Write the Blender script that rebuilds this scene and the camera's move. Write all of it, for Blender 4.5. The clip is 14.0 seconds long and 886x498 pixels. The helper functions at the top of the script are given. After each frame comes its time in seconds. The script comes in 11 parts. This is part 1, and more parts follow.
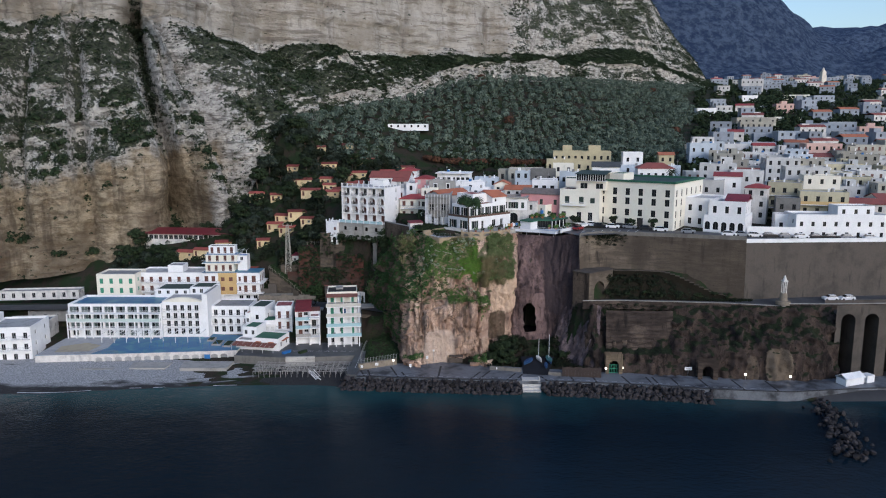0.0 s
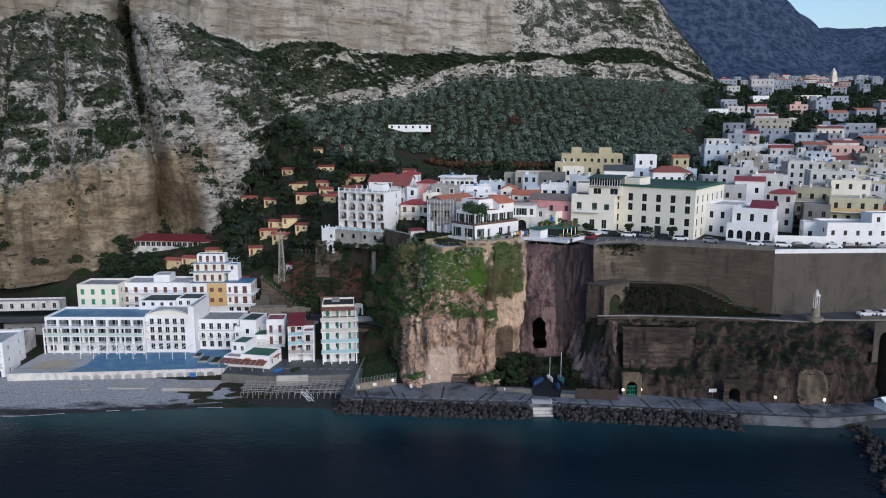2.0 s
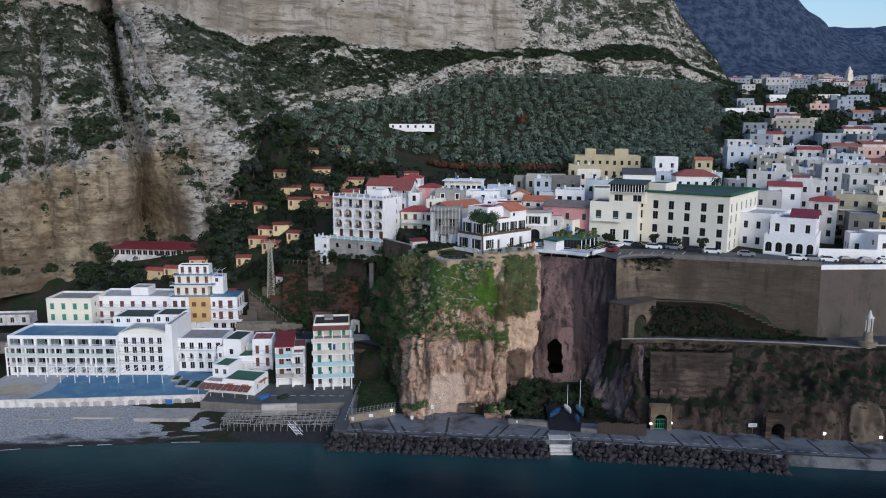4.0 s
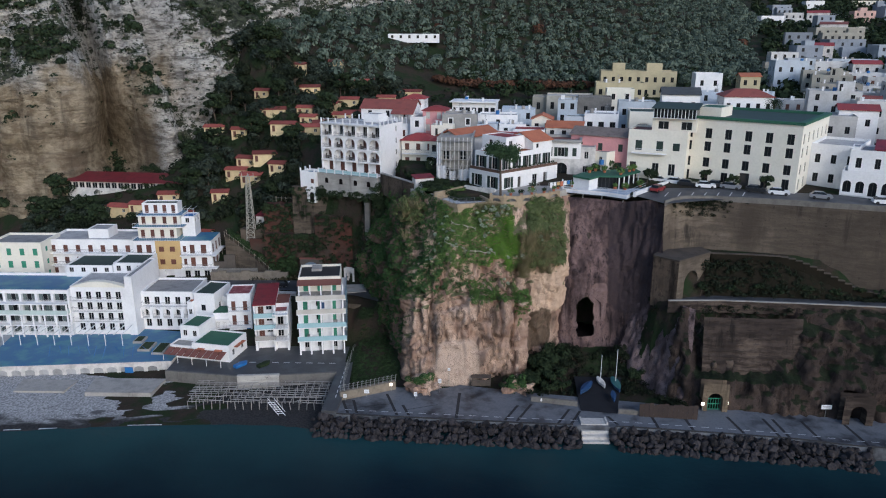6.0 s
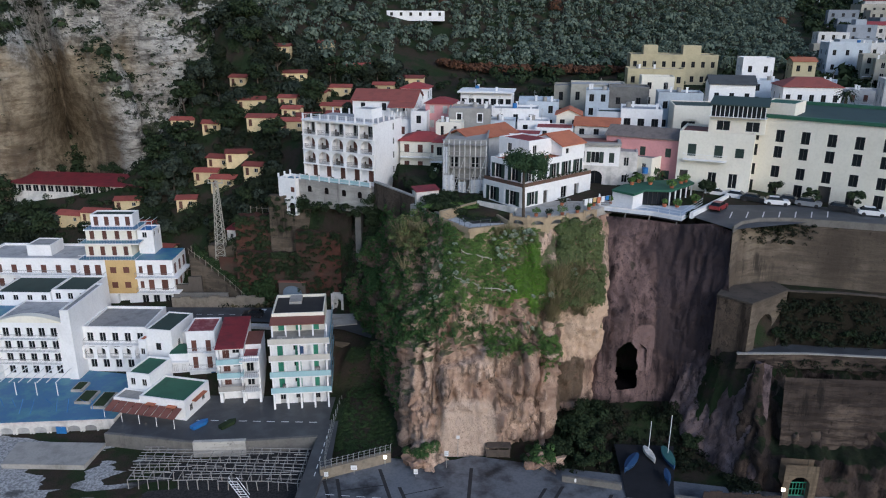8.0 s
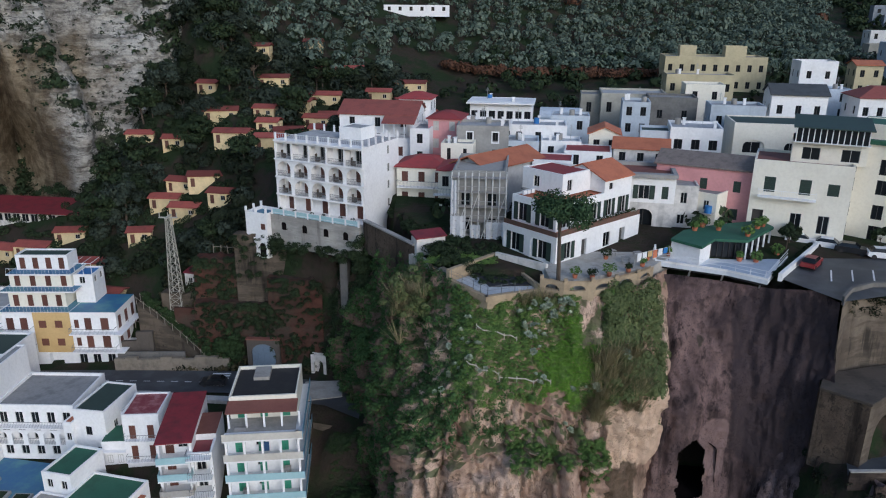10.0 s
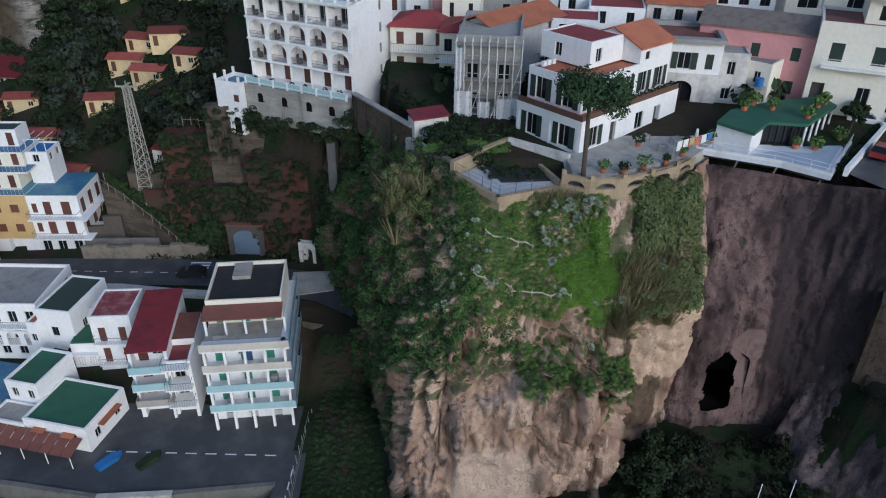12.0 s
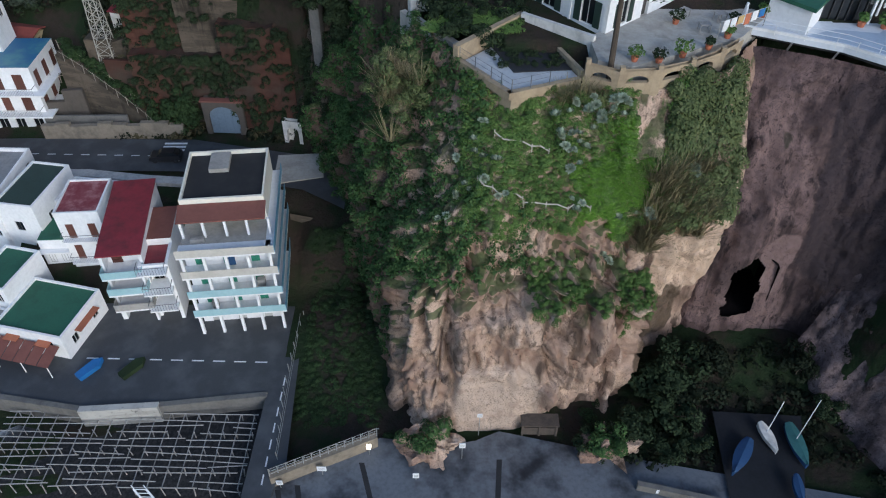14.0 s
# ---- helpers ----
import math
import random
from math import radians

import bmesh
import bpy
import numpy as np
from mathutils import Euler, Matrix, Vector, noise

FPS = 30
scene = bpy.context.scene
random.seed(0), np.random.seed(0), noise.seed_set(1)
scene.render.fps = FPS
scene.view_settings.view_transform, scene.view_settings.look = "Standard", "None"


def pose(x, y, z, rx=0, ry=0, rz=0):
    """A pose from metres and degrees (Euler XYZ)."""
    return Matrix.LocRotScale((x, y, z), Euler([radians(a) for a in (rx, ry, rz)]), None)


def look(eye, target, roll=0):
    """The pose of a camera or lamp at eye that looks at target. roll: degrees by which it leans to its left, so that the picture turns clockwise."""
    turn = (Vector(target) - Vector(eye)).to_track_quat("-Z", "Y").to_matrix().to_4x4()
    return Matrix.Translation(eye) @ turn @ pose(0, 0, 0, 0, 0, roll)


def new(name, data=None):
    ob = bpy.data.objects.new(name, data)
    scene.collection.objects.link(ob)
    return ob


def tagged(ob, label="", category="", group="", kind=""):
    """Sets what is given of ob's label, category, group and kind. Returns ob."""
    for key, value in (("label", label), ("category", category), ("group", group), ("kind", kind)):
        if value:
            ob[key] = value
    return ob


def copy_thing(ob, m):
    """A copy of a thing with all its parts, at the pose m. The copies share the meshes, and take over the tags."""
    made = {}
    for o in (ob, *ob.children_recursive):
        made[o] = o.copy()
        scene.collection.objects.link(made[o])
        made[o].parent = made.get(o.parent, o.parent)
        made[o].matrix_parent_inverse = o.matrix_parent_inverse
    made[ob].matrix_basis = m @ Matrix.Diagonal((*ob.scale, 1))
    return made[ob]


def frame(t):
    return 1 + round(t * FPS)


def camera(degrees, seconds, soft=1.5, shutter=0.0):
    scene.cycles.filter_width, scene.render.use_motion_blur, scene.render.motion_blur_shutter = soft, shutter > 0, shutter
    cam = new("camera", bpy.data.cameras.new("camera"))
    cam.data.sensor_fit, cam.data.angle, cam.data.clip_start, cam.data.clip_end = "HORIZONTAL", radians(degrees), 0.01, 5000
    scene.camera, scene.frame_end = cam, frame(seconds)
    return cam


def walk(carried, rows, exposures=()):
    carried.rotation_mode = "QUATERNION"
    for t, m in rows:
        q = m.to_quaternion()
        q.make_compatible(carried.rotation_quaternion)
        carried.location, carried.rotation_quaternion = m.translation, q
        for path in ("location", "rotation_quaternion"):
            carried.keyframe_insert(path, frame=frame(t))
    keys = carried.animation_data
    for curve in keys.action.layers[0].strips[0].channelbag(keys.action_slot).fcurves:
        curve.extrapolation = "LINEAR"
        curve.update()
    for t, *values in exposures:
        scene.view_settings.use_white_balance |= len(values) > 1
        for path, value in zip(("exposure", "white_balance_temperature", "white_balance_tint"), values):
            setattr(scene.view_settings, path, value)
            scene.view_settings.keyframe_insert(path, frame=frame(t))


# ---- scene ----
PATH = [
    (0.0, (0.25, -0.05, 65.9), (0.248, 1.922, 65.567), 0.0),
    (0.5, (0.2, 3.25, 65.78), (0.196, 5.222, 65.449), 0.0),
    (1.0, (0.05, 6.98, 65.76), (0.046, 8.952, 65.429), 0.0),
    (1.5, (-0.06, 10.87, 65.77), (-0.065, 12.842, 65.44), 0.0),
    (2.0, (-0.2, 14.66, 65.88), (-0.207, 16.632, 65.55), 0.05),
    (2.5, (-0.34, 18.53, 66.05), (-0.348, 20.502, 65.72), 0.07),
    (3.0, (-0.56, 22.3, 66.1), (-0.569, 24.272, 65.77), 0.1),
    (5.3, (-1.812, 54.5, 65.7), (-1.832, 56.469, 65.348), 0.25),
    (5.5, (-2.1, 57.3, 65.72), (-2.118, 59.254, 65.295), 0.22),
    (6.0, (-2.498, 64.9, 65.97), (-2.517, 66.82, 65.409), 0.22),
    (6.5, (-2.941, 72.45, 66.11), (-2.96, 74.351, 65.491), 0.28),
    (7.0, (-3.141, 80.0, 66.15), (-3.164, 81.902, 65.531), 0.3),
    (7.5, (-3.43, 87.58, 66.22), (-3.454, 89.482, 65.601), 0.3),
    (8.0, (-3.626, 95.06, 66.2), (-3.652, 96.962, 65.583), 0.33),
    (8.5, (-3.98, 102.5, 66.19), (-4.007, 104.403, 65.576), 0.36),
    (8.7, (-4.13, 105.46, 66.22), (-4.158, 107.363, 65.606), 0.38),
    (9.9, (-4.95, 122.9, 66.26), (-4.978, 124.8, 65.635), 0.48),
    (10.8, (-5.53, 132.28, 66.25), (-5.553, 134.122, 65.472), 0.56),
    (11.0, (-5.541, 133.22, 66.24), (-5.564, 135.043, 65.418), 0.56),
    (11.5, (-5.698, 135.72, 66.2), (-5.717, 137.494, 65.276), 0.6),
    (12.0, (-5.791, 138.5, 66.17), (-5.807, 140.221, 65.152), 0.64),
    (12.5, (-6.006, 141.2, 66.26), (-6.018, 142.861, 65.148), 0.7),
    (13.0, (-6.167, 143.79, 66.32), (-6.174, 145.387, 65.116), 0.8),
    (13.5, (-6.33, 146.45, 66.33), (-6.331, 147.979, 65.04), 0.88),
    (14.0, (-6.314, 149.38, 66.33), (-6.316, 150.833, 64.956), 0.9),
]
cam = camera(62.9, 14.0, soft=1.1)
walk(cam, [(t, look(eye, aim, roll)) for t, eye, aim, roll in PATH], [(0.0, 0.2, 5700, 13), (6.0, 0.12, 5640, 12), (8.7, 0.1, 5620, 11), (11.0, 0.0, 5550, 10), (12.0, 0.02, 5530, 9), (14.0, 0.22, 5500, 8)])

# ---- evening daylight: soft sky and a low veiled sun from the open sea ----
SUN_AZ, SUN_EL = 152.0, 24.0
world = bpy.data.worlds.new("evening_sky")
scene.world = world
world.use_nodes = True
wn = world.node_tree
sky = wn.nodes.new("ShaderNodeTexSky")
sky.sky_type, sky.sun_disc = "NISHITA", False
sky.sun_elevation, sky.sun_rotation = radians(SUN_EL), radians(SUN_AZ)
sky.air_density, sky.dust_density, sky.ozone_density = 1.2, 1.5, 2.0
wn.nodes["Background"].inputs["Strength"].default_value = 0.145
wn.links.new(sky.outputs[0], wn.nodes["Background"].inputs["Color"])
sun_data = bpy.data.lights.new("sun", "SUN")
sun_data.energy, sun_data.angle, sun_data.color = 1.1, radians(24), (1.0, 0.95, 0.9)
sun = new("sun", sun_data)
away = Vector((math.sin(radians(SUN_AZ)) * math.cos(radians(SUN_EL)), math.cos(radians(SUN_AZ)) * math.cos(radians(SUN_EL)), math.sin(radians(SUN_EL))))
sun.matrix_basis = look(away * 300, (0, 0, 0))

# ---- materials ----
def nodes_of(name):
    m = bpy.data.materials.new(name)
    m.use_nodes = True
    nt = m.node_tree
    return m, nt, nt.nodes["Principled BSDF"]


def noise_node(nt, scale, detail=4.0, stretch=(1, 1, 1), rough=0.6):
    """Noise in metres of the world, as a number from 0 to 1."""
    geo = nt.nodes.new("ShaderNodeNewGeometry")
    mp = nt.nodes.new("ShaderNodeMapping")
    mp.inputs["Scale"].default_value = [s / scale for s in stretch]
    n = nt.nodes.new("ShaderNodeTexNoise")
    n.inputs["Scale"].default_value = 1.0
    n.inputs["Detail"].default_value, n.inputs["Roughness"].default_value = detail, rough
    nt.links.new(geo.outputs["Position"], mp.inputs["Vector"])
    nt.links.new(mp.outputs[0], n.inputs["Vector"])
    return n.outputs["Fac"]


def ramp(nt, fac, lo, hi):
    """Smooth step of a socket from lo to hi."""
    r = nt.nodes.new("ShaderNodeMapRange")
    r.interpolation_type = "SMOOTHSTEP"
    r.inputs["From Min"].default_value, r.inputs["From Max"].default_value = lo, hi
    nt.links.new(fac, r.inputs["Value"])
    return r.outputs[0]


def mixed(nt, fac, a, b, blend="MIX"):
    """Mix two colours (sockets or tuples) by a socket or number."""
    mx = nt.nodes.new("ShaderNodeMix")
    mx.data_type, mx.blend_type = "RGBA", blend
    for key, val in ((0, fac), (6, a), (7, b)):
        if isinstance(val, (tuple, list)):
            mx.inputs[key].default_value = (*val[:3], 1)
        elif isinstance(val, (int, float)):
            mx.inputs[key].default_value = val
        else:
            nt.links.new(val, mx.inputs[key])
    return mx.outputs[2]


def maths(nt, op, a, b=0.0):
    n = nt.nodes.new("ShaderNodeMath")
    n.operation = op
    for key, val in ((0, a), (1, b)):
        if isinstance(val, (int, float)):
            n.inputs[key].default_value = val
        else:
            nt.links.new(val, n.inputs[key])
    return n.outputs[0]


def bumped(nt, bsdf, height, strength, dist):
    b = nt.nodes.new("ShaderNodeBump")
    b.inputs["Strength"].default_value, b.inputs["Distance"].default_value = strength, dist
    nt.links.new(height, b.inputs["Height"])
    nt.links.new(b.outputs[0], bsdf.inputs["Normal"])


def slope_up(nt):
    geo = nt.nodes.new("ShaderNodeNewGeometry")
    sep = nt.nodes.new("ShaderNodeSeparateXYZ")
    nt.links.new(geo.outputs["Normal"], sep.inputs[0])
    return sep.outputs[2]


def surface(name, col, worn=None, big=3.0, small=0.25, rough=0.7, bump=0.25, metal=0.0, streak=0.0, amount=0.6, vary=0.0, spec=0.5):
    """A plain material with stains at two scales, fine relief and, if asked, streaks that run down."""
    m, nt, b = nodes_of(name)
    worn = worn or tuple(c * 0.72 for c in col)
    f1 = ramp(nt, noise_node(nt, big), 0.42, 0.72)
    f2 = noise_node(nt, small, 3.0)
    c = mixed(nt, maths(nt, "MULTIPLY", f1, amount), col, worn)
    c = mixed(nt, maths(nt, "MULTIPLY", ramp(nt, f2, 0.35, 0.75), 0.25), c, tuple(k * 0.8 for k in worn))
    if streak:
        s = maths(nt, "MULTIPLY", ramp(nt, noise_node(nt, 1.1, 4.0, (1, 1, 0.16)), 0.52, 0.72), ramp(nt, noise_node(nt, 7.0, 3.0), 0.42, 0.6))
        c = mixed(nt, maths(nt, "MULTIPLY", s, streak), c, tuple(k * 0.45 for k in worn))
    if vary:
        info = nt.nodes.new("ShaderNodeObjectInfo")
        hue = nt.nodes.new("ShaderNodeHueSaturation")
        v = nt.nodes.new("ShaderNodeMapRange")
        v.inputs["To Min"].default_value, v.inputs["To Max"].default_value = 1 - vary, 1 + vary
        nt.links.new(info.outputs["Random"], v.inputs[0])
        nt.links.new(v.outputs[0], hue.inputs["Value"])
        nt.links.new(c, hue.inputs["Color"])
        c = hue.outputs[0]
    nt.links.new(c, b.inputs["Base Color"])
    b.inputs["Roughness"].default_value, b.inputs["Metallic"].default_value = rough, metal
    b.inputs["Specular IOR Level"].default_value = spec
    if bump:
        bumped(nt, b, f2, bump, small * 0.3)
    return m


def leaves(name, col, col2, big=6.0):
    """Foliage: two greens by island and place, with some light through the leaf."""
    m, nt, b = nodes_of(name)
    geo = nt.nodes.new("ShaderNodeNewGeometry")
    c = mixed(nt, geo.outputs["Random Per Island"], col, col2)
    c = mixed(nt, maths(nt, "MULTIPLY", ramp(nt, noise_node(nt, big), 0.4, 0.65), 0.5), c, tuple(k * 0.6 for k in col))
    nt.links.new(c, b.inputs["Base Color"])
    b.inputs["Roughness"].default_value = 0.75
    b.inputs["Specular IOR Level"].default_value = 0.12
    return m


def rock(name, light, mid, dark, green, green_from=0.45, green_amount=0.9, green_scale=5.0, band=0.0, scale=6.0, green_z=None, scar=None, gully=None):
    """Cliff rock: three tones, dark run-down stains, joints, and plants where it is flat enough."""
    m, nt, b = nodes_of(name)
    n1 = noise_node(nt, scale, 6.0, (1, 1, 0.6))
    n2 = noise_node(nt, scale * 0.22, 5.0, (1, 1, 1.3))
    st = noise_node(nt, scale * 0.35, 5.0, (1, 1, 0.09))
    c = mixed(nt, ramp(nt, n1, 0.35, 0.62), mid, light)
    c = mixed(nt, maths(nt, "MULTIPLY", ramp(nt, n2, 0.5, 0.7), 0.7), c, mid)
    c = mixed(nt, maths(nt, "MULTIPLY", ramp(nt, st, 0.5, 0.68), 0.75), c, dark)
    geo = nt.nodes.new("ShaderNodeNewGeometry")
    sep = nt.nodes.new("ShaderNodeSeparateXYZ")
    nt.links.new(geo.outputs["Position"], sep.inputs[0])
    cr = ramp(nt, noise_node(nt, 1.3, 6.0, (1, 1, 0.3), 0.75), 0.56, 0.62)
    c = mixed(nt, maths(nt, "MULTIPLY", cr, 0.65), c, dark)
    for sx, sz, rx, rz, scol in scar or ():
        dx = maths(nt, "POWER", maths(nt, "DIVIDE", maths(nt, "SUBTRACT", sep.outputs[0], sx), rx), 4.0)
        dz = maths(nt, "POWER", maths(nt, "DIVIDE", maths(nt, "SUBTRACT", sep.outputs[2], sz), rz), 4.0)
        rr = maths(nt, "ADD", maths(nt, "ADD", dx, dz), maths(nt, "MULTIPLY", noise_node(nt, 2.5, 5.0), 1.4))
        c = mixed(nt, maths(nt, "MULTIPLY", ramp(nt, rr, 1.95, 1.5), 0.85), c, mixed(nt, maths(nt, "MULTIPLY", ramp(nt, n2, 0.5, 0.75), 0.5), scol, mid))
    if band:
        bd = noise_node(nt, 2.2, 3.0, (0.06, 0.06, 1.0))
        c = mixed(nt, maths(nt, "MULTIPLY", ramp(nt, bd, 0.45, 0.62), band), c, dark)
    # gully: rock turns darker where x falls below this value
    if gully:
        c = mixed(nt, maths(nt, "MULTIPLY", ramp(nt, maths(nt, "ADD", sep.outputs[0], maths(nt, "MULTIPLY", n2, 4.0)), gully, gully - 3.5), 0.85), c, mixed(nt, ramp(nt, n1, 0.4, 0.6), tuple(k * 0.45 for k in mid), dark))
    up = maths(nt, "ADD", slope_up(nt), maths(nt, "MULTIPLY", maths(nt, "SUBTRACT", noise_node(nt, green_scale, 6.0), 0.5), 1.5))
    g = maths(nt, "MULTIPLY", ramp(nt, up, green_from, green_from + 0.2), green_amount)
    if green_z:
        g = maths(nt, "MULTIPLY", g, ramp(nt, maths(nt, "ADD", sep.outputs[2], maths(nt, "ADD", maths(nt, "MULTIPLY", noise_node(nt, 4.0, 4.0), 9.0), maths(nt, "MULTIPLY", maths(nt, "MAXIMUM", maths(nt, "SUBTRACT", -5.0, sep.outputs[0]), 0.0), 1.6))), green_z + 3.5, green_z + 6.0))
    gcol = mixed(nt, ramp(nt, noise_node(nt, 1.6, 5.0), 0.35, 0.65), green, tuple(k * 0.45 for k in green))
    c = mixed(nt, g, c, gcol)
    nt.links.new(c, b.inputs["Base Color"])
    b.inputs["Roughness"].default_value = 0.9
    b.inputs["Specular IOR Level"].default_value = 0.15
    vor = nt.nodes.new("ShaderNodeTexVoronoi")
    vor.feature = "DISTANCE_TO_EDGE"
    mp = nt.nodes.new("ShaderNodeMapping")
    mp.inputs["Scale"].default_value = (0.36, 0.36, 0.17)
    wob = nt.nodes.new("ShaderNodeTexNoise")
    wob.inputs["Scale"].default_value = 1.2
    add = nt.nodes.new("ShaderNodeVectorMath")
    add.operation = "ADD"
    nt.links.new(geo.outputs["Position"], mp.inputs["Vector"])
    nt.links.new(mp.outputs[0], add.inputs[0])
    nt.links.new(geo.outputs["Position"], wob.inputs["Vector"])
    nt.links.new(wob.outputs["Color"], add.inputs[1])
    nt.links.new(add.outputs[0], vor.inputs["Vector"])
    crack = ramp(nt, vor.outputs["Distance"], 0.0, 0.07)
    gap_line = maths(nt, "MULTIPLY", ramp(nt, vor.outputs["Distance"], 0.035, 0.0), ramp(nt, n1, 0.4, 0.56))
    nt.links.new(mixed(nt, maths(nt, "MULTIPLY", maths(nt, "MULTIPLY", gap_line, 0.85), maths(nt, "SUBTRACT", 1.0, g)), c, dark), b.inputs["Base Color"])
    h = maths(nt, "ADD", maths(nt, "ADD", n2, maths(nt, "MULTIPLY", noise_node(nt, 0.5, 6.0, (1, 1, 1.6), 0.7), 0.6)), maths(nt, "MULTIPLY", crack, 0.3))
    bumped(nt, b, h, 0.7, 0.5)
    return m


def coursed(name, light, mid, dark, line, weather=None):
    """Old tuff blocks in level courses, with joints, patches of paler stone and dark streaks that run down from the top."""
    m, nt, b = nodes_of(name)
    big = noise_node(nt, 9.0, 5.0, (1, 1, 0.8))
    band = noise_node(nt, 0.9, 4.0, (0.16, 0.16, 1.0), 0.7)
    fine = noise_node(nt, 0.4, 4.0)
    st = noise_node(nt, 1.5, 5.0, (1, 1, 0.08), 0.65)
    c = mixed(nt, ramp(nt, big, 0.38, 0.64), light, mid)
    c = mixed(nt, maths(nt, "MULTIPLY", ramp(nt, band, 0.42, 0.6), line), c, tuple(k * 0.6 for k in mid))
    c = mixed(nt, maths(nt, "MULTIPLY", ramp(nt, fine, 0.55, 0.7), 0.45), c, tuple(k * 0.7 for k in mid))
    c = mixed(nt, maths(nt, "MULTIPLY", maths(nt, "MULTIPLY", ramp(nt, st, 0.52, 0.66), ramp(nt, noise_node(nt, 8.0, 3.0), 0.45, 0.6)), 0.85), c, dark)
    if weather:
        # shade towards the wall's far end, painted as darker stone along x
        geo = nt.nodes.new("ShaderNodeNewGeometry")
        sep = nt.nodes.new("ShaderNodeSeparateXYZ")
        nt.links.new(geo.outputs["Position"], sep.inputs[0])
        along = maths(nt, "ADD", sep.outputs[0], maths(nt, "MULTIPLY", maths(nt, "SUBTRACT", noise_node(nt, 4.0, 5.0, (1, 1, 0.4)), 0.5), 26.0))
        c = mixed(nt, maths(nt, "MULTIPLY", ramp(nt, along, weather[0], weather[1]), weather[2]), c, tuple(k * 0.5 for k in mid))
    pits = ramp(nt, noise_node(nt, 0.7, 2.0), 0.68, 0.74)
    c = mixed(nt, maths(nt, "MULTIPLY", pits, 0.8), c, dark)
    nt.links.new(c, b.inputs["Base Color"])
    b.inputs["Roughness"].default_value = 0.92
    b.inputs["Specular IOR Level"].default_value = 0.15
    bumped(nt, b, maths(nt, "ADD", band, maths(nt, "MULTIPLY", fine, 0.5)), 0.6, 0.25)
    return m


def limestone():
    """Limestone: bedded pale rock, tan and brown on the sheer lower cliff, with low dark scrub on every slope that holds soil."""
    m, nt, b = nodes_of("limestone")
    geo = nt.nodes.new("ShaderNodeNewGeometry")
    sep = nt.nodes.new("ShaderNodeSeparateXYZ")
    nt.links.new(geo.outputs["Position"], sep.inputs[0])
    n1 = noise_node(nt, 3.4, 7.0, (1, 1, 1.8), 0.72)
    n2 = noise_node(nt, 1.5, 5.0, (1, 1, 2.4), 0.7)
    mid = noise_node(nt, 11.0, 5.0)
    st = noise_node(nt, 6.0, 6.0, (1, 1, 0.1), 0.65)
    bd = noise_node(nt, 2.4, 5.0, (0.12, 0.12, 1.0), 0.7)
    c = mixed(nt, ramp(nt, n1, 0.36, 0.58), (0.28, 0.255, 0.22), (0.76, 0.73, 0.67))
    c = mixed(nt, maths(nt, "MULTIPLY", ramp(nt, mid, 0.5, 0.7), 0.35), c, (0.36, 0.28, 0.19))
    c = mixed(nt, maths(nt, "MULTIPLY", ramp(nt, n2, 0.54, 0.68), 0.8), c, (0.085, 0.08, 0.07))
    c = mixed(nt, maths(nt, "MULTIPLY", ramp(nt, bd, 0.54, 0.62), 0.55), c, (0.1, 0.09, 0.078))
    # sheer lower cliff
    zz = maths(nt, "ADD", sep.outputs[2], maths(nt, "MULTIPLY", maths(nt, "SUBTRACT", mid, 0.5), 22.0))
    zz = maths(nt, "SUBTRACT", zz, maths(nt, "MULTIPLY", sep.outputs[0], 0.22))
    low = maths(nt, "MULTIPLY", ramp(nt, zz, 83.0, 76.0), ramp(nt, sep.outputs[0], -84.0, -92.0))
    tan = mixed(nt, ramp(nt, n1, 0.38, 0.6), (0.3, 0.235, 0.155), (0.56, 0.46, 0.32))
    tan = mixed(nt, maths(nt, "MULTIPLY", ramp(nt, bd, 0.52, 0.6), 0.5), tan, (0.17, 0.13, 0.085))
    tan = mixed(nt, maths(nt, "MULTIPLY", ramp(nt, st, 0.5, 0.66), 0.7), tan, (0.13, 0.1, 0.07))
    soil = maths(nt, "MULTIPLY", ramp(nt, noise_node(nt, 26.0, 4.0, (1, 1, 1.2)), 0.44, 0.6), ramp(nt, zz, 74.0, 56.0))
    tan = mixed(nt, maths(nt, "MULTIPLY", soil, 0.62), tan, mixed(nt, ramp(nt, n1, 0.4, 0.6), (0.13, 0.09, 0.06), (0.06, 0.045, 0.033)))
    c = mixed(nt, low, c, tan)
    # bare upper wall
    high = maths(nt, "MULTIPLY", ramp(nt, sep.outputs[2], 106.5, 109.0), ramp(nt, maths(nt, "ADD", sep.outputs[0], maths(nt, "MULTIPLY", mid, 30.0)), 70.0, 50.0))
    wall = mixed(nt, ramp(nt, noise_node(nt, 14.0, 5.0, (1, 1, 0.5)), 0.4, 0.62), (0.6, 0.56, 0.49), (0.4, 0.35, 0.28))
    wall = mixed(nt, maths(nt, "MULTIPLY", ramp(nt, bd, 0.5, 0.6), 0.6), wall, (0.2, 0.165, 0.125))
    wall = mixed(nt, maths(nt, "MULTIPLY", ramp(nt, st, 0.52, 0.68), 0.6), wall, (0.15, 0.12, 0.095))
    c = mixed(nt, maths(nt, "MULTIPLY", high, 0.9), c, wall)
    big = noise_node(nt, 22.0, 4.0, (1, 1, 0.55))
    scrub = maths(nt, "ADD", noise_node(nt, 2.2, 6.0, (1, 1, 1.5), 0.8), maths(nt, "MULTIPLY", maths(nt, "SUBTRACT", big, 0.5), 0.5))
    scrub = maths(nt, "ADD", scrub, maths(nt, "MULTIPLY", maths(nt, "SUBTRACT", slope_up(nt), 0.42), 0.32))
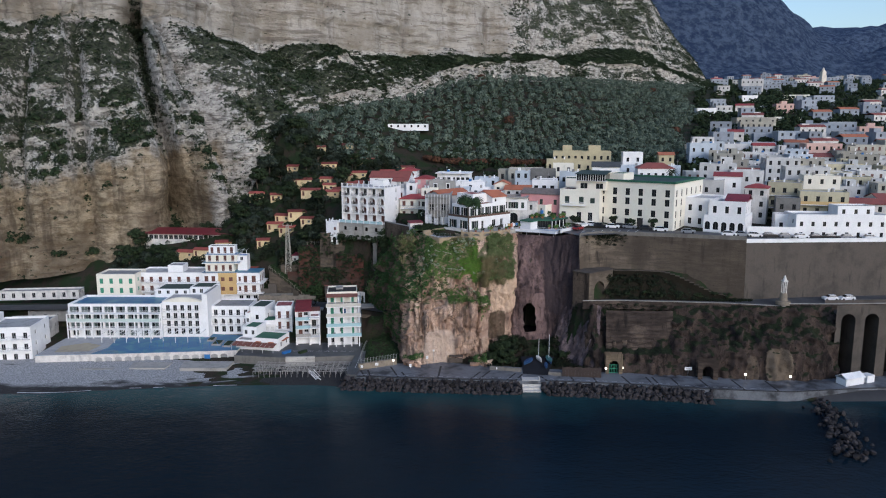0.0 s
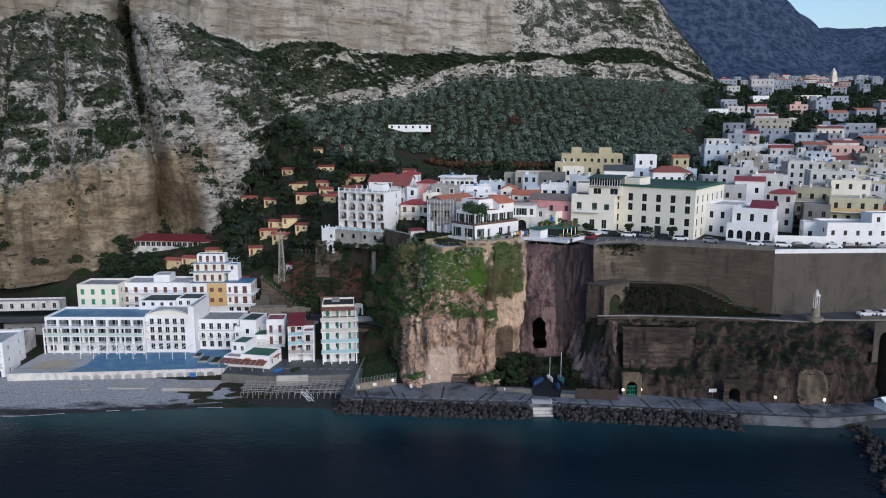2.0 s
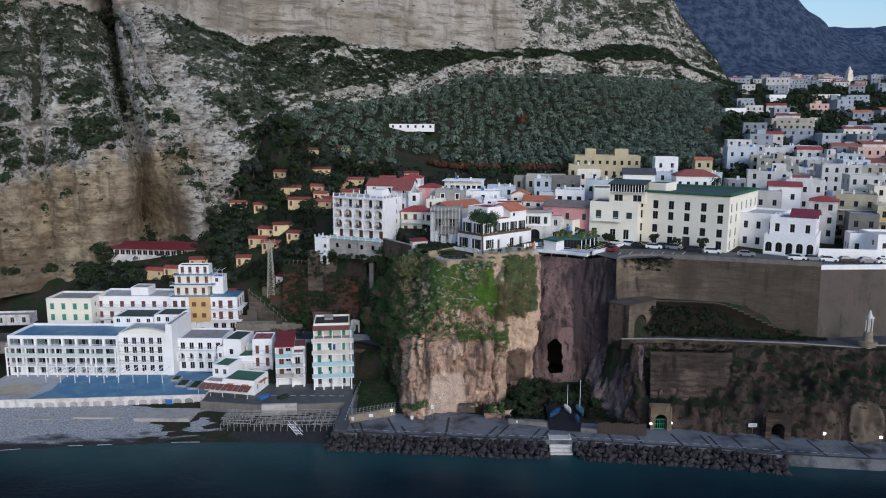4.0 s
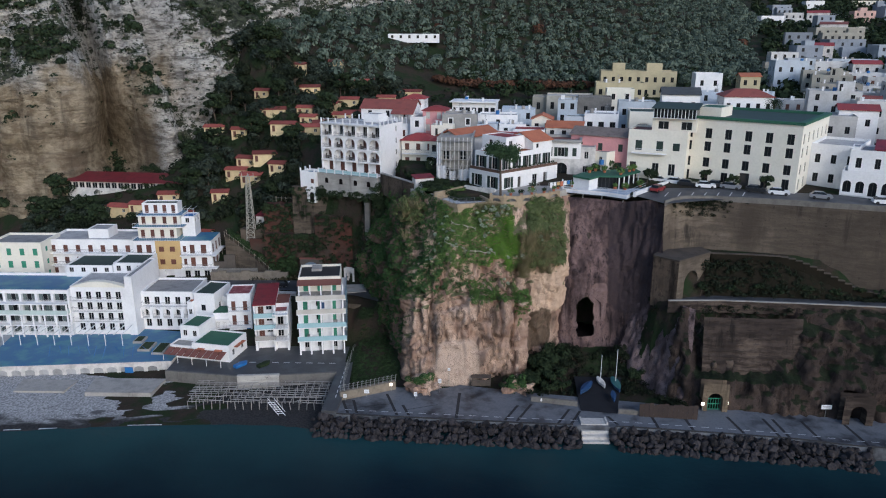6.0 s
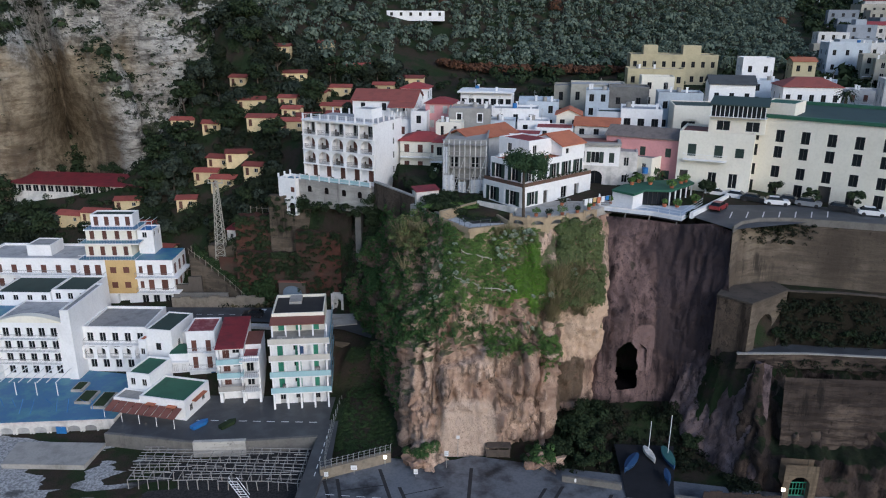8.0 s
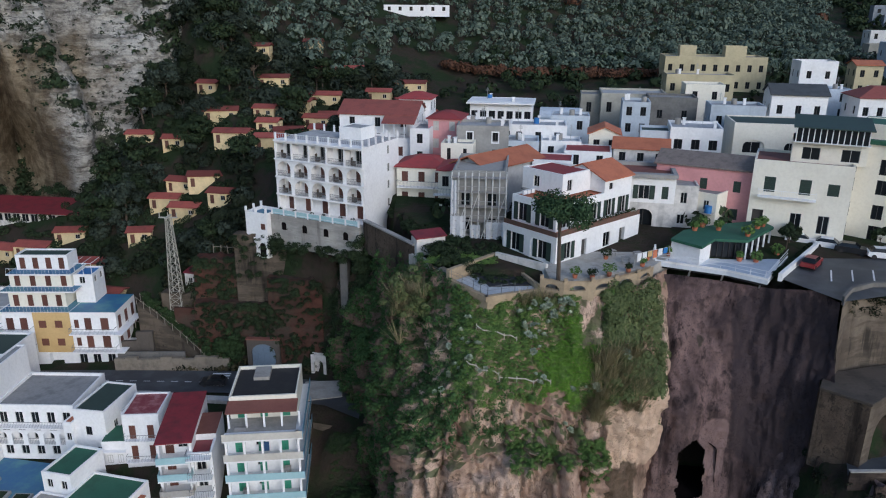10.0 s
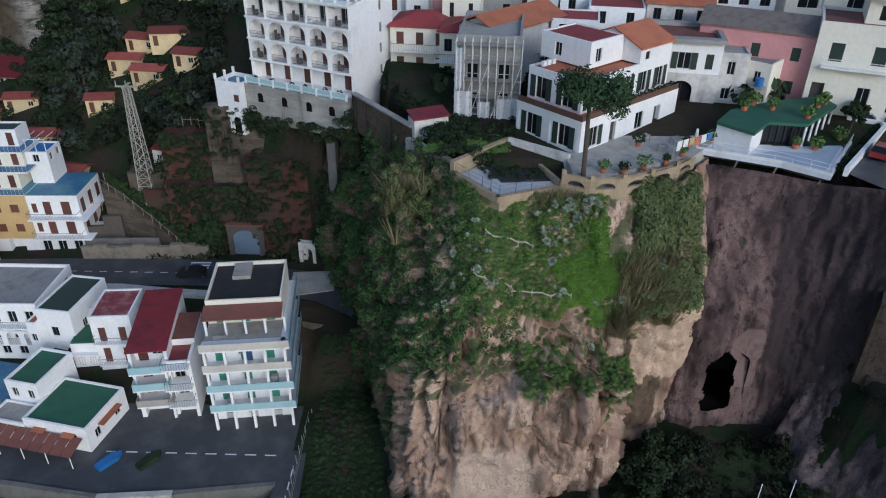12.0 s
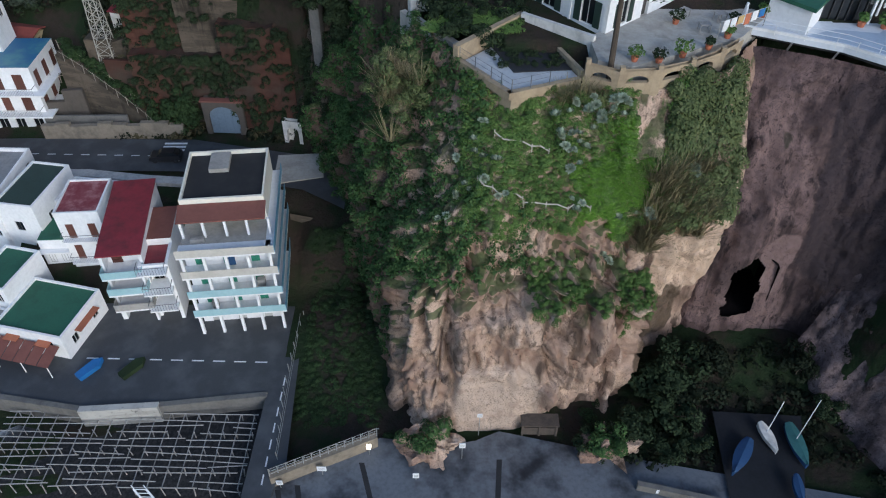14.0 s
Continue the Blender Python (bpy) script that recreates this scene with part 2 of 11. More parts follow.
    scrub = maths(nt, "ADD", scrub, maths(nt, "MULTIPLY", ramp(nt, maths(nt, "ADD", sep.outputs[0], maths(nt, "MULTIPLY", mid, 40.0)), -95.0, -125.0), 0.05))
    scrub = maths(nt, "ADD", scrub, maths(nt, "MULTIPLY", ramp(nt, maths(nt, "ADD", sep.outputs[0], maths(nt, "MULTIPLY", mid, 40.0)), 70.0, 100.0), 0.02))
    scrub = maths(nt, "SUBTRACT", scrub, maths(nt, "MULTIPLY", maths(nt, "MAXIMUM", low, high), 0.2))
    gcol = mixed(nt, ramp(nt, noise_node(nt, 1.2, 5.0), 0.35, 0.65), (0.085, 0.1, 0.055), (0.017, 0.022, 0.014))
    gcol = mixed(nt, maths(nt, "MULTIPLY", ramp(nt, noise_node(nt, 17.0, 3.0), 0.6, 0.7), 0.6), gcol, (0.06, 0.085, 0.028))
    c = mixed(nt, maths(nt, "MULTIPLY", ramp(nt, scrub, 0.475, 0.515), 0.95), c, gcol)
    nt.links.new(c, b.inputs["Base Color"])
    b.inputs["Roughness"].default_value = 0.95
    b.inputs["Specular IOR Level"].default_value = 0.1
    h = maths(nt, "ADD", n1, maths(nt, "ADD", maths(nt, "MULTIPLY", n2, 0.5), maths(nt, "MULTIPLY", bd, 0.7)))
    bumped(nt, b, h, 1.0, 2.4)
    return m


def beach_mat():
    """Grey pebbles running into wet black sand in ragged bands."""
    m, nt, b = nodes_of("pebbles_and_black_sand")
    geo = nt.nodes.new("ShaderNodeNewGeometry")
    sep = nt.nodes.new("ShaderNodeSeparateXYZ")
    nt.links.new(geo.outputs["Position"], sep.inputs[0])
    n1 = noise_node(nt, 9.0, 7.0, (0.45, 1.3, 1), 0.65)
    fine = noise_node(nt, 0.35, 4.0)
    wet = ramp(nt, maths(nt, "ADD", sep.outputs[2], maths(nt, "MULTIPLY", maths(nt, "SUBTRACT", n1, 0.5), 1.6)), 0.4, 0.12)
    east = ramp(nt, maths(nt, "ADD", sep.outputs[0], maths(nt, "MULTIPLY", maths(nt, "SUBTRACT", n1, 0.5), 30.0)), -53.0, -48.0)
    dark = maths(nt, "MAXIMUM", maths(nt, "MAXIMUM", wet, east), maths(nt, "MULTIPLY", ramp(nt, n1, 0.57, 0.66), 0.8))
    peb = mixed(nt, ramp(nt, fine, 0.35, 0.65), (0.42, 0.415, 0.41), (0.18, 0.178, 0.178))
    sand = mixed(nt, ramp(nt, fine, 0.4, 0.6), (0.018, 0.018, 0.019), (0.04, 0.038, 0.037))
    nt.links.new(mixed(nt, dark, peb, sand), b.inputs["Base Color"])
    b.inputs["Roughness"].default_value = 0.8
    b.inputs["Specular IOR Level"].default_value = 0.25
    bumped(nt, b, fine, 0.7, 0.1)
    return m


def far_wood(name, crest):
    """Far wooded mountainside: dark clumps, pale rock near the crest; the blue is distance haze put into the colour."""
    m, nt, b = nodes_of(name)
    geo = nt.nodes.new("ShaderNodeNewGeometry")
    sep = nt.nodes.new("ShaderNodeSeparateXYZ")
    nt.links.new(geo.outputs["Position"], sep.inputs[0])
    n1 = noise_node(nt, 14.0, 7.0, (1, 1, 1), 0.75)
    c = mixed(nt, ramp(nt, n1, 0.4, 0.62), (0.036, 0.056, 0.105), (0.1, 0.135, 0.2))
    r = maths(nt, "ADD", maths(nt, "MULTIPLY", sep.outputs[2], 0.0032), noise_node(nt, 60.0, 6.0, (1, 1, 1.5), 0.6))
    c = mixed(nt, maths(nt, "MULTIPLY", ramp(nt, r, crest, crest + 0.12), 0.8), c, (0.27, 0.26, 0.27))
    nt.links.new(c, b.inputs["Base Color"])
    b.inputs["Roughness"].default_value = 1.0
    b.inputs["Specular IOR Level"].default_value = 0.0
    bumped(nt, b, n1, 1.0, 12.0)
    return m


def pane_glass():
    m, nt, b = nodes_of("window_glass")
    b.inputs["Base Color"].default_value = (0.012, 0.014, 0.016, 1)
    b.inputs["Roughness"].default_value = 0.12
    b.inputs["Specular IOR Level"].default_value = 0.35
    return m


def sea_water():
    m, nt, b = nodes_of("sea_water")
    geo = nt.nodes.new("ShaderNodeNewGeometry")
    sep = nt.nodes.new("ShaderNodeSeparateXYZ")
    nt.links.new(geo.outputs["Position"], sep.inputs[0])
    near = ramp(nt, maths(nt, "ADD", sep.outputs[1], maths(nt, "MULTIPLY", noise_node(nt, 28.0, 3.0), 26.0)), 166.0, 192.0)
    c = mixed(nt, near, (0.0045, 0.0125, 0.021), (0.017, 0.054, 0.06))
    nt.links.new(c, b.inputs["Base Color"])
    b.inputs["Roughness"].default_value = 0.14
    b.inputs["IOR"].default_value = 1.33
    b.inputs["Specular IOR Level"].default_value = 0.1
    h = maths(nt, "ADD", noise_node(nt, 1.3, 4.0, (1, 1.6, 1)), maths(nt, "MULTIPLY", noise_node(nt, 7.0, 3.0), 2.0))
    bumped(nt, b, h, 0.35, 0.25)
    return m


def ground_mat():
    """Soil, dry grass and low green on the land."""
    m, nt, b = nodes_of("ground_soil_and_grass")
    c = mixed(nt, ramp(nt, noise_node(nt, 5.0, 6.0), 0.42, 0.58), (0.04, 0.031, 0.024), (0.02, 0.033, 0.014))
    c = mixed(nt, maths(nt, "MULTIPLY", ramp(nt, noise_node(nt, 1.1, 5.0), 0.45, 0.7), 0.6), c, (0.022, 0.028, 0.014))
    c = mixed(nt, maths(nt, "MULTIPLY", ramp(nt, noise_node(nt, 22.0, 4.0), 0.55, 0.7), 0.6), c, (0.06, 0.04, 0.03))
    nt.links.new(c, b.inputs["Base Color"])
    b.inputs["Roughness"].default_value = 0.95
    b.inputs["Specular IOR Level"].default_value = 0.1
    bumped(nt, b, noise_node(nt, 0.6, 5.0), 0.9, 0.3)
    return m


WHITE = surface("white_plaster", (0.84, 0.83, 0.82), (0.66, 0.65, 0.64), 4.0, 0.4, 0.85, 0.1, streak=0.12, amount=0.45)
CREAM = surface("cream_plaster", (0.8, 0.76, 0.65), (0.68, 0.64, 0.53), 5.0, 0.4, 0.85, 0.1, streak=0.1, amount=0.5)
OLDWHITE = surface("weathered_white_plaster", (0.68, 0.65, 0.61), (0.34, 0.33, 0.31), 2.2, 0.4, 0.9, 0.15, streak=0.45, amount=0.7)
OCHRE = surface("ochre_plaster", (0.56, 0.39, 0.17), (0.45, 0.31, 0.13), 3.0, 0.4, 0.85, 0.1, streak=0.1)
YELLOW = surface("pale_yellow_plaster", (0.5, 0.435, 0.27), (0.36, 0.31, 0.2), 3.0, 0.4, 0.85, 0.1, streak=0.2)
BUNG = surface("bungalow_yellow_plaster", (0.66, 0.52, 0.29), (0.46, 0.36, 0.2), 2.0, 0.4, 0.85, 0.1, streak=0.2, vary=0.2)
PINK = surface("pink_plaster", (0.62, 0.3, 0.3), (0.5, 0.24, 0.24), 3.0, 0.4, 0.85, 0.1, streak=0.15)
GREY = surface("grey_render", (0.33, 0.32, 0.3), (0.2, 0.2, 0.19), 2.5, 0.4, 0.9, 0.2, streak=0.35)
KHAKI = surface("khaki_plaster", (0.38, 0.36, 0.3), (0.25, 0.235, 0.2), 3.0, 0.4, 0.9, 0.1, streak=0.2, vary=0.2)
BLUEWHITE = surface("bluish_white_plaster", (0.5, 0.55, 0.6), (0.36, 0.39, 0.43), 3.0, 0.4, 0.9, 0.1, streak=0.2, vary=0.15)
ROSE = surface("pale_rose_plaster", (0.6, 0.4, 0.34), (0.45, 0.3, 0.26), 3.0, 0.4, 0.9, 0.1, streak=0.2, vary=0.15)
LIMEWASH = surface("limewashed_plaster", (0.6, 0.595, 0.58), (0.4, 0.39, 0.38), 3.0, 0.4, 0.9, 0.1, streak=0.25, vary=0.12)
FARHAZE = surface("grey_blue_plaster", (0.3, 0.33, 0.37), (0.2, 0.22, 0.25), 3.0, 0.4, 0.9, 0.1, streak=0.25, vary=0.2)
GREYWHITE = surface("grey_white_render", (0.5, 0.49, 0.47), (0.34, 0.33, 0.31), 3.0, 0.4, 0.9, 0.1, streak=0.35, vary=0.12)
YELLOWISH = surface("faded_yellow_plaster", (0.46, 0.42, 0.29), (0.31, 0.28, 0.2), 3.0, 0.4, 0.9, 0.1, streak=0.3, vary=0.1)
DARKRENDER = surface("dark_weathered_render", (0.17, 0.165, 0.155), (0.09, 0.085, 0.08), 2.5, 0.4, 0.95, 0.2, streak=0.5)
REDTILE = surface("red_roof_tiles", (0.3, 0.045, 0.045), (0.19, 0.04, 0.04), 1.6, 0.35, 0.75, 0.25, vary=0.15)
MAROON = surface("brown_red_roof_tiles", (0.25, 0.07, 0.055), (0.16, 0.05, 0.042), 1.8, 0.35, 0.85, 0.25, vary=0.15)
GREYTILE = surface("old_grey_pantiles", (0.2, 0.165, 0.145), (0.1, 0.085, 0.08), 0.9, 0.3, 0.9, 0.4)
DARKTILE = surface("dark_grey_roof_tiles", (0.07, 0.075, 0.078), (0.04, 0.042, 0.045), 1.5, 0.3, 0.85, 0.3)
LIGHTROOF = surface("pale_flat_roof", (0.42, 0.43, 0.44), (0.2, 0.2, 0.21), 2.0, 0.4, 0.9, 0.1, vary=0.25)
GALLERY = surface("curtained_gallery_glass", (0.13, 0.16, 0.155), (0.05, 0.065, 0.065), 1.6, 0.5, 0.25, 0.0, amount=0.9)
TOWN = surface("town_plaster", (0.55, 0.5, 0.42), (0.32, 0.295, 0.25), 4.0, 0.5, 0.9, 0.1, streak=0.25, vary=0.42)
BUNGROOF = surface("dark_red_tiles", (0.26, 0.06, 0.045), (0.15, 0.04, 0.032), 1.5, 0.4, 0.9, 0.2, vary=0.4)
REDROOF = surface("dark_red_roof_sheet", (0.2, 0.022, 0.032), (0.09, 0.018, 0.022), 1.6, 0.5, 0.5, 0.15, vary=0.15, amount=0.8)
TILE = surface("terracotta_tiles", (0.42, 0.14, 0.07), (0.28, 0.09, 0.05), 2.0, 0.3, 0.85, 0.3, vary=0.2)
BROWNROOF = surface("brown_awning_sheet", (0.2, 0.075, 0.055), (0.14, 0.05, 0.04), 2.0, 0.3, 0.8, 0.1)
FLATROOF = surface("grey_flat_roof", (0.36, 0.355, 0.35), (0.17, 0.17, 0.17), 2.0, 0.4, 0.9, 0.15, vary=0.3)
DARKROOF = surface("black_bitumen_roof", (0.018, 0.018, 0.02), (0.035, 0.033, 0.032), 2.0, 0.4, 0.8, 0.15)
GREENROOF = surface("green_roof_sheet", (0.028, 0.115, 0.066), (0.018, 0.07, 0.042), 2.5, 0.3, 0.75, 0.1)
DARKGREENROOF = surface("dark_green_roof_sheet", (0.03, 0.055, 0.045), (0.02, 0.035, 0.03), 2.5, 0.3, 0.75, 0.1)
BLUEDECK = surface("blue_tiled_deck", (0.035, 0.135, 0.28), (0.1, 0.26, 0.29), 3.4, 0.5, 0.5, 0.05, amount=0.95)
BLUEPAINT = surface("blue_paint", (0.03, 0.16, 0.42), None, 2.0, 0.3, 0.5, 0.05)
BEIGE = surface("beige_balcony_panel", (0.55, 0.52, 0.46), (0.42, 0.39, 0.34), 2.0, 0.3, 0.7, 0.05)
SKYPANEL = surface("blue_balcony_panel", (0.13, 0.3, 0.42), (0.1, 0.24, 0.35), 2.0, 0.3, 0.4, 0.0)
PALEFLOOR = surface("pale_terrace_floor", (0.5, 0.51, 0.52), (0.33, 0.34, 0.35), 1.6, 0.3, 0.7, 0.1)
PEELRED = surface("peeling_red_roof_coat", (0.2, 0.03, 0.04), (0.42, 0.2, 0.2), 1.3, 0.4, 0.6, 0.15, amount=0.85)
AQUA = surface("aqua_balcony_panel", (0.36, 0.53, 0.56), (0.28, 0.45, 0.48), 2.0, 0.3, 0.4, 0.0)
RAIL = surface("grey_metal_rail", (0.2, 0.205, 0.21), None, 1.0, 0.2, 0.5, 0.0, metal=0.3)
SHUT_G = surface("dark_green_shutter", (0.02, 0.04, 0.03), None, 1.0, 0.1, 0.6, 0.1)
SHUT_B = surface("brown_wood_shutter", (0.12, 0.045, 0.03), None, 1.0, 0.1, 0.6, 0.1, vary=0.25)
SHUT_M = surface("bright_green_shutter", (0.05, 0.26, 0.16), None, 1.0, 0.1, 0.6, 0.1)
FRAME = surface("window_frame_paint", (0.5, 0.49, 0.46), None, 1.0, 0.1, 0.6, 0.0)
DARKFRAME = surface("dark_window_frame", (0.05, 0.045, 0.04), None, 1.0, 0.1, 0.6, 0.0)
# dark backing in each opening stands in for the unlit room
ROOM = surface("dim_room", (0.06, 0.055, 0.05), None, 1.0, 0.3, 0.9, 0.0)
GLASS = pane_glass()
SEA = sea_water()
GROUND = ground_mat()
ASPHALT = surface("asphalt", (0.046, 0.048, 0.053), (0.095, 0.1, 0.107), 3.2, 0.15, 0.55, 0.2, amount=0.8)
WETSTONE = surface("wet_grey_paving", (0.155, 0.165, 0.182), (0.022, 0.023, 0.027), 4.2, 0.4, 0.45, 0.15, amount=1.0, spec=0.3)
PALECONC = surface("pale_sea_bleached_concrete", (0.52, 0.5, 0.47), (0.3, 0.29, 0.27), 1.2, 0.3, 0.9, 0.25)
CONCRETE = surface("concrete", (0.36, 0.34, 0.31), (0.2, 0.19, 0.17), 2.0, 0.3, 0.9, 0.25, streak=0.3)
BLACKSAND = surface("wet_black_sand", (0.022, 0.021, 0.022), (0.04, 0.038, 0.036), 6.0, 0.3, 0.6, 0.4)
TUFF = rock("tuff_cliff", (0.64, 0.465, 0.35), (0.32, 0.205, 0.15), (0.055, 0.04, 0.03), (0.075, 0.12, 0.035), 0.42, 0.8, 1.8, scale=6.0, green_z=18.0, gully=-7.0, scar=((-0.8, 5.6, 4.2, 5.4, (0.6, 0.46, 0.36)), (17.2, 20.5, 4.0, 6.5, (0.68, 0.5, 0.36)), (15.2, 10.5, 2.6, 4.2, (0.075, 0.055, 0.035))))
DARKTUFF = rock("dark_tuff_cliff", (0.225, 0.152, 0.14), (0.07, 0.049, 0.049), (0.012, 0.01, 0.012), (0.02, 0.035, 0.014), 0.8, 0.7, 4.0, scale=5.0, scar=((33.8, 24.0, 4.6, 11.5, (0.055, 0.043, 0.047)), (27.4, 15.0, 1.8, 4.0, (0.27, 0.185, 0.172))))
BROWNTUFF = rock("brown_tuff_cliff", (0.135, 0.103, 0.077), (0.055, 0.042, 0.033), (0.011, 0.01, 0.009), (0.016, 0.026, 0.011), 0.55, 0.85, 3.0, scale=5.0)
LIME = limestone()
BEACHMAT = beach_mat()
OCHRESTONE = surface("ochre_garden_stone", (0.4, 0.31, 0.2), (0.2, 0.15, 0.1), 1.5, 0.3, 0.95, 0.4, streak=0.3)
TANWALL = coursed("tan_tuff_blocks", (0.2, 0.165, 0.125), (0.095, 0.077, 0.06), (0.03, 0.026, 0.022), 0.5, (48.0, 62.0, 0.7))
COURSED = coursed("dark_coursed_blocks", (0.12, 0.092, 0.072), (0.045, 0.035, 0.03), (0.014, 0.012, 0.011), 0.85)
SPURTUFF = rock("pale_lilac_tuff", (0.25, 0.185, 0.18), (0.095, 0.07, 0.07), (0.02, 0.016, 0.018), (0.025, 0.04, 0.016), 0.85, 0.6, 3.0, scale=4.0)
# darker copy of BROWNTUFF: the lower cliff's shade is put into its colour
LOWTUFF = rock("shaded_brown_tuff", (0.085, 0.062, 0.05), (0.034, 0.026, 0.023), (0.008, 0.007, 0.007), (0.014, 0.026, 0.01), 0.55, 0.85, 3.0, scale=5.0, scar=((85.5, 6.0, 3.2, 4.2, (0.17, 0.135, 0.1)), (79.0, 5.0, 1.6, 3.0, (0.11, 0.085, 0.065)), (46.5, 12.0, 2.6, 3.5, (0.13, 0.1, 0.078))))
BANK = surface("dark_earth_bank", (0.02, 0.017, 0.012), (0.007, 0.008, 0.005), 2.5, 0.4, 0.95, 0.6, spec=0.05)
PORTAL = coursed("tan_portal_stone", (0.2, 0.155, 0.105), (0.1, 0.077, 0.055), (0.03, 0.025, 0.02), 0.4)
STAINED = coursed("red_stained_old_wall", (0.06, 0.05, 0.039), (0.1, 0.043, 0.031), (0.015, 0.014, 0.011), 0.5)
OLDTUFF = coursed("grey_brown_old_wall", (0.125, 0.1, 0.075), (0.06, 0.05, 0.038), (0.02, 0.018, 0.015), 0.5)
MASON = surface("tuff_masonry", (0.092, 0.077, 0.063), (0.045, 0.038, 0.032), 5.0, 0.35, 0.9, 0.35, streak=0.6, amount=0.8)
PALESTONE = coursed("pale_stone_base", (0.46, 0.44, 0.4), (0.3, 0.285, 0.26), (0.14, 0.13, 0.12), 0.4)
GREYSTONE = surface("grey_stone_base", (0.42, 0.4, 0.36), (0.24, 0.22, 0.19), 2.0, 0.35, 0.95, 0.4, streak=0.4)
RUBBLE = surface("rubble_stone", (0.24, 0.2, 0.15), (0.1, 0.085, 0.065), 1.2, 0.35, 0.95, 0.6)
DARKBOARD = surface("dark_brown_boards", (0.045, 0.03, 0.024), (0.022, 0.016, 0.014), 1.5, 0.2, 0.85, 0.2)
DARKSLIP = surface("dark_wet_slip", (0.022, 0.023, 0.027), (0.012, 0.013, 0.015), 2.5, 0.3, 0.7, 0.3, spec=0.15)
BASALT = surface("dark_boulder_rock", (0.034, 0.03, 0.031), (0.01, 0.0095, 0.011), 1.2, 0.3, 0.75, 0.6, vary=0.55, amount=0.8, spec=0.2)
DARKCONC = surface("dark_stained_concrete", (0.16, 0.15, 0.135), (0.07, 0.065, 0.06), 2.0, 0.3, 0.9, 0.3, streak=0.4)
# near black: the darkness inside cave and arches put into the colour
SHADEBLACK = surface("sooty_rock", (0.012, 0.01, 0.01), None, 2.0, 0.4, 0.95, 0.3, spec=0.0)
OLDWOOD = surface("dark_old_timber", (0.09, 0.07, 0.055), (0.04, 0.032, 0.026), 1.0, 0.2, 0.9, 0.3)
WOODGREY = surface("weathered_timber", (0.33, 0.315, 0.295), (0.14, 0.125, 0.11), 1.0, 0.15, 0.85, 0.2)
BARK = surface("bark", (0.09, 0.068, 0.05), None, 1.0, 0.15, 0.95, 0.5)
STEEL = surface("galvanised_steel", (0.4, 0.4, 0.38), None, 1.0, 0.2, 0.5, 0.0, metal=0.5)
PALEWOOD = surface("pale_weathered_wood", (0.52, 0.47, 0.4), (0.3, 0.27, 0.22), 1.0, 0.15, 0.9, 0.2)
TIMBER = surface("weathered_grey_timber", (0.3, 0.26, 0.21), (0.14, 0.12, 0.1), 1.0, 0.15, 0.9, 0.2)
SCAFF = surface("galvanised_scaffold_tube", (0.62, 0.62, 0.6), (0.45, 0.45, 0.43), 1.0, 0.2, 0.5, 0.0)
PYLON = surface("pale_galvanised_lattice", (0.42, 0.4, 0.34), (0.28, 0.26, 0.21), 1.0, 0.2, 0.6, 0.0)
PAINTWHITE = surface("white_paint", (0.8, 0.8, 0.8), (0.6, 0.6, 0.6), 2.0, 0.2, 0.5, 0.05)
OLIVE = leaves("olive_leaves", (0.05, 0.076, 0.058), (0.165, 0.2, 0.15), 5.0)
SLOPEOLIVE = leaves("grey_green_leaves", (0.026, 0.037, 0.027), (0.058, 0.072, 0.052), 9.0)
IVY = leaves("ivy_leaves", (0.036, 0.078, 0.024), (0.09, 0.15, 0.05), 4.0)
LEAF = leaves("green_leaves", (0.06, 0.115, 0.028), (0.15, 0.23, 0.065), 2.0)
IVYDARK = leaves("deep_green_leaves", (0.024, 0.045, 0.017), (0.05, 0.08, 0.03), 3.0)
PINELEAF = leaves("pine_needles", (0.03, 0.06, 0.028), (0.065, 0.105, 0.045), 2.0)
DARKLEAF = leaves("dark_leaves", (0.018, 0.03, 0.014), (0.04, 0.058, 0.026))
GRASSY = leaves("bright_grass", (0.12, 0.24, 0.03), (0.19, 0.33, 0.05), 3.0)
MEADOW = leaves("meadow_herbs", (0.09, 0.175, 0.035), (0.21, 0.29, 0.085), 1.2)
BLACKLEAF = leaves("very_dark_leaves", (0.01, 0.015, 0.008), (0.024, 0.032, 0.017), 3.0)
THICKET = leaves("thicket_leaves", (0.08, 0.11, 0.04), (0.165, 0.185, 0.08), 4.0)
SILVER = leaves("silver_agave_leaves", (0.33, 0.39, 0.28), (0.54, 0.59, 0.45), 3.0)
STRAW = leaves("dry_reed", (0.2, 0.175, 0.09), (0.36, 0.31, 0.18), 3.0)
DARKMASON = surface("dark_coursed_tuff", (0.085, 0.068, 0.053), (0.04, 0.032, 0.026), 4.0, 0.35, 0.95, 0.4, streak=0.6, amount=0.8)
BOATBLUE = surface("dark_blue_boat_cover", (0.02, 0.06, 0.15), None, 1.0, 0.2, 0.6, 0.1)
BRAMBLE = leaves("brambles", (0.055, 0.05, 0.025), (0.09, 0.075, 0.04), 3.0)
RUSTLEAF = leaves("rust_leaves", (0.075, 0.04, 0.026), (0.13, 0.062, 0.036), 3.0)
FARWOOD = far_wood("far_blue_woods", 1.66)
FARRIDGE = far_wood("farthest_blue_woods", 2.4)

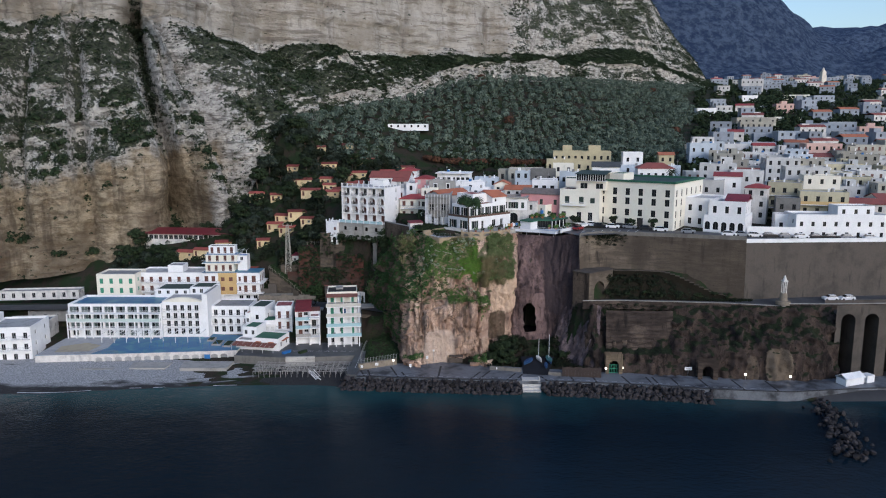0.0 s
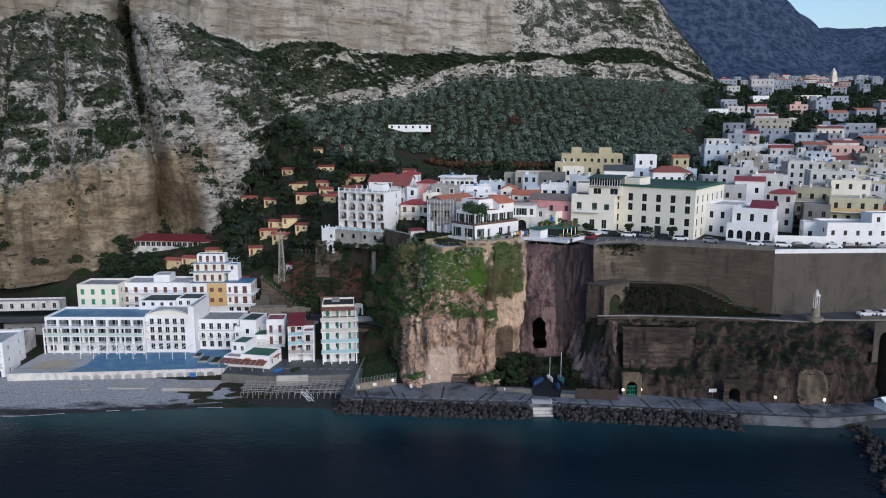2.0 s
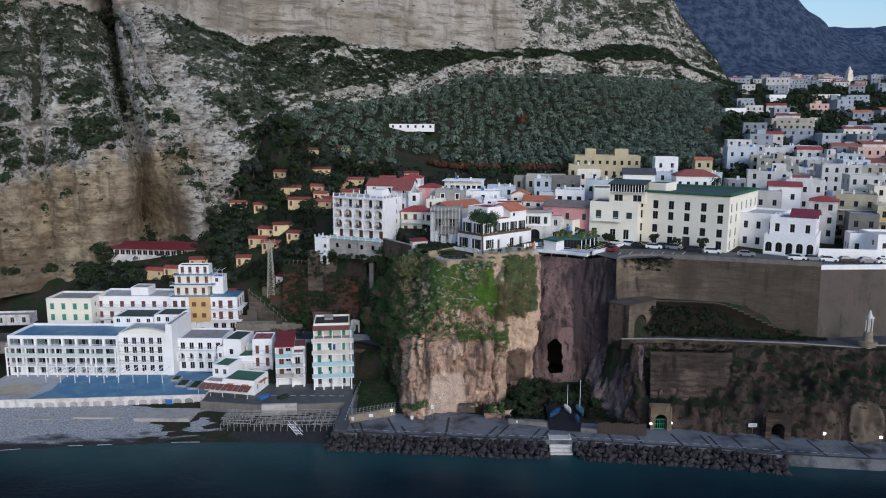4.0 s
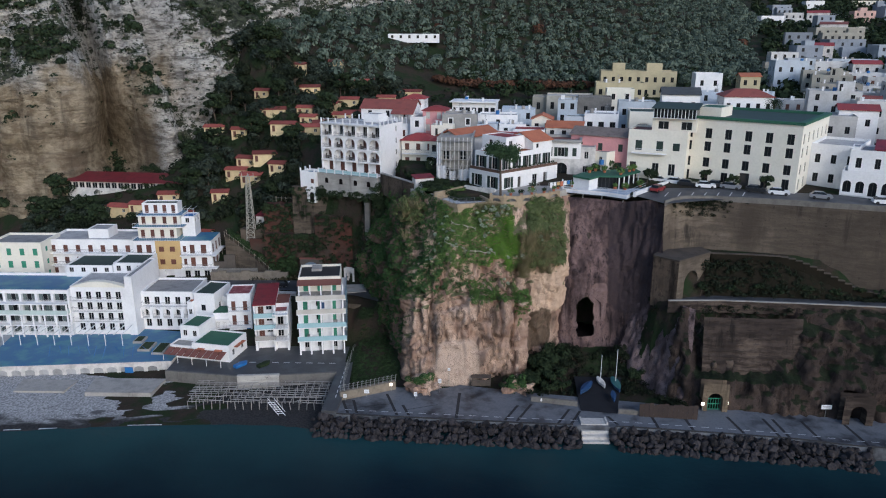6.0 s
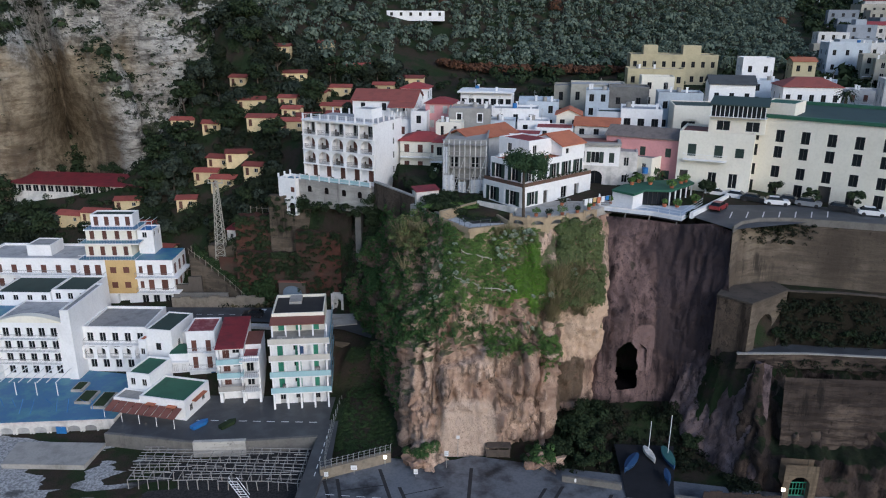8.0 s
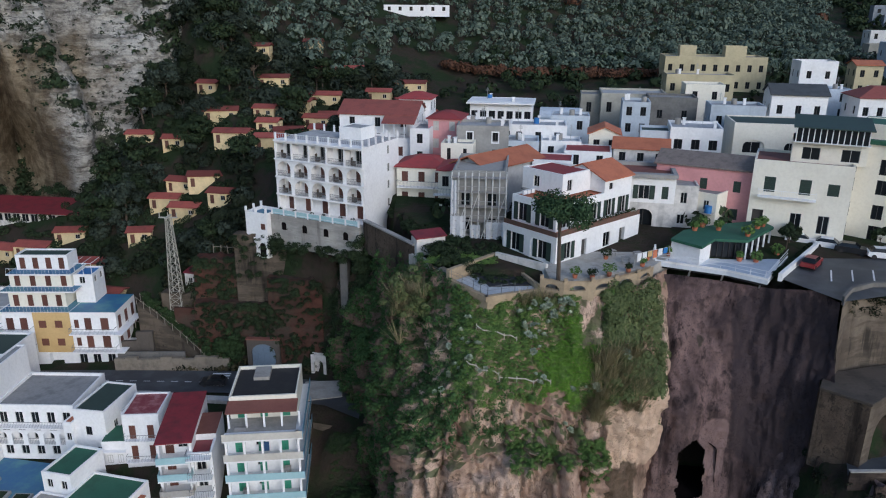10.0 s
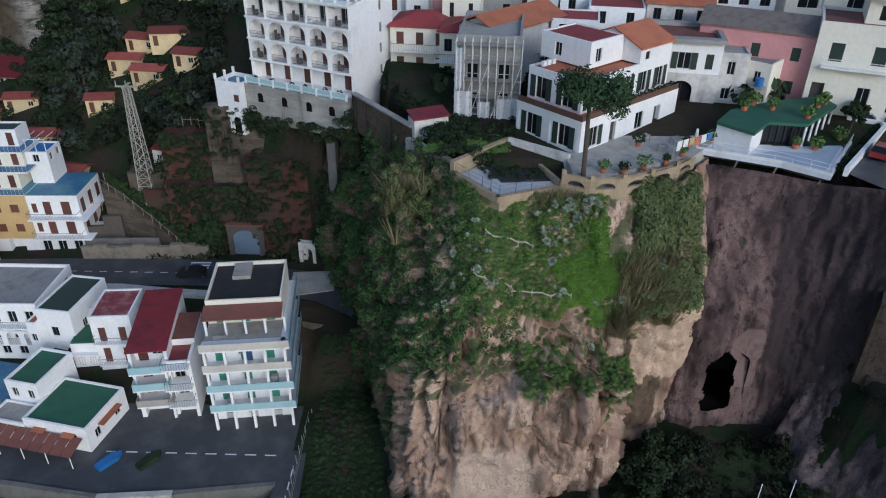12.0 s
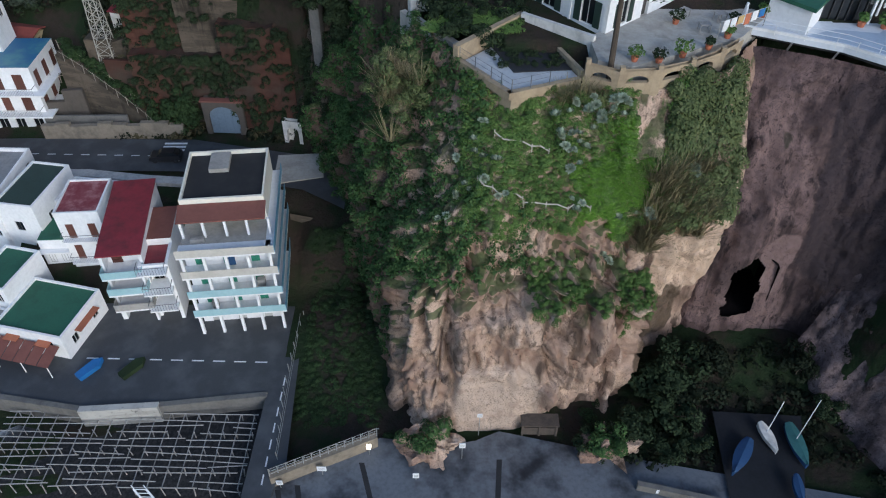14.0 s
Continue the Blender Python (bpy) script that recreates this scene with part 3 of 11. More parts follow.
# ---- building tools ----
class G:
    """Gathers vertices and faces, each face with a material slot."""

    def __init__(self):
        self.v, self.f, self.m = [], [], []

    def face(self, pts, m=0):
        n = len(self.v)
        self.v.extend(tuple(p) for p in pts)
        self.f.append(tuple(range(n, n + len(pts))))
        self.m.append(m)

    def box(self, x0, x1, y0, y1, z0, z1, m=0):
        n = len(self.v)
        self.v.extend([(x0, y0, z0), (x1, y0, z0), (x1, y1, z0), (x0, y1, z0), (x0, y0, z1), (x1, y0, z1), (x1, y1, z1), (x0, y1, z1)])
        for q in ((0, 3, 2, 1), (4, 5, 6, 7), (0, 1, 5, 4), (1, 2, 6, 5), (2, 3, 7, 6), (3, 0, 4, 7)):
            self.f.append(tuple(n + i for i in q))
            self.m.append(m)

    def bar(self, a, b, r, m=0, n=4, r2=None):
        """A round or square bar from a to b."""
        a, b = Vector(a), Vector(b)
        d = (b - a).normalized()
        s = d.orthogonal().normalized()
        t = d.cross(s)
        k = len(self.v)
        r2 = r if r2 is None else r2
        for p, q in ((a, r), (b, r2)):
            for i in range(n):
                w = 2 * math.pi * (i + 0.5) / n
                self.v.append(tuple(p + q * (s * math.cos(w) + t * math.sin(w))))
        for i in range(n):
            j = (i + 1) % n
            self.f.append((k + i, k + j, k + n + j, k + n + i))
            self.m.append(m)
        self.f.append(tuple(k + n - 1 - i for i in range(n)))
        self.f.append(tuple(k + n + i for i in range(n)))
        self.m.extend([m, m])

    def prism(self, poly, z0, z1, m=0, top=None):
        """An upright block over a plan polygon that runs anticlockwise."""
        k, n = len(self.v), len(poly)
        self.v.extend((x, y, z0) for x, y in poly)
        self.v.extend((x, y, z1) for x, y in poly)
        for i in range(n):
            j = (i + 1) % n
            self.f.append((k + i, k + j, k + n + j, k + n + i))
            self.m.append(m)
        self.f.append(tuple(k + n + i for i in range(n)))
        self.m.append(m if top is None else top)
        self.f.append(tuple(k + n - 1 - i for i in range(n)))
        self.m.append(m)

    def gable(self, x0, x1, y0, y1, z, rise, over=0.3, along="x", m=0, thick=0.18):
        """A ridged roof over a rectangle."""
        x0, x1, y0, y1 = x0 - over, x1 + over, y0 - over, y1 + over
        if along == "x":
            ym = (y0 + y1) / 2
            a = [(x0, y0, z), (x1, y0, z), (x1, ym, z + rise), (x0, ym, z + rise), (x1, y1, z), (x0, y1, z)]
        else:
            xm = (x0 + x1) / 2
            a = [(x0, y1, z), (x0, y0, z), (xm, y0, z + rise), (xm, y1, z + rise), (x1, y0, z), (x1, y1, z)]
        up = [(p[0], p[1], p[2] + thick) for p in a]
        for q in ((0, 1, 2, 3), (3, 2, 4, 5)):
            self.face([up[i] for i in q], m)
            self.face([a[i] for i in reversed(q)], m)
        for i, j in ((0, 1), (1, 2), (2, 4), (4, 5), (5, 3), (3, 0)):
            self.face([a[i], a[j], up[j], up[i]], m)

    def shed(self, x0, x1, y0, y1, z0, z1, m=0, thick=0.15):
        """A roof sheet that rises from y0 to y1."""
        a = [(x0, y0, z0), (x1, y0, z0), (x1, y1, z1), (x0, y1, z1)]
        up = [(p[0], p[1], p[2] + thick) for p in a]
        self.face(up, m)
        self.face(a[::-1], m)
        for i in range(4):
            j = (i + 1) % 4
            self.face([a[i], a[j], up[j], up[i]], m)

    def mesh(self, name, mats, smooth=False):
        me = bpy.data.meshes.new(name)
        me.from_pydata(self.v, [], self.f)
        for mt in mats:
            me.materials.append(mt)
        if len(mats) > 1:
            me.polygons.foreach_set("material_index", self.m)
        if smooth:
            me.polygons.foreach_set("use_smooth", [True] * len(me.polygons))
        me.update()
        return me


def mats_of(m):
    return list(m) if isinstance(m, (list, tuple)) else [m]


def part(name, g, material, parent=None, label="", at=None, smooth=False):
    """Links geometry as ONE mesh object, under a thing or a part if one is given."""
    me = g.mesh(name, mats_of(material), smooth) if isinstance(g, G) else g
    ob = new(name, me)
    if parent is not None:
        ob.parent = parent
    if at is not None:
        ob.matrix_basis = at
    return tagged(ob, label)


def thing(name, label, category, x=0, y=0, z=0, yaw=0, group="", kind=""):
    ob = new(name)
    ob.empty_display_size = 0.5
    ob.matrix_basis = pose(x, y, z, 0, 0, yaw)
    return tagged(ob, label, category, group, kind)


def structure(name, g, material, label, category, smooth=False):
    return tagged(part(name, g, material, None, smooth=smooth), label, category, "", "structure")


SIDES = {
    "front": (lambda b: b[1] - b[0], lambda b, u, v, d: (b[0] + u, b[2] + d, v), 0),
    "right": (lambda b: b[3] - b[2], lambda b, u, v, d: (b[1] - d, b[2] + u, v), 90),
    "left": (lambda b: b[3] - b[2], lambda b, u, v, d: (b[0] + d, b[3] - u, v), -90),
    "back": (lambda b: b[1] - b[0], lambda b, u, v, d: (b[1] - u, b[3] - d, v), 180),
}


def walls(g, b, holes, parapet=0.5, recess=0.28, m=0, roof=1, room=2):
    """A block x0 x1 y0 y1 z0 z1 whose sides have sunk openings {side: [(u0, u1, v0, v1)]}, with a parapet round its flat roof."""
    x0, x1, y0, y1, z0, z1 = b
    top = z1 + parapet
    for side, (length, at, _) in SIDES.items():
        hs = holes.get(side, ())
        us = sorted({0.0, length(b), *(h[0] for h in hs), *(h[1] for h in hs)})
        vs = sorted({z0, top, *(h[2] for h in hs), *(h[3] for h in hs)})
        for ua, ub in zip(us, us[1:]):
            for va, vb in zip(vs, vs[1:]):
                uc, vc = (ua + ub) / 2, (va + vb) / 2
                if any(h[0] < uc < h[1] and h[2] < vc < h[3] for h in hs):
                    continue
                g.face([at(b, ua, va, 0), at(b, ub, va, 0), at(b, ub, vb, 0), at(b, ua, vb, 0)], m)
        for h in hs:
            u0, u1, v0, v1 = h[:4]
            r = h[4] if len(h) > 4 else recess
            for p, q in (((u0, v0), (u1, v0)), ((u1, v0), (u1, v1)), ((u1, v1), (u0, v1)), ((u0, v1), (u0, v0))):
                g.face([at(b, *p, 0), at(b, *p, r), at(b, *q, r), at(b, *q, 0)][::-1], m)
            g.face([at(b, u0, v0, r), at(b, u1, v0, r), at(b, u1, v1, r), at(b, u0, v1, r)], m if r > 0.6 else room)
    if parapet > 0:
        t = 0.25
        g.face([(x0 + t, y0 + t, z1), (x1 - t, y0 + t, z1), (x1 - t, y1 - t, z1), (x0 + t, y1 - t, z1)], roof)
        o = [(x0, y0), (x1, y0), (x1, y1), (x0, y1)]
        i = [(x0 + t, y0 + t), (x1 - t, y0 + t), (x1 - t, y1 - t), (x0 + t, y1 - t)]
        for k in range(4):
            n = (k + 1) % 4
            g.face([(*o[k], top), (*o[n], top), (*i[n], top), (*i[k], top)], m)
            g.face([(*i[k], top), (*i[n], top), (*i[n], z1), (*i[k], z1)], m)
    else:
        g.face([(x0, y0, z1), (x1, y0, z1), (x1, y1, z1), (x0, y1, z1)], roof)


WINDOW_MESHES = {}


def window_mesh(w, h, kind, shut):
    """A window that fills an opening w x h: frame, mullion and panes, or closed shutters, or glass between open shutters."""
    key = (round(w, 2), round(h, 2), kind, shut.name)
    if key not in WINDOW_MESHES:
        g = G()
        f = 0.07
        if kind == "shut":
            g.box(0, w / 2 - 0.01, 0.05, 0.1, 0, h, 2)
            g.box(w / 2 + 0.01, w, 0.05, 0.1, 0, h, 2)
            n = max(3, int(h / 0.28))
            for i in range(n):
                z = h * (i + 0.5) / n
                g.box(0.06, w / 2 - 0.06, 0.02, 0.05, z - 0.05, z + 0.03, 2)
                g.box(w / 2 + 0.06, w - 0.06, 0.02, 0.05, z - 0.05, z + 0.03, 2)
        else:
            for q in ((0, f, 0, h), (w - f, w, 0, h), (f, w - f, 0, f), (f, w - f, h - f, h), (w / 2 - f / 2, w / 2 + f / 2, f, h - f)):
                g.box(q[0], q[1], 0.12, 0.19, q[2], q[3], 0)
            g.face([(f, 0.16, f), (w - f, 0.16, f), (w - f, 0.16, h - f), (f, 0.16, h - f)], 1)
            if kind == "door":
                g.box(f, w - f, 0.13, 0.17, f, h * 0.35, 0)
        WINDOW_MESHES[key] = g.mesh("window", [FRAME if kind != "dark" else DARKFRAME, GLASS, shut])
    return WINDOW_MESHES[key]


def shutter_mesh(w, h, shut):
    key = (round(w, 2), round(h, 2), "leaf", shut.name)
    if key not in WINDOW_MESHES:
        g = G()
        g.box(-w / 2, w / 2, -0.03, 0.03, 0, h)
        WINDOW_MESHES[key] = g.mesh("shutter", [shut])
    return WINDOW_MESHES[key]


def glaze(parent, b, holes, shut=None):
    """Sets a window into each opening that names a kind: (u0, u1, v0, v1, recess, kind)."""
    for side, hs in holes.items():
        _, at, turn = SIDES[side]
        for h in hs:
            if len(h) > 5 and h[5]:
                me = window_mesh(h[1] - h[0], h[3] - h[2], h[5], shut or SHUT_B)
                ob = part("door" if h[5] == "door" else "window", me, None, parent, at=pose(*at(b, h[0], h[2], 0), 0, 0, turn))
                if h[5] == "open":
                    w = h[1] - h[0]
                    for u in (-w * 0.26, w * 1.26):
                        part("shutter", shutter_mesh(w * 0.48, h[3] - h[2], shut or SHUT_B), None, ob, at=pose(u, -0.04, 0))


def row(n, length, w, v0, v1, kind="win", recess=0.28, pad=None, start=0.0, end=0.0):
    """Openings in a row of n along a side."""
    span = length - start - end
    out = []
    for i in range(n):
        c = start + span * (i + 0.5) / n
        out.append((c - w / 2, c + w / 2, v0, v1, recess, kind))
    return out


def block(parent, b, holes, wall, roof=None, parapet=0.5, shut=None, name="wall", label=""):
    g = G()
    walls(g, b, holes, parapet)
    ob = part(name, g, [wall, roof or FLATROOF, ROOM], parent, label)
    glaze(parent, b, holes, shut)
    return ob


def railing(parent, x0, x1, y, z, h=1.0, material=None, panel=None, step=0.25, name="railing"):
    """A balcony rail along x, with bars or a panel."""
    g = G()
    g.box(x0, x1, y - 0.03, y + 0.03, z + h - 0.06, z + h)
    if panel:
        g.box(x0, x1, y - 0.015, y + 0.015, z + 0.05, z + h - 0.1)
    else:
        n = max(2, int((x1 - x0) / step))
        for i in range(n + 1):
            x = x0 + (x1 - x0) * i / n
            g.box(x - 0.012, x + 0.012, y - 0.012, y + 0.012, z, z + h - 0.06)
    r = part(name, g, panel or material or RAIL, parent)
    return r if panel else tagged(r, "", "", "", "stuff")


def balcony(parent, x0, x1, y, z, depth=1.2, rail=None, panel=None, slab=None, sides=True):
    """A slab out from the wall at y towards the sea, with its rail as a part of it."""
    g = G()
    g.box(x0, x1, y - depth, y - 0.003, z - 0.18, z)
    s = part("balcony", g, slab or WHITE, parent)
    r = G()
    for a, b, c, d in ((x0, x1, y - depth + 0.02, y - depth + 0.06),) + (((x0, x0 + 0.04, y - depth, y), (x1 - 0.04, x1, y - depth, y)) if sides else ()):
        r.box(a, b, c, d, z + 0.92, z + 0.98)
        if panel:
            r.box(a, b, c, d, z + 0.02, z + 0.9)
    if not panel:
        n = max(2, int((x1 - x0) / 0.22))
        for i in range(n + 1):
            x = x0 + (x1 - x0 - 0.03) * i / n
            r.box(x, x + 0.025, y - depth + 0.03, y - depth + 0.05, z, z + 0.92)
    p = part("railing", r, panel or rail or RAIL, s)
    if not panel:
        tagged(p, "", "", "", "stuff")
    return s


def arch_wall(g, at, u0, u1, v0, v1, ua, ub, spring, rise, thick=0.3, m=0, n=10, sill=None):
    """A wall panel u0..u1, v0..v1 with an arched opening ua..ub; at(u, v, d) gives the place. sill: the opening's foot."""
    sill = v0 if sill is None else sill
    pts = [(ua, sill), (ua, spring)]
    c, r = (ua + ub) / 2, (ub - ua) / 2
    pts += [(c - r * math.cos(math.pi * i / n), spring + rise * math.sin(math.pi * i / n)) for i in range(1, n)]
    pts += [(ub, spring), (ub, sill)]
    for d, flip in ((0, False), (thick, True)):
        quads = [[(u0, v0), (ua, v0), (ua, v1), (u0, v1)], [(ub, v0), (u1, v0), (u1, v1), (ub, v1)]]
        if sill > v0:
            quads.append([(ua, v0), (ub, v0), (ub, sill), (ua, sill)])
        arc = pts[1:-1]
        quads += [[p, q, (q[0], v1), (p[0], v1)] for p, q in zip(arc, arc[1:])]
        for q in quads:
            f = [at(u, v, d) for u, v in q]
            g.face(f[::-1] if flip else f, m)
    loop = pts + [pts[0]] if sill > v0 else pts
    for p, q in zip(loop, loop[1:]):
        g.face([at(*p, 0), at(*p, thick), at(*q, thick), at(*q, 0)], m)


def ss(a, b, t):
    t = min(1.0, max(0.0, (t - a) / (b - a)))
    return t * t * (3 - 2 * t)


def interp(x, xs, ys):
    return float(np.interp(x, xs, ys))


def fbm(x, y, z, octaves=4, gain=0.5):
    s, a, f = 0.0, 1.0, 1.0
    for _ in range(octaves):
        s += a * noise.noise(Vector((x * f, y * f, z * f)))
        a *= gain
        f *= 2.03
    return s


# ---- foliage ----
def leaf_quads(g, c, r, n, size, rng, m=0, flat=0.8):
    """n leaf sprays about the shell of an uneven ball at c."""
    for _ in range(n):
        d = Vector((rng.gauss(0, 1), rng.gauss(0, 1), rng.gauss(0, 1) * flat + 0.15))
        d.normalize()
        p = Vector(c) + Vector((d.x * r[0], d.y * r[1], d.z * r[2])) * rng.uniform(0.55, 1.05)
        nrm = (d + Vector((rng.gauss(0, 0.5), rng.gauss(0, 0.5), rng.gauss(0, 0.5) + 0.35))).normalized()
        a = nrm.orthogonal().normalized()
        b = nrm.cross(a)
        w = rng.uniform(0, 6.28)
        a, b = a * math.cos(w) + b * math.sin(w), b * math.cos(w) - a * math.sin(w)
        s = size * rng.uniform(0.6, 1.3)
        a, b = a * s, b * s * rng.uniform(0.45, 0.8)
        g.face([p - a, p + b * 0.9 + nrm * s * 0.15, p + a, p - b], m)


def tree_meshes(seed, height, crown, clumps, per, size, leaf, trunk_r=0.16, spread=1.0, base=0.45):
    """A tapered trunk with limbs, and a crown of clumps of leaf sprays with gaps between them."""
    rng = random.Random(seed)
    t, c = G(), G()
    top = Vector((rng.uniform(-0.3, 0.3), rng.uniform(-0.3, 0.3), height * base))
    t.bar((0, 0, -0.3), top, trunk_r, 0, 7, trunk_r * 0.65)
    for i in range(clumps):
        w = 6.283 * i / clumps + rng.uniform(-0.5, 0.5)
        k = rng.uniform(0.25, 1.0) * crown * spread
        p = Vector((math.cos(w) * k, math.sin(w) * k, height * (base + (1 - base) * rng.uniform(0.25, 0.95)) - 0.25 * k))
        t.bar(top, top.lerp(p, 0.85), trunk_r * 0.4, 0, 5, trunk_r * 0.12)
        r = crown * rng.uniform(0.3, 0.5)
        leaf_quads(c, p, (r, r, r * 0.75), per, size, rng)
    return t.mesh("trunk", [BARK]), c.mesh("crown", [leaf])


def tree(kinds, i, name, label, category, x, y, z, scale=1.0, group=""):
    tr, cr = kinds[i % len(kinds)]
    ob = thing(name, label, category, x, y, z, (i * 77) % 360, group)
    ob.scale = (scale,) * 3
    part("trunk", tr, None, ob)
    part("crown", cr, None, ob)
    return ob

# ---- the lie of the land ----
FOOT_X = [-260, -150, -116, -98, -84, -75, -66, -47, -19, 19, 81, 200, 245, 275]
FOOT_Y = [228, 250, 262, 273, 275, 285, 300, 360, 392, 440, 482, 620, 650, 672]
FOOT_Z = [14, 16, 19, 22, 26, 42, 64, 72, 78, 92, 93, 97, 97, 97]


def foot_y(x):
    return interp(x, FOOT_X, FOOT_Y)


def rise(y):
    return interp(y, [208, 250, 275, 300, 350, 460, 675, 1010, 2600], [35.7, 38.9, 42.6, 46.5, 53, 71, 97, 130, 150])


def plateau(x, y):
    base = rise(y)
    if x < 260:
        fy, fz = foot_y(x), interp(x, FOOT_X, FOOT_Z)
        near = ss(110, 0, fy - y)
        base += near * max(0.0, fz + 1 - rise(fy))
    return base


def left_slope(x, y):
    return 14 + 0.78 * (y - 238) + 0.25 * min(0.0, x + 60) + 0.66 * max(0.0, min(x, -30.4) + 58)


EDGE_X = [-8, -1, 8, 17, 21, 30, 32, 34, 36, 40, 48, 56, 62, 82, 96, 140]
EDGE_Y = [209, 206, 205, 207, 212, 209, 206.8, 204.8, 203, 206, 207, 206, 204, 197.5, 198, 200]
FACE_X = [36, 40, 48, 62, 76, 90, 103, 140]
FACE_Y = [193, 189, 191.5, 190, 188.5, 185, 185, 187]


def land(x, y):
    shore = interp(x, [-300, -100, -77, -32, -24, 20, 66, 90, 300], [170, 173.6, 177, 179.6, 179.4, 177.5, 171.5, 168.5, 172])
    if x < -23:
        beach = 0.07 * (y - shore)
        low = beach if y < 194 else 3.0 if x > -57 else 1.2 + 0.1 * (y - 194)
        if y > 204:
            low = 3 + 6.3 * (ss(206, 219, y) if x > -57.5 else ss(223, 227, y))
        if y > 229:
            goal = left_slope(x, max(y, 238))
            low = 9.3 + (goal - 9.3) * ss(229, 242, y) if y < 242 else goal
        if x > -56:
            ye = interp(x, [-56, -47, -40, -36, -18], [240, 237.1, 236.8, 236.4, 229.6])
            low = 9.3 + (left_slope(x, max(y, 238)) - 9.3) * ss(ye - interp(x, [-47, -40], [4.2, 2.4]), ye, y) if y > 219 else low
    else:
        low = -1.5 + 3.4 * ss(shore - 3, shore + 1.5, y)
        if x < 0:
            low += 2.0 * ss(192, 204, y) + 5.3 * ss(208, 212, y) + 1.5 * ss(190, 215, y) * max(0, math.sin(x))
        else:
            low += 3.5 * ss(191, 202, y)
    if x < -64 and y > 250:
        low = min(low, interp(x, [-200, -116, -100, -84, -74, -64], [16, 20, 23.5, 26.5, 34, 70]))
    if x > 33:
        d = y - interp(x, FACE_X, FACE_Y)
        low += (interp(x, [36, 76, 92, 140], [18.3, 18.5, 19.4, 20]) - low) * ss(0.6, 1.6, d) * ss(33, 38, x)
        low += 7.6 * ss(4.9, 8.6, d) * ss(84, 72, x) * ss(36, 42, x)
    edge = interp(x, EDGE_X, EDGE_Y)
    side = interp(y, [200, 209, 216, 229, 238, 262, 300, 420], [-3, -5, -9, -16, -18, -30, -75, -240])
    k = ss(0, 2.2, min(y - edge, x - side))
    hi = plateau(x, y)
    if y > 238 and x < 0:
        low = min(low, hi)
    z = low + (hi - low) * k
    if y > 260 or (x < -60 and y > 236):
        z += 0.6 * fbm(x / 14, y / 14, 0, 3)
    return z


def span(*stops):
    """A row of coordinates: (from, step), ..., end."""
    out = []
    for (a, s), nxt in zip(stops, list(stops[1:]) + [None]):
        if nxt is None:
            break
        b = nxt[0]
        n = max(1, round((b - a) / s))
        out += [a + (b - a) * i / n for i in range(n)]
    return out + [stops[-1][0]]


def sheet(xs, ys, height, skip=None):
    g = G()
    nx = len(xs)
    g.v = [(x, y, height(x, y)) for y in ys for x in xs]
    for j in range(len(ys) - 1):
        for i in range(nx - 1):
            g.f.append((j * nx + i, j * nx + i + 1, (j + 1) * nx + i + 1, (j + 1) * nx + i))
            g.m.append(0)
    return g


gx = span((-900, 60), (-300, 12), (-150, 1.6), (130, 5), (300, 20), (700, 80), (2600, 1))
gy = span((150, 2), (176, 1.2), (245, 2), (340, 6), (720, 25), (1300, 80), (2600, 1))
structure("ground", sheet(gx, gy, land), GROUND, "dark soil and rough grass on terraced coastal land", "ground", True)

g = G()
g.face([(-3500, -3200, 0), (3500, -3200, 0), (3500, 196, 0), (-3500, 196, 0)])
structure("water", g, SEA, "dark calm sea with faint ripples", "sea")


GULLIES = ((-150, -153, 11, 4), (-127, -131, 11, 3.6), (-77, -80, 12, 3.4), (-90, -97, 5, 2.2), (-118, -122, 4, 2.0), (-62, -58, 5, 3), (-46, -50, 10, 4.5), (-20, -24, 12, 5), (8, 4, 7, 5), (44, 48, 9, 6), (86, 90, 12, 8), (132, 128, 12, 9), (170, 168, 9, 8))


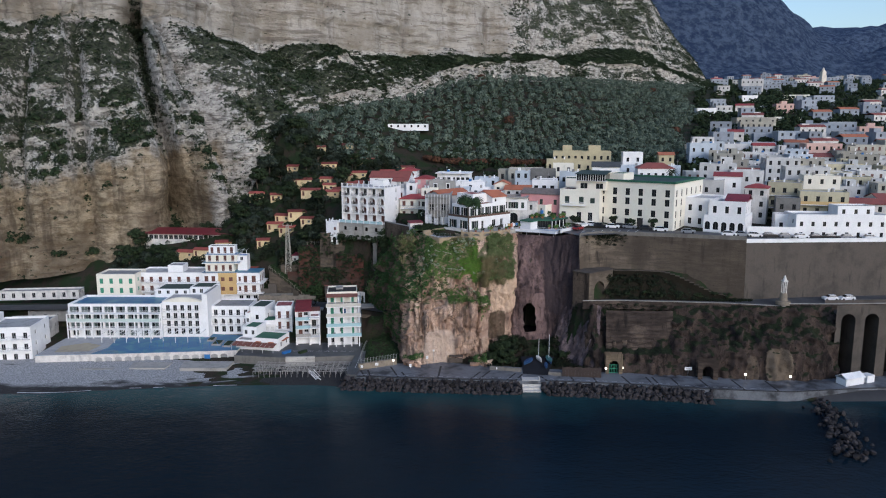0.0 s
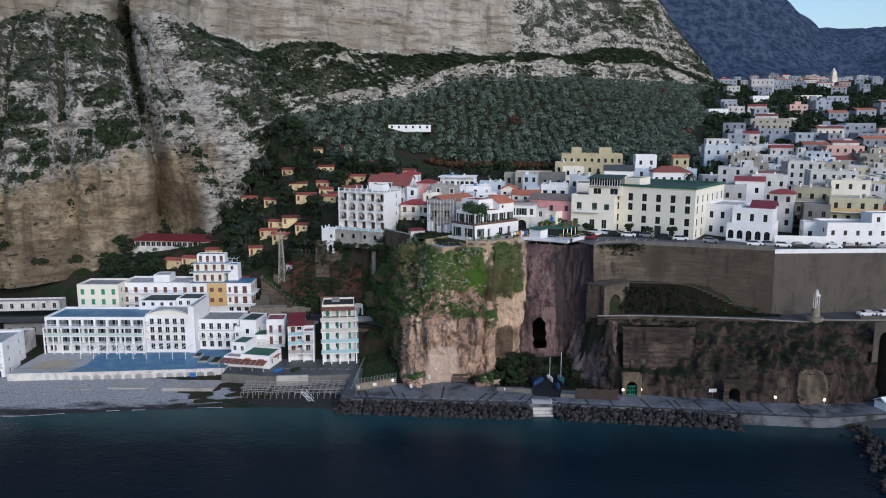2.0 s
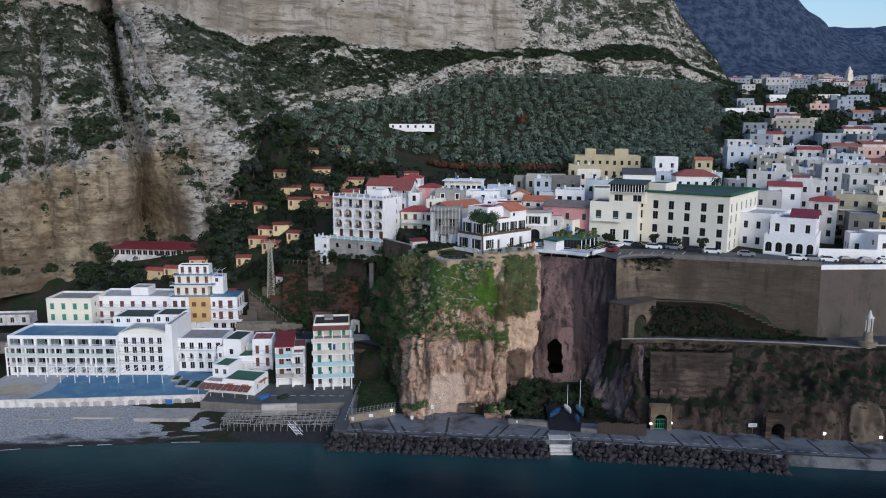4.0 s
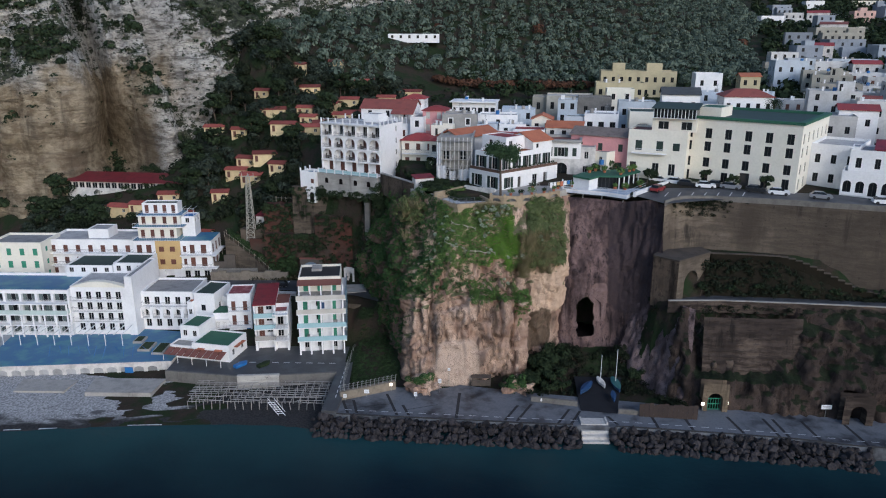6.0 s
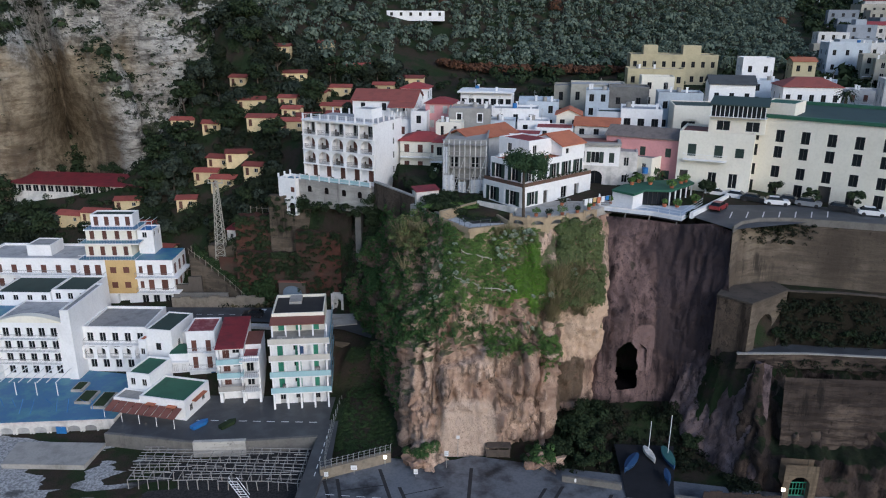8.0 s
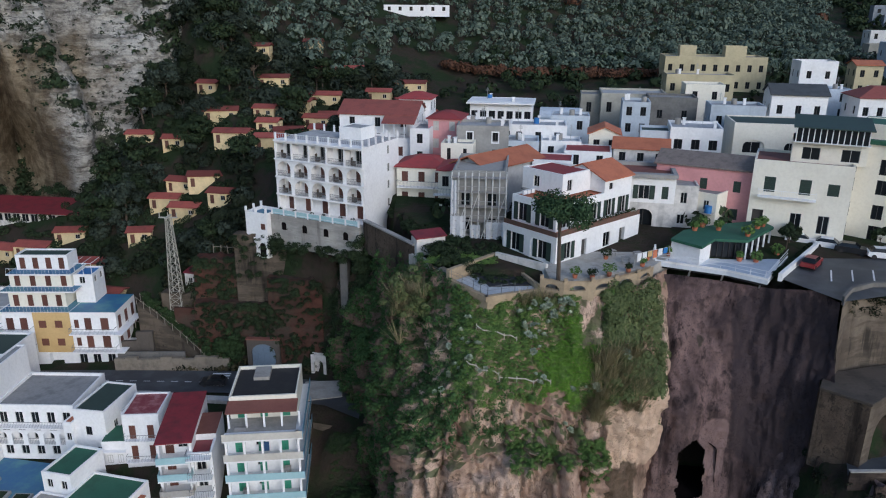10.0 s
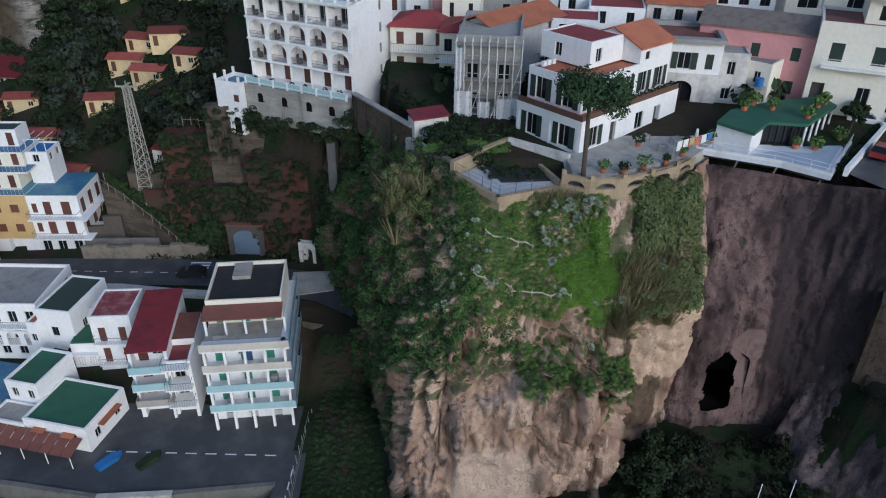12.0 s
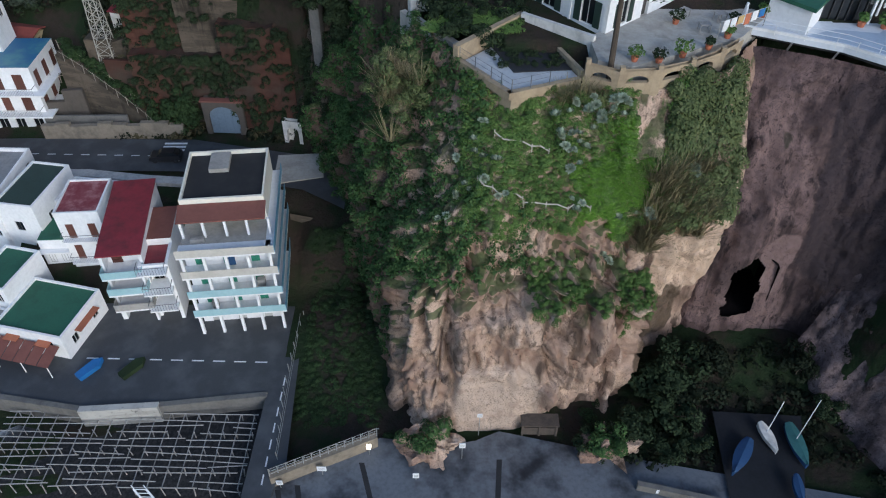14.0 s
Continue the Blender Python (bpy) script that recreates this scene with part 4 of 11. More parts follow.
def mountain():
    """The limestone mountain: a sheer foot, rounded ribs between gullies, a planted ledge and a sheer upper wall; a deep cleft with a cave at its foot."""
    us = span((-255, 4), (-170, 1.0), (-30, 1.9), (258, 1))
    vs = [i / 178 for i in range(179)]
    g = G()
    for x in us:
        fy, fz = foot_y(x), interp(x, FOOT_X, FOOT_Z) - 4
        nx, ny = Vector((-(foot_y(x + 25) - foot_y(x - 25)), 50)).normalized()
        turn = ss(190, 100, x)
        nx, ny = Vector((nx * turn, ny + (1 - ny) * (1 - turn))).normalized()
        cap = interp(x, [150, 176, 188, 214, 236, 248, 258], [400, 214, 192, 158, 132, 112, 92])
        z1 = interp(x, [-255, -150, -130, -112, -100, -90, -78, -70, -60, -46, -20, 0, 20, 120, 200, 258], [36, 40, 47, 57, 60, 54, 48, 58, 72, 83, 84, 96, 104, 110, 114, 108])
        z2 = 105 + 3 * math.sin(x / 17) + 6 * fbm(x / 21, 3.3, 0, 3) + 6 * math.exp(-((x + 134) / 12) ** 2) + 8 * ss(10, 60, x) + 14 * ss(90, 190, x)
        z1 = min(max(z1, fz + 3), z2 - 4)
        r2 = interp(x, [-200, -120, -60, -20, 30, 120, 250], [44, 46, 48, 26, 22, 30, 22])
        slope = interp(x, [34, 66, 150, 230], [5, 58, 76, 40])
        top = 232.0 if x < 80 else interp(x, [80, 150], [296, 226])
        sheer = ss(66, 34, x)
        ledge = (8 - 4 * ss(5, 60, x)) * (0.75 + 0.9 * abs(fbm(x / 13, 8.1, 0, 2)))
        for v in vs:
            if v < 0.2:
                k = v / 0.2
                z, r = fz + (z1 - fz) * k, 1.0 * k
            elif v < 0.52:
                k = (v - 0.2) / 0.32
                z, r = z1 + (z2 - z1) * k, 1.0 + (r2 - 1) * k ** 1.35
            elif v < 0.58:
                k = (v - 0.52) / 0.06
                z, r = z2 + 2.0 * k + 9 * k * ss(5, 60, x), r2 + ledge * k
            else:
                k = (v - 0.58) / 0.42
                zl = z2 + 2.0 + 9 * ss(5, 60, x)
                z, r = zl + (top - zl) * k, r2 + ledge + slope * k + 120 * max(0, k - 0.8)
            if x > 150:
                z = fz + (z - fz) * min(1.0, (cap - fz) / (top - fz))
            q = min(1.0, max(0.0, (z - 20) / 88))
            mid = ss(0.02, 0.2, v) * ss(0.62, 0.5, v)
            cc = interp(q, [0, 0.35, 0.6, 1.0], [-95, -98.5, -104, -109])
            cleft = math.exp(-((x - cc) / (3.3 + 4.0 * ss(0.35, 0.1, q))) ** 2)
            r += 30 * cleft * ss(0.0, 0.08, v) * (1 - 0.55 * ss(0.56, 0.62, v))
            for ga, gb, depth, wide in GULLIES:
                e = (x - ga - (gb - ga) * q) / wide
                if abs(e) < 3:
                    r += depth * math.exp(-e * e) * (0.25 + 0.75 * mid)
            r += 13 * math.exp(-((x + 93) / 6.5) ** 2) * ss(0.15, 0.05, v) + 5 * math.exp(-((x + 126) / 16) ** 2) * ss(0.15, 0.05, v)
            px, py = x + nx * r, fy + ny * r
            if cleft > 0.5 and 0.26 < v < 0.62:
                CLEFT.append((px - nx * 5, py - ny * 5, z))
            strata = fbm(px / 70, py / 70, z / 2.6, 3)
            d = 4.5 * fbm(px / 34, py / 34, z / 38, 3) + 3.2 * fbm(px / 10, py / 10, z / 13, 4) + 1.1 * strata + 0.9 * fbm(px / 2.8, py / 2.8, z / 2.0, 2)
            d += 4.0 * (abs(fbm(x / 9 + 0.6 * v, v * 2.2, 4, 3)) - 0.25) * mid
            if v > 0.58:
                d = d * (0.45 + 0.55 * (1 - sheer)) + sheer * (1.4 * strata + 2.2 * (abs(fbm(px / 8, py / 8, z / 60, 3)) - 0.2))
            elif v < 0.2:
                d *= 0.7
            px, py = px + nx * d, py + ny * d
            z += 2.0 * fbm(px / 12, py / 12, 3, 3) * ss(0, 0.1, v)
            g.v.append((px, py, z))
    n = len(vs)
    for i in range(len(us) - 1):
        for j in range(n - 1):
            a = i * n + j
            g.f.append((a, a + n, a + n + 1, a + 1))
            g.m.append(0)
    return g


CLEFT = []
MOUNTAIN = mountain()
structure("mountain", MOUNTAIN, LIME, "grey limestone mountain face with shrubs on its ledges", "mountain", True)


def far_range(x, y):
    k = (y - 1150) / 450
    ridge = interp(x / y, [0.0, 0.22, 0.32, 0.395, 0.455, 0.50, 0.56, 0.8], [330, 330, 300, 262, 180, 120, 90, 60])
    z = 66 + 66 * ss(-0.3, 0.2, k) + ridge * ss(0, 1, k) + 34 * fbm(x / 150, y / 150, 1, 6) * ss(0, 0.4, k)
    return z - 500 * ss(1.05, 1.6, k)


def far_range_b(x, y):
    k = (y - 2100) / 500
    ridge = interp(x / y, [0.2, 0.45, 0.53, 0.56, 0.62, 0.7, 0.9], [352, 356, 345, 350, 376, 400, 420])
    return 60 + ridge * ss(-0.2, 1, k) + 30 * fbm(x / 230, y / 230, 5, 6)


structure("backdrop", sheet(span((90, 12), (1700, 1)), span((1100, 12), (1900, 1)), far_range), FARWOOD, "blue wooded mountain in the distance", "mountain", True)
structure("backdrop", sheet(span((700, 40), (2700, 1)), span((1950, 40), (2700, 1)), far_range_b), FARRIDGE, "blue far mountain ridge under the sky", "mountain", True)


def cliff(name, cols, rows, material, label, rough=1.0, seed=0.0, hole=None, step=0.45, smooth=True, gap=None, blocks=0.0):
    """A rock face over columns of (x, y, z) triples from foot to top; rough: how uneven it is; hole(x, z): how far it is sunk."""
    cols = np.array(cols, float).reshape(len(cols), -1, 3)
    nl = cols.shape[1]
    seg = np.linalg.norm(np.diff(cols[:, 0, :2], axis=0), axis=1) + 0.01
    s = np.concatenate([[0], np.cumsum(seg)])
    su = np.linspace(0, s[-1], int(s[-1] / step) + 1)
    rowz = np.linspace(0, 1, rows)
    dense = np.array([[np.interp(su, s, cols[:, k, a]) for a in range(3)] for k in range(nl)])
    w = np.ones(7) / 7
    for k in range(nl):
        for a in range(3):
            e = np.concatenate([[dense[k, a, 0]] * 3, dense[k, a], [dense[k, a, -1]] * 3])
            dense[k, a] = np.convolve(e, w, "valid")
    g = G()
    tang = np.gradient(dense[0, :2], axis=1)
    for i in range(len(su)):
        t = Vector(tang[:, i]).normalized()
        out = Vector((t.y, -t.x, 0.0))
        for v in rowz:
            k = min(int(v * (nl - 1)), nl - 2)
            f = v * (nl - 1) - k
            p = dense[k, :, i] * (1 - f) + dense[k + 1, :, i] * f
            x, y, z = p
            d = 1.1 * fbm(x / 7, y / 7 + seed, z / 9, 3) + 0.5 * fbm(x / 1.8, y / 1.8, z / 2.6 + seed, 3)
            d += 0.25 * (noise.cell(Vector((x / 2.1 + 0.4 * d, y / 2.1, z / 4.5))) - 0.5)
            d += 2.6 * (abs(fbm(x / 2.9, y / 2.9, z / 18 + seed, 3)) - 0.25) + 0.4 * fbm(x / 0.8, y / 0.8, z / 1.1, 3)
            if blocks:
                dist, near = noise.voronoi(Vector((x / 3.0 + 0.25 * fbm(x / 2, y / 2, z / 2, 2), y / 3.0, z / 5.2)))
                d += blocks * (1.3 * (noise.cell(near[0] * 9.7) - 0.5) - 0.7 * ss(0.16, 0.0, dist[1] - dist[0]))
                d += blocks * 0.34 * fbm(x / 9, y / 9, z / 0.55, 3) * ss(3, -5, x + 0.3 * (z - 10))
                dist, near = noise.voronoi(Vector((x / 1.1, y / 1.1, z / 1.7 + 0.3 * fbm(x, y, z, 1))))
                d += blocks * (0.4 * (noise.cell(near[0] * 5.3) - 0.5) - 0.25 * ss(0.2, 0.0, dist[1] - dist[0]))
                d -= 0.9 * ss(0.09, 0.0, abs(fbm(x / 4.5 + 3, y / 4.5, z / 22, 2))) * ss(24, 18, z)
                d *= 1 - 0.6 * ss(23, 27, z) * ss(-9, -4, x)
                d *= 1 - 0.5 * ss(12.5, 13.5, x)
                d *= 1 - 0.8 * ss(1.2, 0.8, ((x + 0.8) / 4.2) ** 4 + ((z - 5.6) / 5.4) ** 4)
            d *= rough * (0.35 + 0.65 * math.sin(math.pi * min(1, max(0, v))) ** 0.5)
            if hole:
                d -= hole(x, z)
            g.v.append((x + out.x * d, y + out.y * d, z + 0.25 * rough * d * (0 < v < 1)))
    n = rows
    for i in range(len(su) - 1):
        for j in range(n - 1):
            a = i * n + j
            if gap and gap(g.v[a][0], g.v[a][2]):
                continue
            g.f.append((a, a + n, a + n + 1, a + 1))
            g.m.append(0)
    structure(name, g, material, label, "cliff", smooth)
    return g


# the tuff headland: gorge side, sheer front, green upper slope
head = [
    (-24, 229, 8.5, -23.5, 229.8, 14, -23, 230.5, 19, -22.6, 230.9, 21, -21.5, 232, 26, -20, 233, 31),
    (-17.5, 213, 6, -17.7, 214.5, 12, -18, 216, 19, -17.6, 216.7, 21, -16, 219.5, 27, -14, 223, 35),
    (-15.5, 206, 4, -15.3, 207, 11, -15, 208, 18, -14.4, 208.9, 20.5, -12.5, 211.5, 27, -10, 215, 35.6),
    (-12.6, 198, 3, -12.4, 198.6, 10, -12.2, 199.2, 18, -11.4, 200.2, 20.5, -9.4, 203.8, 27, -6.5, 208, 35.2),
    (-11.5, 192.8, 2, -11.2, 193.2, 10, -10.6, 194, 18, -9.6, 195.2, 20.5, -7.0, 198, 26, -3.6, 203.2, 34.4),
    (-7.5, 190.2, 1.8, -7.2, 190.6, 10, -6.8, 191.3, 18, -6, 192.6, 20.3, -4.4, 195.4, 26, 0.5, 202, 34.3),
    (-4.5, 190.4, 1.8, -4.2, 190.8, 10, -3.9, 191.3, 18.5, -3.6, 192.4, 20, -2, 195.2, 25.5, 1.6, 201.9, 34.4),
    (1, 190.5, 1.8, 1.2, 190.9, 10, 1.6, 191.4, 19, 1.9, 193.6, 20, 2.6, 195.4, 25.3, 5, 202, 34.6),
    (6.2, 192.3, 1.8, 6.4, 191.4, 9, 6.8, 191.2, 19, 7, 194.2, 20, 7.4, 196, 25.2, 9.6, 202.8, 34.9),
    (11.6, 192.7, 1.8, 11.8, 192.2, 9.5, 11.6, 192.2, 18.5, 10.9, 195, 19.6, 11, 196.8, 25, 12.6, 203.2, 35.1),
    (13.3, 194.8, 1.8, 13.4, 194.4, 9.5, 13.2, 194.4, 17.8, 12.2, 196.4, 19.5, 12.6, 197.2, 25, 14, 203.4, 35.2),
    (12.8, 198.6, 1.8, 13.2, 198.2, 10, 13.2, 197.6, 18, 13.4, 197.5, 20, 13.8, 197.6, 25, 15.3, 203.6, 35.3),
    (16, 199.8, 1.8, 16.2, 199.4, 10, 16.4, 198.3, 18, 16.5, 198, 20, 16.8, 198, 25.2, 18, 204.5, 35.6),
    (18.8, 201, 1.8, 19.2, 200.4, 10, 19.4, 199.4, 18, 19.4, 199.2, 20, 19.6, 199.4, 25, 20.6, 209.5, 35.2),
    (20.6, 203.2, 1.8, 21, 202.6, 10, 21.2, 202, 18, 21.3, 201.8, 20, 21.5, 203, 25, 22.5, 211.5, 34.9),
]
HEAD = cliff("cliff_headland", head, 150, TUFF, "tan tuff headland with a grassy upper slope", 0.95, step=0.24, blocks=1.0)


gorge = [
    (-36, 235.5, 9, -35, 236.5, 20, -33, 238, 31.0), (-29, 233.4, 9, -28, 234.2, 20, -26, 235.5, 31.8), (-24.5, 229.5, 9, -23.6, 230.4, 21, -20.5, 232.6, 33), (-21, 226.4, 9, -20, 227.4, 21, -16.5, 229.4, 34.5), (-18.5, 222, 8, -17, 223.5, 21, -13.5, 226, 35),
]
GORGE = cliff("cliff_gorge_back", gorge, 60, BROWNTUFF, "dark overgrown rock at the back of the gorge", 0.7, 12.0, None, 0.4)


def in_cave(x, z):
    w = 1.8 * max(0.0, 1 - ((z - 11) / 5.2) ** 6) ** 0.5
    return abs(x - 24.5 - 0.09 * (14.4 - z)) < w + 0.15 * math.sin(z * 2.3) and 7.6 < z < 16.2


dark = [
    (17.5, 203.5, 1.8, 17.8, 204, 20, 19, 209.5, 34.4), (20.4, 201.6, 1.8, 20.7, 202, 20, 21.2, 210.6, 34.7), (22.5, 200.9, 1.8, 22.8, 201.2, 20, 23.2, 210, 34.8), (26, 201.6, 1.8, 26.5, 202.3, 20, 27, 208.4, 34.8),
    (31, 201.5, 1.8, 31.5, 202.4, 20, 32, 206, 34.8), (35.5, 199, 1.8, 35.8, 199.8, 20, 36.2, 202, 36), (38.5, 194, 1.8, 38.2, 195.5, 18, 38.2, 199.6, 35.5),
]
cliff("cliff_dark_rock", dark, 150, DARKTUFF, "dark reddish tuff wall with a tall cave mouth", 0.42, 9.0, None, 0.2, gap=in_cave)
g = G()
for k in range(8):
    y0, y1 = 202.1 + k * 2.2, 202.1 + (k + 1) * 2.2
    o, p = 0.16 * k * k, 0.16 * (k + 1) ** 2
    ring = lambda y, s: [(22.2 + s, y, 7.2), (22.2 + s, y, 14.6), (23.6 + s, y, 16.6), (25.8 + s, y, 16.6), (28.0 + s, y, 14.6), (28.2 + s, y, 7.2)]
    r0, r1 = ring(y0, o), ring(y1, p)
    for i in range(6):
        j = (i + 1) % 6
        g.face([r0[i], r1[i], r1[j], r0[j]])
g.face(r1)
structure("cave_tunnel", g, SHADEBLACK, "soot-black walls of the old cave", "cave")


def niches(x, z):
    a = 4 * ss(1.5, 1.2, abs(x - 44.6)) * ss(6.8, 6.2, z + 0.25 * (x - 44.6) ** 2)
    b = 3 * ss(1.3, 1.0, abs(x - 67.5)) * ss(7.2, 6.6, z + 0.3 * (x - 67.5) ** 2)
    c = 2.6 * ss(40, 42, x) * ss(61.5, 59.5, x) * ss(7.0, 9.0, z)
    return a + b + c


lowc = [
    (36.5, 196, 1.8, 37, 196.5, 10, 38, 196.5, 18.6), (38.5, 184.5, 1.8, 39.5, 186.5, 10, 40.5, 189.5, 18.4), (44.5, 181.8, 1.8, 45, 184, 10, 46, 191.4, 18.4),
    (53, 180.3, 1.8, 53, 183, 11, 53, 190.8, 18.5), (62, 178.6, 1.8, 62, 183, 10, 62, 190.2, 18.6), (72, 177, 1.8, 73, 180, 10, 75, 188.8, 18.8),
    (84, 175.3, 1.8, 85, 178, 11, 87, 185.6, 19.4), (95, 176, 1.8, 96, 178, 11, 97, 184.2, 19.8), (101.5, 177.5, 1.8, 102, 178.6, 11, 102.5, 184, 20),
]
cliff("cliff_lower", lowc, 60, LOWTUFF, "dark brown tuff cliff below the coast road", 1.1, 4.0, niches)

spur = [
    (29.5, 198.8, 1.8, 32.5, 200.0, 9.5, 35.4, 201.5, 17.5), (32.5, 194.5, 1.8, 35.0, 196.4, 10.0, 37.6, 198.2, 18.6), (35.6, 189.5, 1.8, 37.4, 191.8, 10.2, 39.2, 194.0, 18.8), (38.0, 185.5, 1.8, 39.6, 188.0, 10.0, 41.0, 190.6, 18.4), (40.5, 183.5, 1.8, 41.8, 186.5, 9.0, 43.0, 190.0, 18.0),
]
cliff("cliff_spur", spur, 60, SPURTUFF, "pale lilac-grey rock spur falling to the boat slip", 0.8, 6.0, None, 0.35, blocks=0.5)

# ---- the beach quarter ----
def seaside_apartments():
    """Five storeys with pillared balconies, a brown awning over the top terrace and a black flat roof."""
    h = thing("apartment_house", "cream seaside apartment house with blue-panelled balconies and black flat roof", "house", -33.5, 203.6, 3, 7)
    h.scale = (0.82, 1.0, 1.02)
    levels = [0, 3.0, 5.9, 8.8, 11.7]
    b = (0, 10.6, 0, 12.0, 0, 11.7)
    holes = {"front": [], "right": [], "left": []}
    for z in levels[:4]:
        holes["front"] += row(3, 10.6, 1.1, z + 0.02, z + 2.2, "shut" if z else "door", 0.25)
        holes["front"] += [(4.4, 5.2, z + 0.9, z + 2.1, 0.25, "win")]
    for z in levels[1:4]:
        holes["right"] += row(3, 12.0, 0.9, z + 0.9, z + 2.2, "win")
    block(h, b, holes, WHITE, CONCRETE, 0.0, SHUT_M)
    block(h, (0, 10.6, 3.4, 12.0, 11.7, 14.4), {"front": row(3, 10.6, 1.2, 11.75, 13.9, "shut", 0.25)}, CREAM, DARKROOF, 0.45, SHUT_M, label="set-back top storey under a black roof")
    g = G()
    g.box(3.0, 5.6, 8.4, 11.5, 14.42, 14.9)
    part("skylight", g, CONCRETE, h)
    for nm, q in (("bench", (1.2, 3.0, 0.2, 0.7, 11.7, 12.15)), ("flower_box", (5.2, 7.4, -1.8, -1.4, 11.7, 12.1)), ("washing", (5.4, 6.6, -1.2, -1.14, 9.6, 10.9)), ("storage_box", (8.6, 9.6, -0.9, -0.3, 5.9, 6.8)), ("storage_box", (2.0, 2.8, -0.9, -0.3, 3.0, 3.8))):
        g = G()
        g.box(*q)
        part(nm, g, BOATBLUE if nm == "washing" else WOODGREY, h)
    g = G()
    g.shed(-0.2, 10.8, 0.9, 3.35, 13.75, 14.15)
    part("awning", g, BROWNROOF, h, "brown corrugated awning")
    for z in levels[1:]:
        s = G()
        s.box(-0.25, 11.2, -2.0, -0.003, z - 0.2, z)
        s.box(10.603, 11.9, -2.0, 12.0, z - 0.2, z)
        sl = part("balcony", s, WHITE, h)
        r = G()
        r.box(-0.25, 11.84, -2.0, -1.94, z + 0.002, z + 0.95)
        part("railing", r, AQUA if z < 7 else BEIGE, sl, "pale balcony front panel")
        r = G()
        r.box(11.84, 11.9, -2.0, 12.0, z + 0.002, z + 0.95)
        part("side_railing", r, SKYPANEL, sl, "blue side balcony panel")
        for k in range(6):
            r = G()
            r.bar((0.3 + k * 2.2, -1.97, z + 0.95), (0.3 + k * 2.2, -1.97, z + 1.15), 0.03)
            part("rail_bracket", r, PAINTWHITE, sl)
    for i in range(5):
        x = 0.1 + i * 2.72
        for z0, z1 in zip(levels, levels[1:] + [13.5]):
            g = G()
            if z0 < 11:
                g.box(x, x + 0.36, -1.9, -1.55, z0, z1 - 0.2)
            else:
                g.box(x, x + 0.3, 0.95, 1.25, z0, 13.75)
            part("pillar", g, WHITE, h)


seaside_apartments()


def red_roof_houses():
    h = thing("terraced_house", "narrow white seaside house with dark red roof and balconies", "house", -42.8, 203.7, 3, 9)
    h.scale = (0.9, 1.08, 1.0)
    b = (0, 4.9, 0, 11.0, 0, 10.2)
    holes = {"front": [], "right": [(2, 3, 7.0, 8.4, 0.25, "win"), (6, 7, 7.0, 8.4, 0.25, "win")]}
    for z in (2.7, 5.2, 7.7):
        holes["front"] += [(0.4, 4.5, z, z + 2.1, 1.4, "")]
    holes["front"] += [(0.6, 4.3, 0.02, 2.2, 1.2, "")]
    block(h, b, holes, WHITE, REDROOF, 0.0)
    g = G()
    g.shed(-0.15, 5.05, -0.3, 2.2, 10.05, 10.3)
    g.shed(-0.15, 5.05, 2.2, 11.1, 10.3, 10.6)
    part("roof", g, REDROOF, h, "dark red sheet roof with pale stains")
    for z in (2.7, 5.2, 7.7):
        balcony(h, 0.1, 4.8, 0, z, 1.2, panel=AQUA if z > 4 else CONCRETE)
        part("door", window_mesh(1.2, 2.0, "shut", SHUT_B), None, h, at=pose(0.9, 1.15, z + 0.02))
        part("window", window_mesh(1.3, 1.1, "win", SHUT_B), None, h, at=pose(2.7, 1.15, z + 0.8))
    h2 = thing("terraced_house", "white seaside house with red roof and blue painted door", "house", -50.2, 210.4, 3, 5)
    h2.scale = (0.88, 0.88, 1.0)
    holes = {"front": row(2, 5.6, 1.0, 3.0, 5.2, "shut") + row(2, 5.6, 1.0, 6.3, 8.4, "shut"), "left": row(2, 7, 1.0, 3.6, 5.0, "win") + row(2, 7, 1.0, 6.6, 8.0, "win")}
    holes["front"] += [(4.2, 5.2, 0.02, 2.2, 0.25, "")]
    block(h2, (0, 5.6, 0, 7.0, 0, 9.9), holes, WHITE, PEELRED, 0.2)
    g = G()
    g.box(4.22, 5.18, 0.1, 0.16, 0.03, 2.18)
    part("door", g, BLUEPAINT, h2, "bright blue painted door")
    balcony(h2, 0.2, 5.4, 0, 3.0, 0.9)
    balcony(h2, 0.2, 5.4, 0, 6.3, 0.9)
    g = G()
    g.box(-3.9, -0.05, 0.6, 5.2, 0, 5.6)
    g.box(-4.0, 0.0, -0.3, 0.6, 4.1, 4.3)
    part("annex", g, WHITE, h2)
    g = G()
    g.box(-3.8, -0.15, 0.7, 5.1, 5.6, 5.75)
    part("annex_roof", g, GREENROOF, h2, "green sheet roof")
    for x in (-3.2, -1.6):
        part("window", window_mesh(0.8, 1.3, "win", SHUT_B), None, h2, at=pose(x, 0.45, 2.2))
    h3 = thing("terraced_house", "narrow white house wedged between taller neighbours with cluttered balconies", "house", -38.9, 203.7, 3, 8)
    h3.scale = (1.36, 1.0, 1.0)
    holes = {"front": [(0.2, 2.0, z, z + 2.2, 1.3, "") for z in (0.02, 2.8, 5.4)]}
    block(h3, (0, 2.3, 0, 9, 0, 8.4), holes, WHITE, REDROOF, 0.3)
    for z in (2.8, 5.4, 8.4):
        balcony(h3, 0.05, 2.25, 0, z, 1.3)
        part("window", window_mesh(0.9, 1.9, "win", SHUT_B), None, h3, at=pose(0.6, 1.05, z + 0.02 if z < 8 else 5.42))
    block(h3, (0, 2.3, 3.5, 9, 8.4, 9.3), {}, WHITE, BROWNROOF, 0.0)

    n = thing("white_house", "white house with a dark green flat roof beside the road", "house", -58.3, 212.9, 3, -8)
